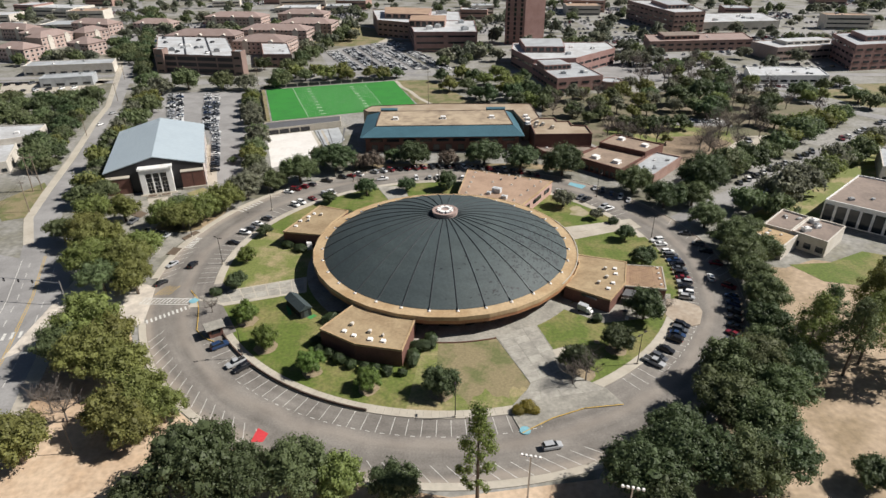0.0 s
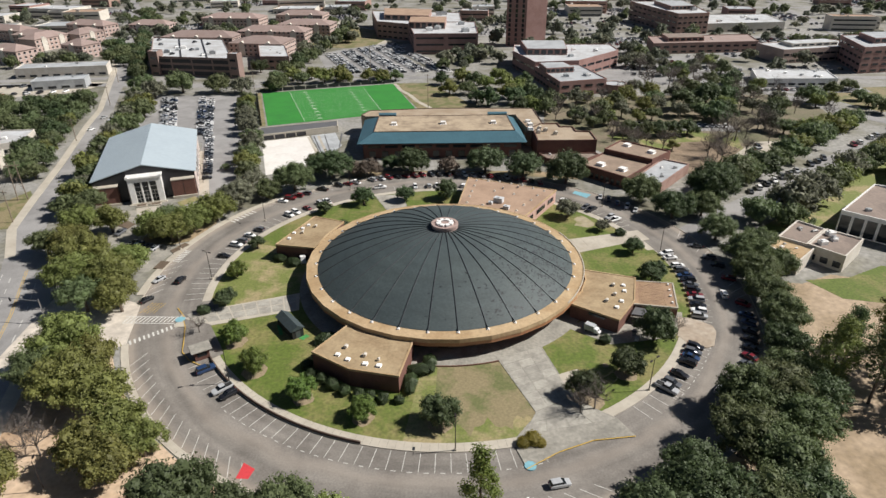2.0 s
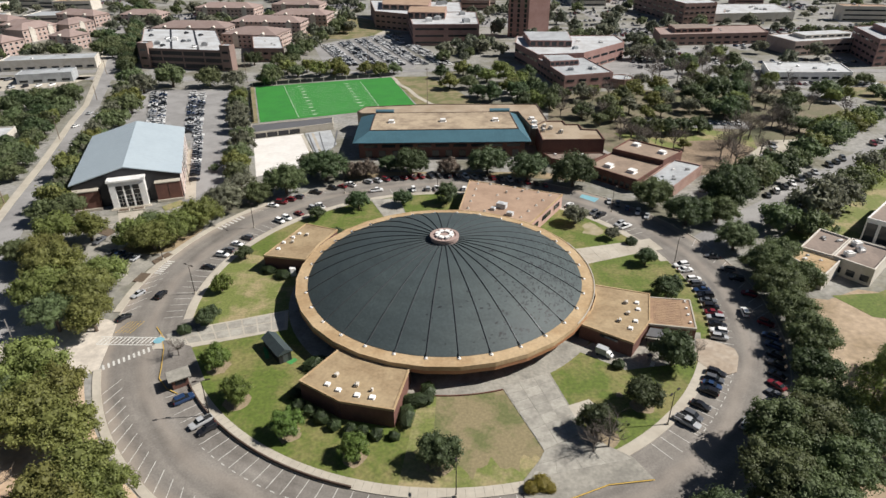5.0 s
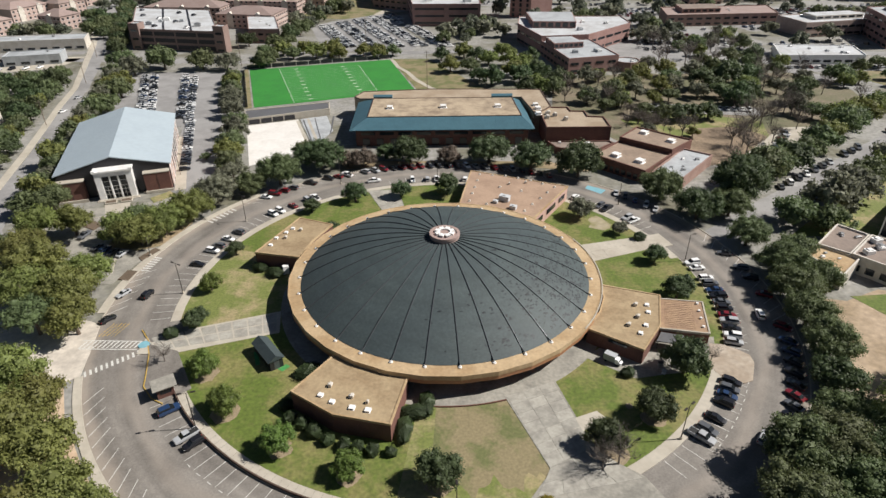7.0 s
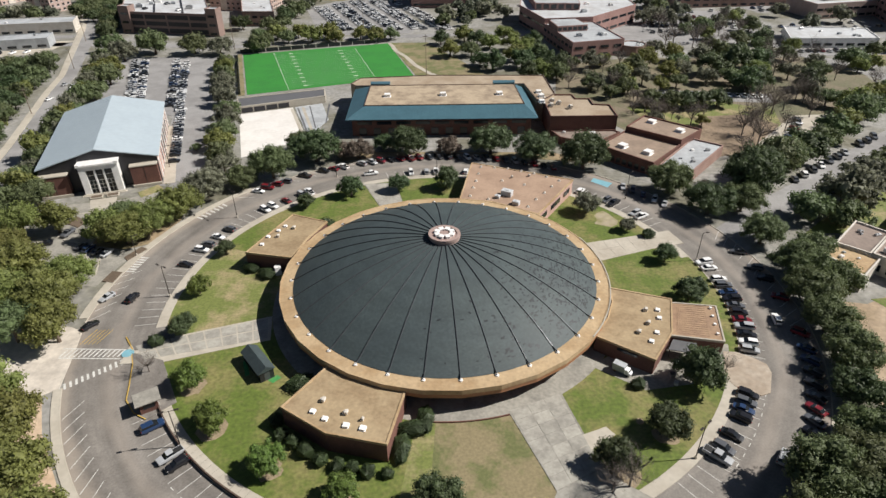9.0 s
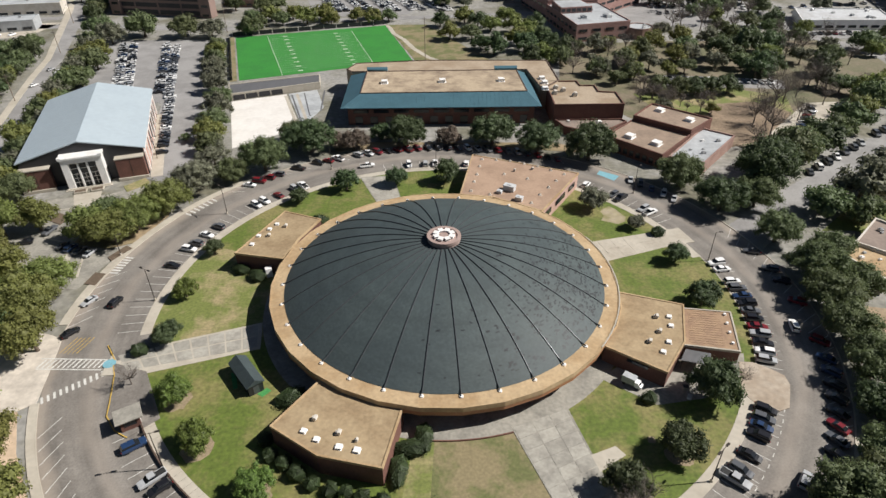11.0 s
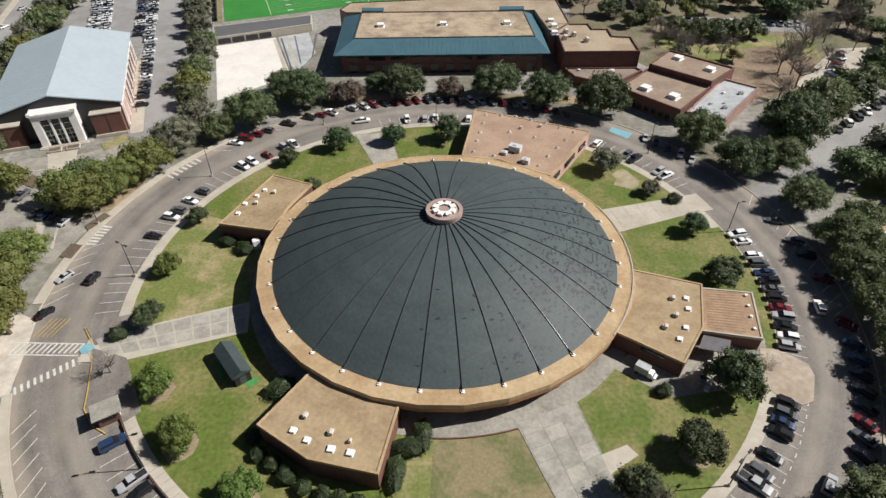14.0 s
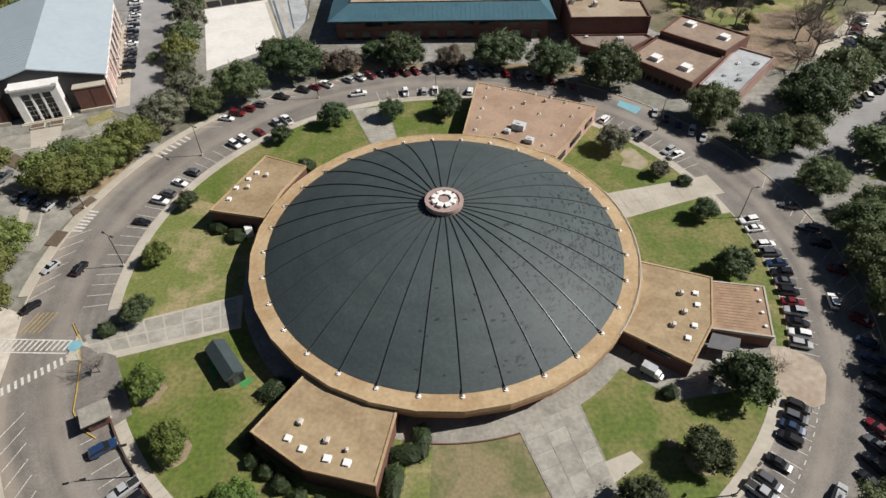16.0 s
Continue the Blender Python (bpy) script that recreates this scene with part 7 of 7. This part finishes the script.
def slabs(parent, corners, cols, rows, z, gap, material):
    """A grid of single slabs over a quadrilateral, with open joints."""
    a, b, c, d = [Vector(p) for p in corners]
    for i in range(cols):
        for j in range(rows):
            q = [a.lerp(b, u).lerp(d.lerp(c, u), v) for u, v in ((i / cols, j / rows), ((i + 1) / cols, j / rows), ((i + 1) / cols, (j + 1) / rows), (i / cols, (j + 1) / rows))]
            m = sum(q, Vector((0, 0))) / 4
            part("slab", prism([tuple(m + (p - m) * (1 - gap)) for p in q], z, z + 0.03), material, parent)


PLAZA_SLABS = empty("plaza_slabs", label="square grey concrete slabs with open joints", category="paving", kind="structure")
slabs(PLAZA_SLABS, [(12.2, -38.6), (22.6, -34.4), (27.0, -52.0), (18.3, -56.6)], 3, 7, 0.176, 0.035, SLAB)
slabs(PLAZA_SLABS, [(18.3, -56.8), (27.0, -52.2), (34.4, -59.0), (15.0, -63.2)], 4, 2, 0.176, 0.03, SLAB)
WALK_SLABS = empty("walk_slabs", label="grey concrete slabs between pale bands", category="paving", kind="structure")
slabs(WALK_SLABS, [(-41.2, -9.4), (-68.6, -18.8), (-64.6, -23.4), (-39.6, -16.8)], 8, 2, 0.166, 0.1, SLAB)
NORTH_SLABS = empty("north_slabs", label="grey concrete slabs of the north walk", category="paving", kind="structure")
slabs(NORTH_SLABS, [(-16.6, 38.6), (-11.4, 40.0), (-15.8, 61.6), (-25.6, 60.2)], 3, 6, 0.166, 0.03, SLAB)
EAST_SLABS = empty("east_slabs", label="pale concrete slabs of the east walk", category="paving", kind="structure")
slabs(EAST_SLABS, [(39.8, 13.4), (59.6, 20.8), (58.6, 27.0), (37.2, 21.6)], 6, 2, 0.166, 0.02, PALE)
for i in range(60):
    a = 203 + i * 1.45
    stripe(polar(65.1, a), polar(67.2, a), 0.06, JOINT, 0.156, JOINTS, "joint")


# ---------------------------------------------------------------- lamps, kiosk, shed and small things
def lamp(x, y, h, turn, arms=1):
    o = empty("street_lamp", pose(x, y, 0, 0, 0, turn), "dark bronze pole lamp", "street lamp", "street lamps")
    part("base", tube(bmesh.new(), (0, 0, 0), (0, 0, 0.7), 0.28, 0.25, 10), PALE, o)
    part("pole", tube(bmesh.new(), (0, 0, 0.7), (0, 0, h), 0.11, 0.07, 8), POLE, o)
    for s in range(arms):
        q = 1 if s == 0 else -1
        part("arm", tube(bmesh.new(), (0, 0, h - 0.1), (q * 1.0, 0, h), 0.04, 0.04, 6), POLE, o)
        part("lamp_head", boxes((min(q * 0.8, q * 1.7), -0.2, h - 0.06, max(q * 0.8, q * 1.7), 0.2, h + 0.12), bevel=0.04), POLE, o)
    return o


for x, y, h, t, n in ((1.3, -67.0, 8.0, 90, 1), (44.0, -50.2, 8.6, 40, 2), (-67.6, -0.4, 9.0, 150, 2), (-83.6, 18.4, 6.2, 20, 1), (-62, 39, 9, 140, 2), (-36, 66.8, 9, 100, 1), (57.5, 49.0, 9, 40, 1), (67.0, 13.5, 8.5, 10, 1), (-2, 66.6, 9, 90, 1), (-101.0, 30.8, 6.2, 20, 1), (-73.3, -75.6, 7.4, 110, 1), (-48.6, -46.4, 9.2, 15, 2), (-96, 76, 8, 0, 1)):
    lamp(x, y, h, t, n)

# light mast with a ring of heads, close to the camera's way
for (x, y, h) in ((27.8, -97.2, 13.6), (13.6, -87.6, 10.4)):
    m = empty("light_mast", pose(x, y, 0), "tall mast with a bar of floodlights", "light mast")
    part("pole", tube(bmesh.new(), (0, 0, 0), (0, 0, h), 0.2, 0.12, 10), STEELGREY, m)
    part("cross_bar", tube(bmesh.new(), (-1.6, 0.4, h), (1.6, -0.4, h), 0.06, 0.06, 6), STEELGREY, m)
    for i in range(5):
        f = -1.5 + i * 0.75
        part("floodlight", boxes((f - 0.22, -0.25 * f - 0.2, h - 0.1, f + 0.22, -0.25 * f + 0.25, h + 0.3), bevel=0.05), WHITE, m)

k = empty("kiosk", pose(-58.0, -36.9, 0.19, 0, 0, 31) @ Matrix.Diagonal((0.88, 0.88, 1, 1)), "small brick guard kiosk with a flat pale roof", "kiosk")
part("wall", boxes((-1.9, -1.5, 0, 1.9, 1.5, 2.5)), BRICK, k)
part("roof", boxes((-2.7, -2.2, 2.5, 2.7, 2.2, 2.8), bevel=0.06), CONCRETE, k, "flat pale brown roof")
for y in (-1.52, 1.52):
    part("window", boxes((-1.2, y - 0.04, 1.0, 1.2, y + 0.04, 2.2)), GLASS, k)
part("door", boxes((1.86, -0.5, 0, 1.95, 0.5, 2.1)), WHITE, k)

s = empty("shed", pose(-39.2, -26.3, 0.1, 0, 0, -52), "black gabled garden shed on the lawn", "shed")
part("wall", boxes((-4.2, -1.5, 0, 4.2, 1.5, 2.6)), BLACK, s)
bm = bmesh.new()
vs = [bm.verts.new(p) for p in ((-4.5, -1.9, 2.45), (4.5, -1.9, 2.45), (4.5, 1.9, 2.45), (-4.5, 1.9, 2.45), (-4.5, 0, 3.7), (4.5, 0, 3.7))]
for f in ((0, 1, 5, 4), (2, 3, 4, 5), (1, 2, 5), (3, 0, 4), (3, 2, 1, 0)):
    bm.faces.new([vs[i] for i in f])
part("roof", bm, SLATE, s, "dark shingled gable roof")
part("door", boxes((4.18, -0.6, 0.05, 4.26, 0.6, 2.1)), RIB, s)

t = empty("box_truck", pose(36.4, -28.4, 0.13, 0, 0, -38) @ Matrix.Scale(0.72, 4), "small white box truck at the service dock", "truck")
part("cargo_box", boxes((-2.6, -1.1, 0.8, 1.0, 1.1, 3.0), bevel=0.05), GREYROOF, t)
part("cab", hull([(1.05, 1.0, 0.5, 2.2), (1.9, 1.0, 0.5, 2.2), (2.5, 0.95, 0.5, 1.4), (3.0, 0.8, 0.55, 1.2)], PAINT["white"], "cab"), None, t)
part("windscreen", hull([(1.95, 0.86, 1.35, 2.1), (2.45, 0.85, 1.35, 1.5)], CARGLASS, "windscreen"), None, t)
for x in (-1.8, 2.0):
    for y in (-0.95, 0.95):
        part("wheel", CAR_MESH["wheel"], None, t).location = (x, y, 0.36)

# low dark wall between the angled stalls and the pavement
lw = empty("low_wall", label="low dark brown wall along the stalls", category="wall")
for i in range(16):
    a = 213.5 + i * 2.6
    part("wall_panel", band(67.1, 67.36, a, a + 2.57, 0.1, 0.72), DARKBROWN, lw)

for x, y, h, lean in ((-150, 40, 12, 0.3), (-176, 132, 11, 0), (-192, 200, 11, 0), (-140, 0, 12, 0), (-215, 260, 11, 0), (-7.4, 183, 20, 0), (-48, 275, 20, 0), (-118, 236, 18, 0)):
    p = empty("utility_pole", pose(x, y, 0), "weathered wooden utility pole", "utility pole")
    part("pole", tube(bmesh.new(), (0, 0, 0), (lean, 0, h), 0.18, 0.11, 8), WOODPOLE, p)
    part("cross_arm", boxes((lean - 1.2, -0.08, h - 1.0, lean + 1.2, 0.08, h - 0.8)), WOODPOLE, p)
tick = mesh_of("stall_tick", boxes((72.45, -0.45, 0.0, 72.6, 0.45, 0.012)), LINE)
for a in [229.7 + 2.46 * i for i in range(23)] + [314.6 + 2.35 * i for i in range(8)]:
    part("stall_tick", tick, None, MARKS).matrix_basis = pose(0, 0, 0, 0, 0, a)

MULCH = mat("tan_mulch", (0.30, 0.235, 0.15), spread=0.25, scale=2.5, second=(0.2, 0.16, 0.1), second_scale=0.5)
for x, y, r in ((-44.0, -42.3, 3.0), (-51.5, -31.3, 2.6), (-31.2, -51.8, 2.4), (-17.5, -57.8, 2.4), (-1.6, -59.8, 2.6), (40.6, -44.8, 2.4), (30.0, -53.0, 3.4), (36.6, -41.6, 0.8)):
    g = random.Random(int(x * 10))
    pts = [(r * g.uniform(0.85, 1.15) * math.cos(q * math.pi / 8), r * g.uniform(0.85, 1.15) * math.sin(q * math.pi / 8)) for q in range(16)]
    o = tagged(part("mulch_bed", prism(pts, 0.0, 0.12), MULCH), "tan mulch ring in the lawn below a tree", "mulch bed", kind="structure")
    o.location = (x, y, 0)
aw = empty("awning", label="dark flat awning over the service yard", category="awning")
part("canopy", prism([(49.0, -21.2), (53.7, -22.6), (52.2, -25.8), (47.0, -24.4)], 2.5, 2.7), DARKROOF, aw)
for x, y in ((52.0, -25.4), (47.4, -24.2)):
    part("post", tube(bmesh.new(), (x, y, 0), (x, y, 2.5), 0.06, 0.06, 6), POLE, aw)
bn = empty("bin", pose(46.4, -30.0, 0.13), "grey wheeled refuse bin in the yard", "bin")
part("body", boxes((-0.5, -0.4, 0.1, 0.5, 0.4, 1.1), bevel=0.05), STEELGREY, bn)
part("lid", boxes((-0.55, -0.45, 1.1, 0.55, 0.45, 1.2), bevel=0.03), BLACK, bn)

for x, y, t in ((50.6, -27.1, 20), (51.7, -28.4, -15), (49.4, -25.8, 40), (50.4, -29.1, 5), (46.6, -32.0, 60)):
    cb = empty("crate", pose(x, y, 0.13, 0, 0, t), "white plastic crate on the dusty dock yard", "crate", "crates in the dock yard")
    part("body", boxes((-0.5, -0.4, 0, 0.5, 0.4, 0.55), bevel=0.03), WHITE, cb)
    part("lid", boxes((-0.54, -0.44, 0.55, 0.54, 0.44, 0.62), bevel=0.02), GREYROOF, cb)

hp = empty("h_frame_pole", pose(-158.5, 60, 0, 0, 0, 20), "braced wooden power pole with crossed struts", "utility pole")
for x in (-1.6, 1.6):
    part("pole", tube(bmesh.new(), (x, 0, 0), (x * 0.75, 0, 15), 0.2, 0.13, 8), WOODPOLE, hp)
part("brace", tube(bmesh.new(), (-1.5, 0, 4), (1.3, 0, 11), 0.08, 0.08, 6), WOODPOLE, hp)
part("brace", tube(bmesh.new(), (1.5, 0, 4), (-1.3, 0, 11), 0.08, 0.08, 6), WOODPOLE, hp)
part("cross_arm", boxes((-2.6, -0.1, 13.4, 2.6, 0.1, 13.65)), WOODPOLE, hp)

wu = empty("air_unit", pose(-42.9, 8.6, 0.1, 0, 0, 25), "white air handling unit among the hedges", "air unit")
part("body", boxes((-0.8, -0.6, 0, 0.8, 0.6, 2.5), bevel=0.06), WHITE, wu)
part("duct", boxes((-0.3, 0.6, 1.4, 0.3, 2.6, 1.9), bevel=0.05), WHITE, wu)

NET = mat("green_netting", (0.05, 0.26, 0.07), spread=0.25, scale=3.0, second=(0.08, 0.2, 0.05), second_scale=0.8)
for i, pts in enumerate(([(-43.2, -24.2), (-41.6, -28.6), (-40.8, -28.2), (-42.4, -23.8)], [(-36.6, -29.8), (-35.0, -28.2), (-34.0, -29.0), (-35.4, -30.6)])):
    structure(f"netting_{i + 1}", prism(pts, 0.05, 0.13), NET, "bright green netting laid on the lawn", "netting")

# cables along the street
wl = empty("power_line", label="thin dark power cables strung between street poles", category="power line")
for dx in (-1.1, 0.0, 1.1):
    span = [(-140, 0, 11.2), (-150, 40, 11.2), (-158.5, 60, 13.5), (-176, 132, 10.2), (-192, 200, 10.2), (-215, 260, 10.2)]
    for a, b in zip(span, span[1:]):
        a, b = Vector(a) + Vector((dx, 0, 0)), Vector(b) + Vector((dx, 0, 0))
        bm, prev = bmesh.new(), a
        for i in range(1, 9):
            f = i / 8
            q = a.lerp(b, f) - Vector((0, 0, 4 * f * (1 - f) * 0.014 * (b - a).length))
            tube(bm, prev, q, 0.035, 0.035, 4)
            prev = q
        part("cable", bm, POLE, wl)
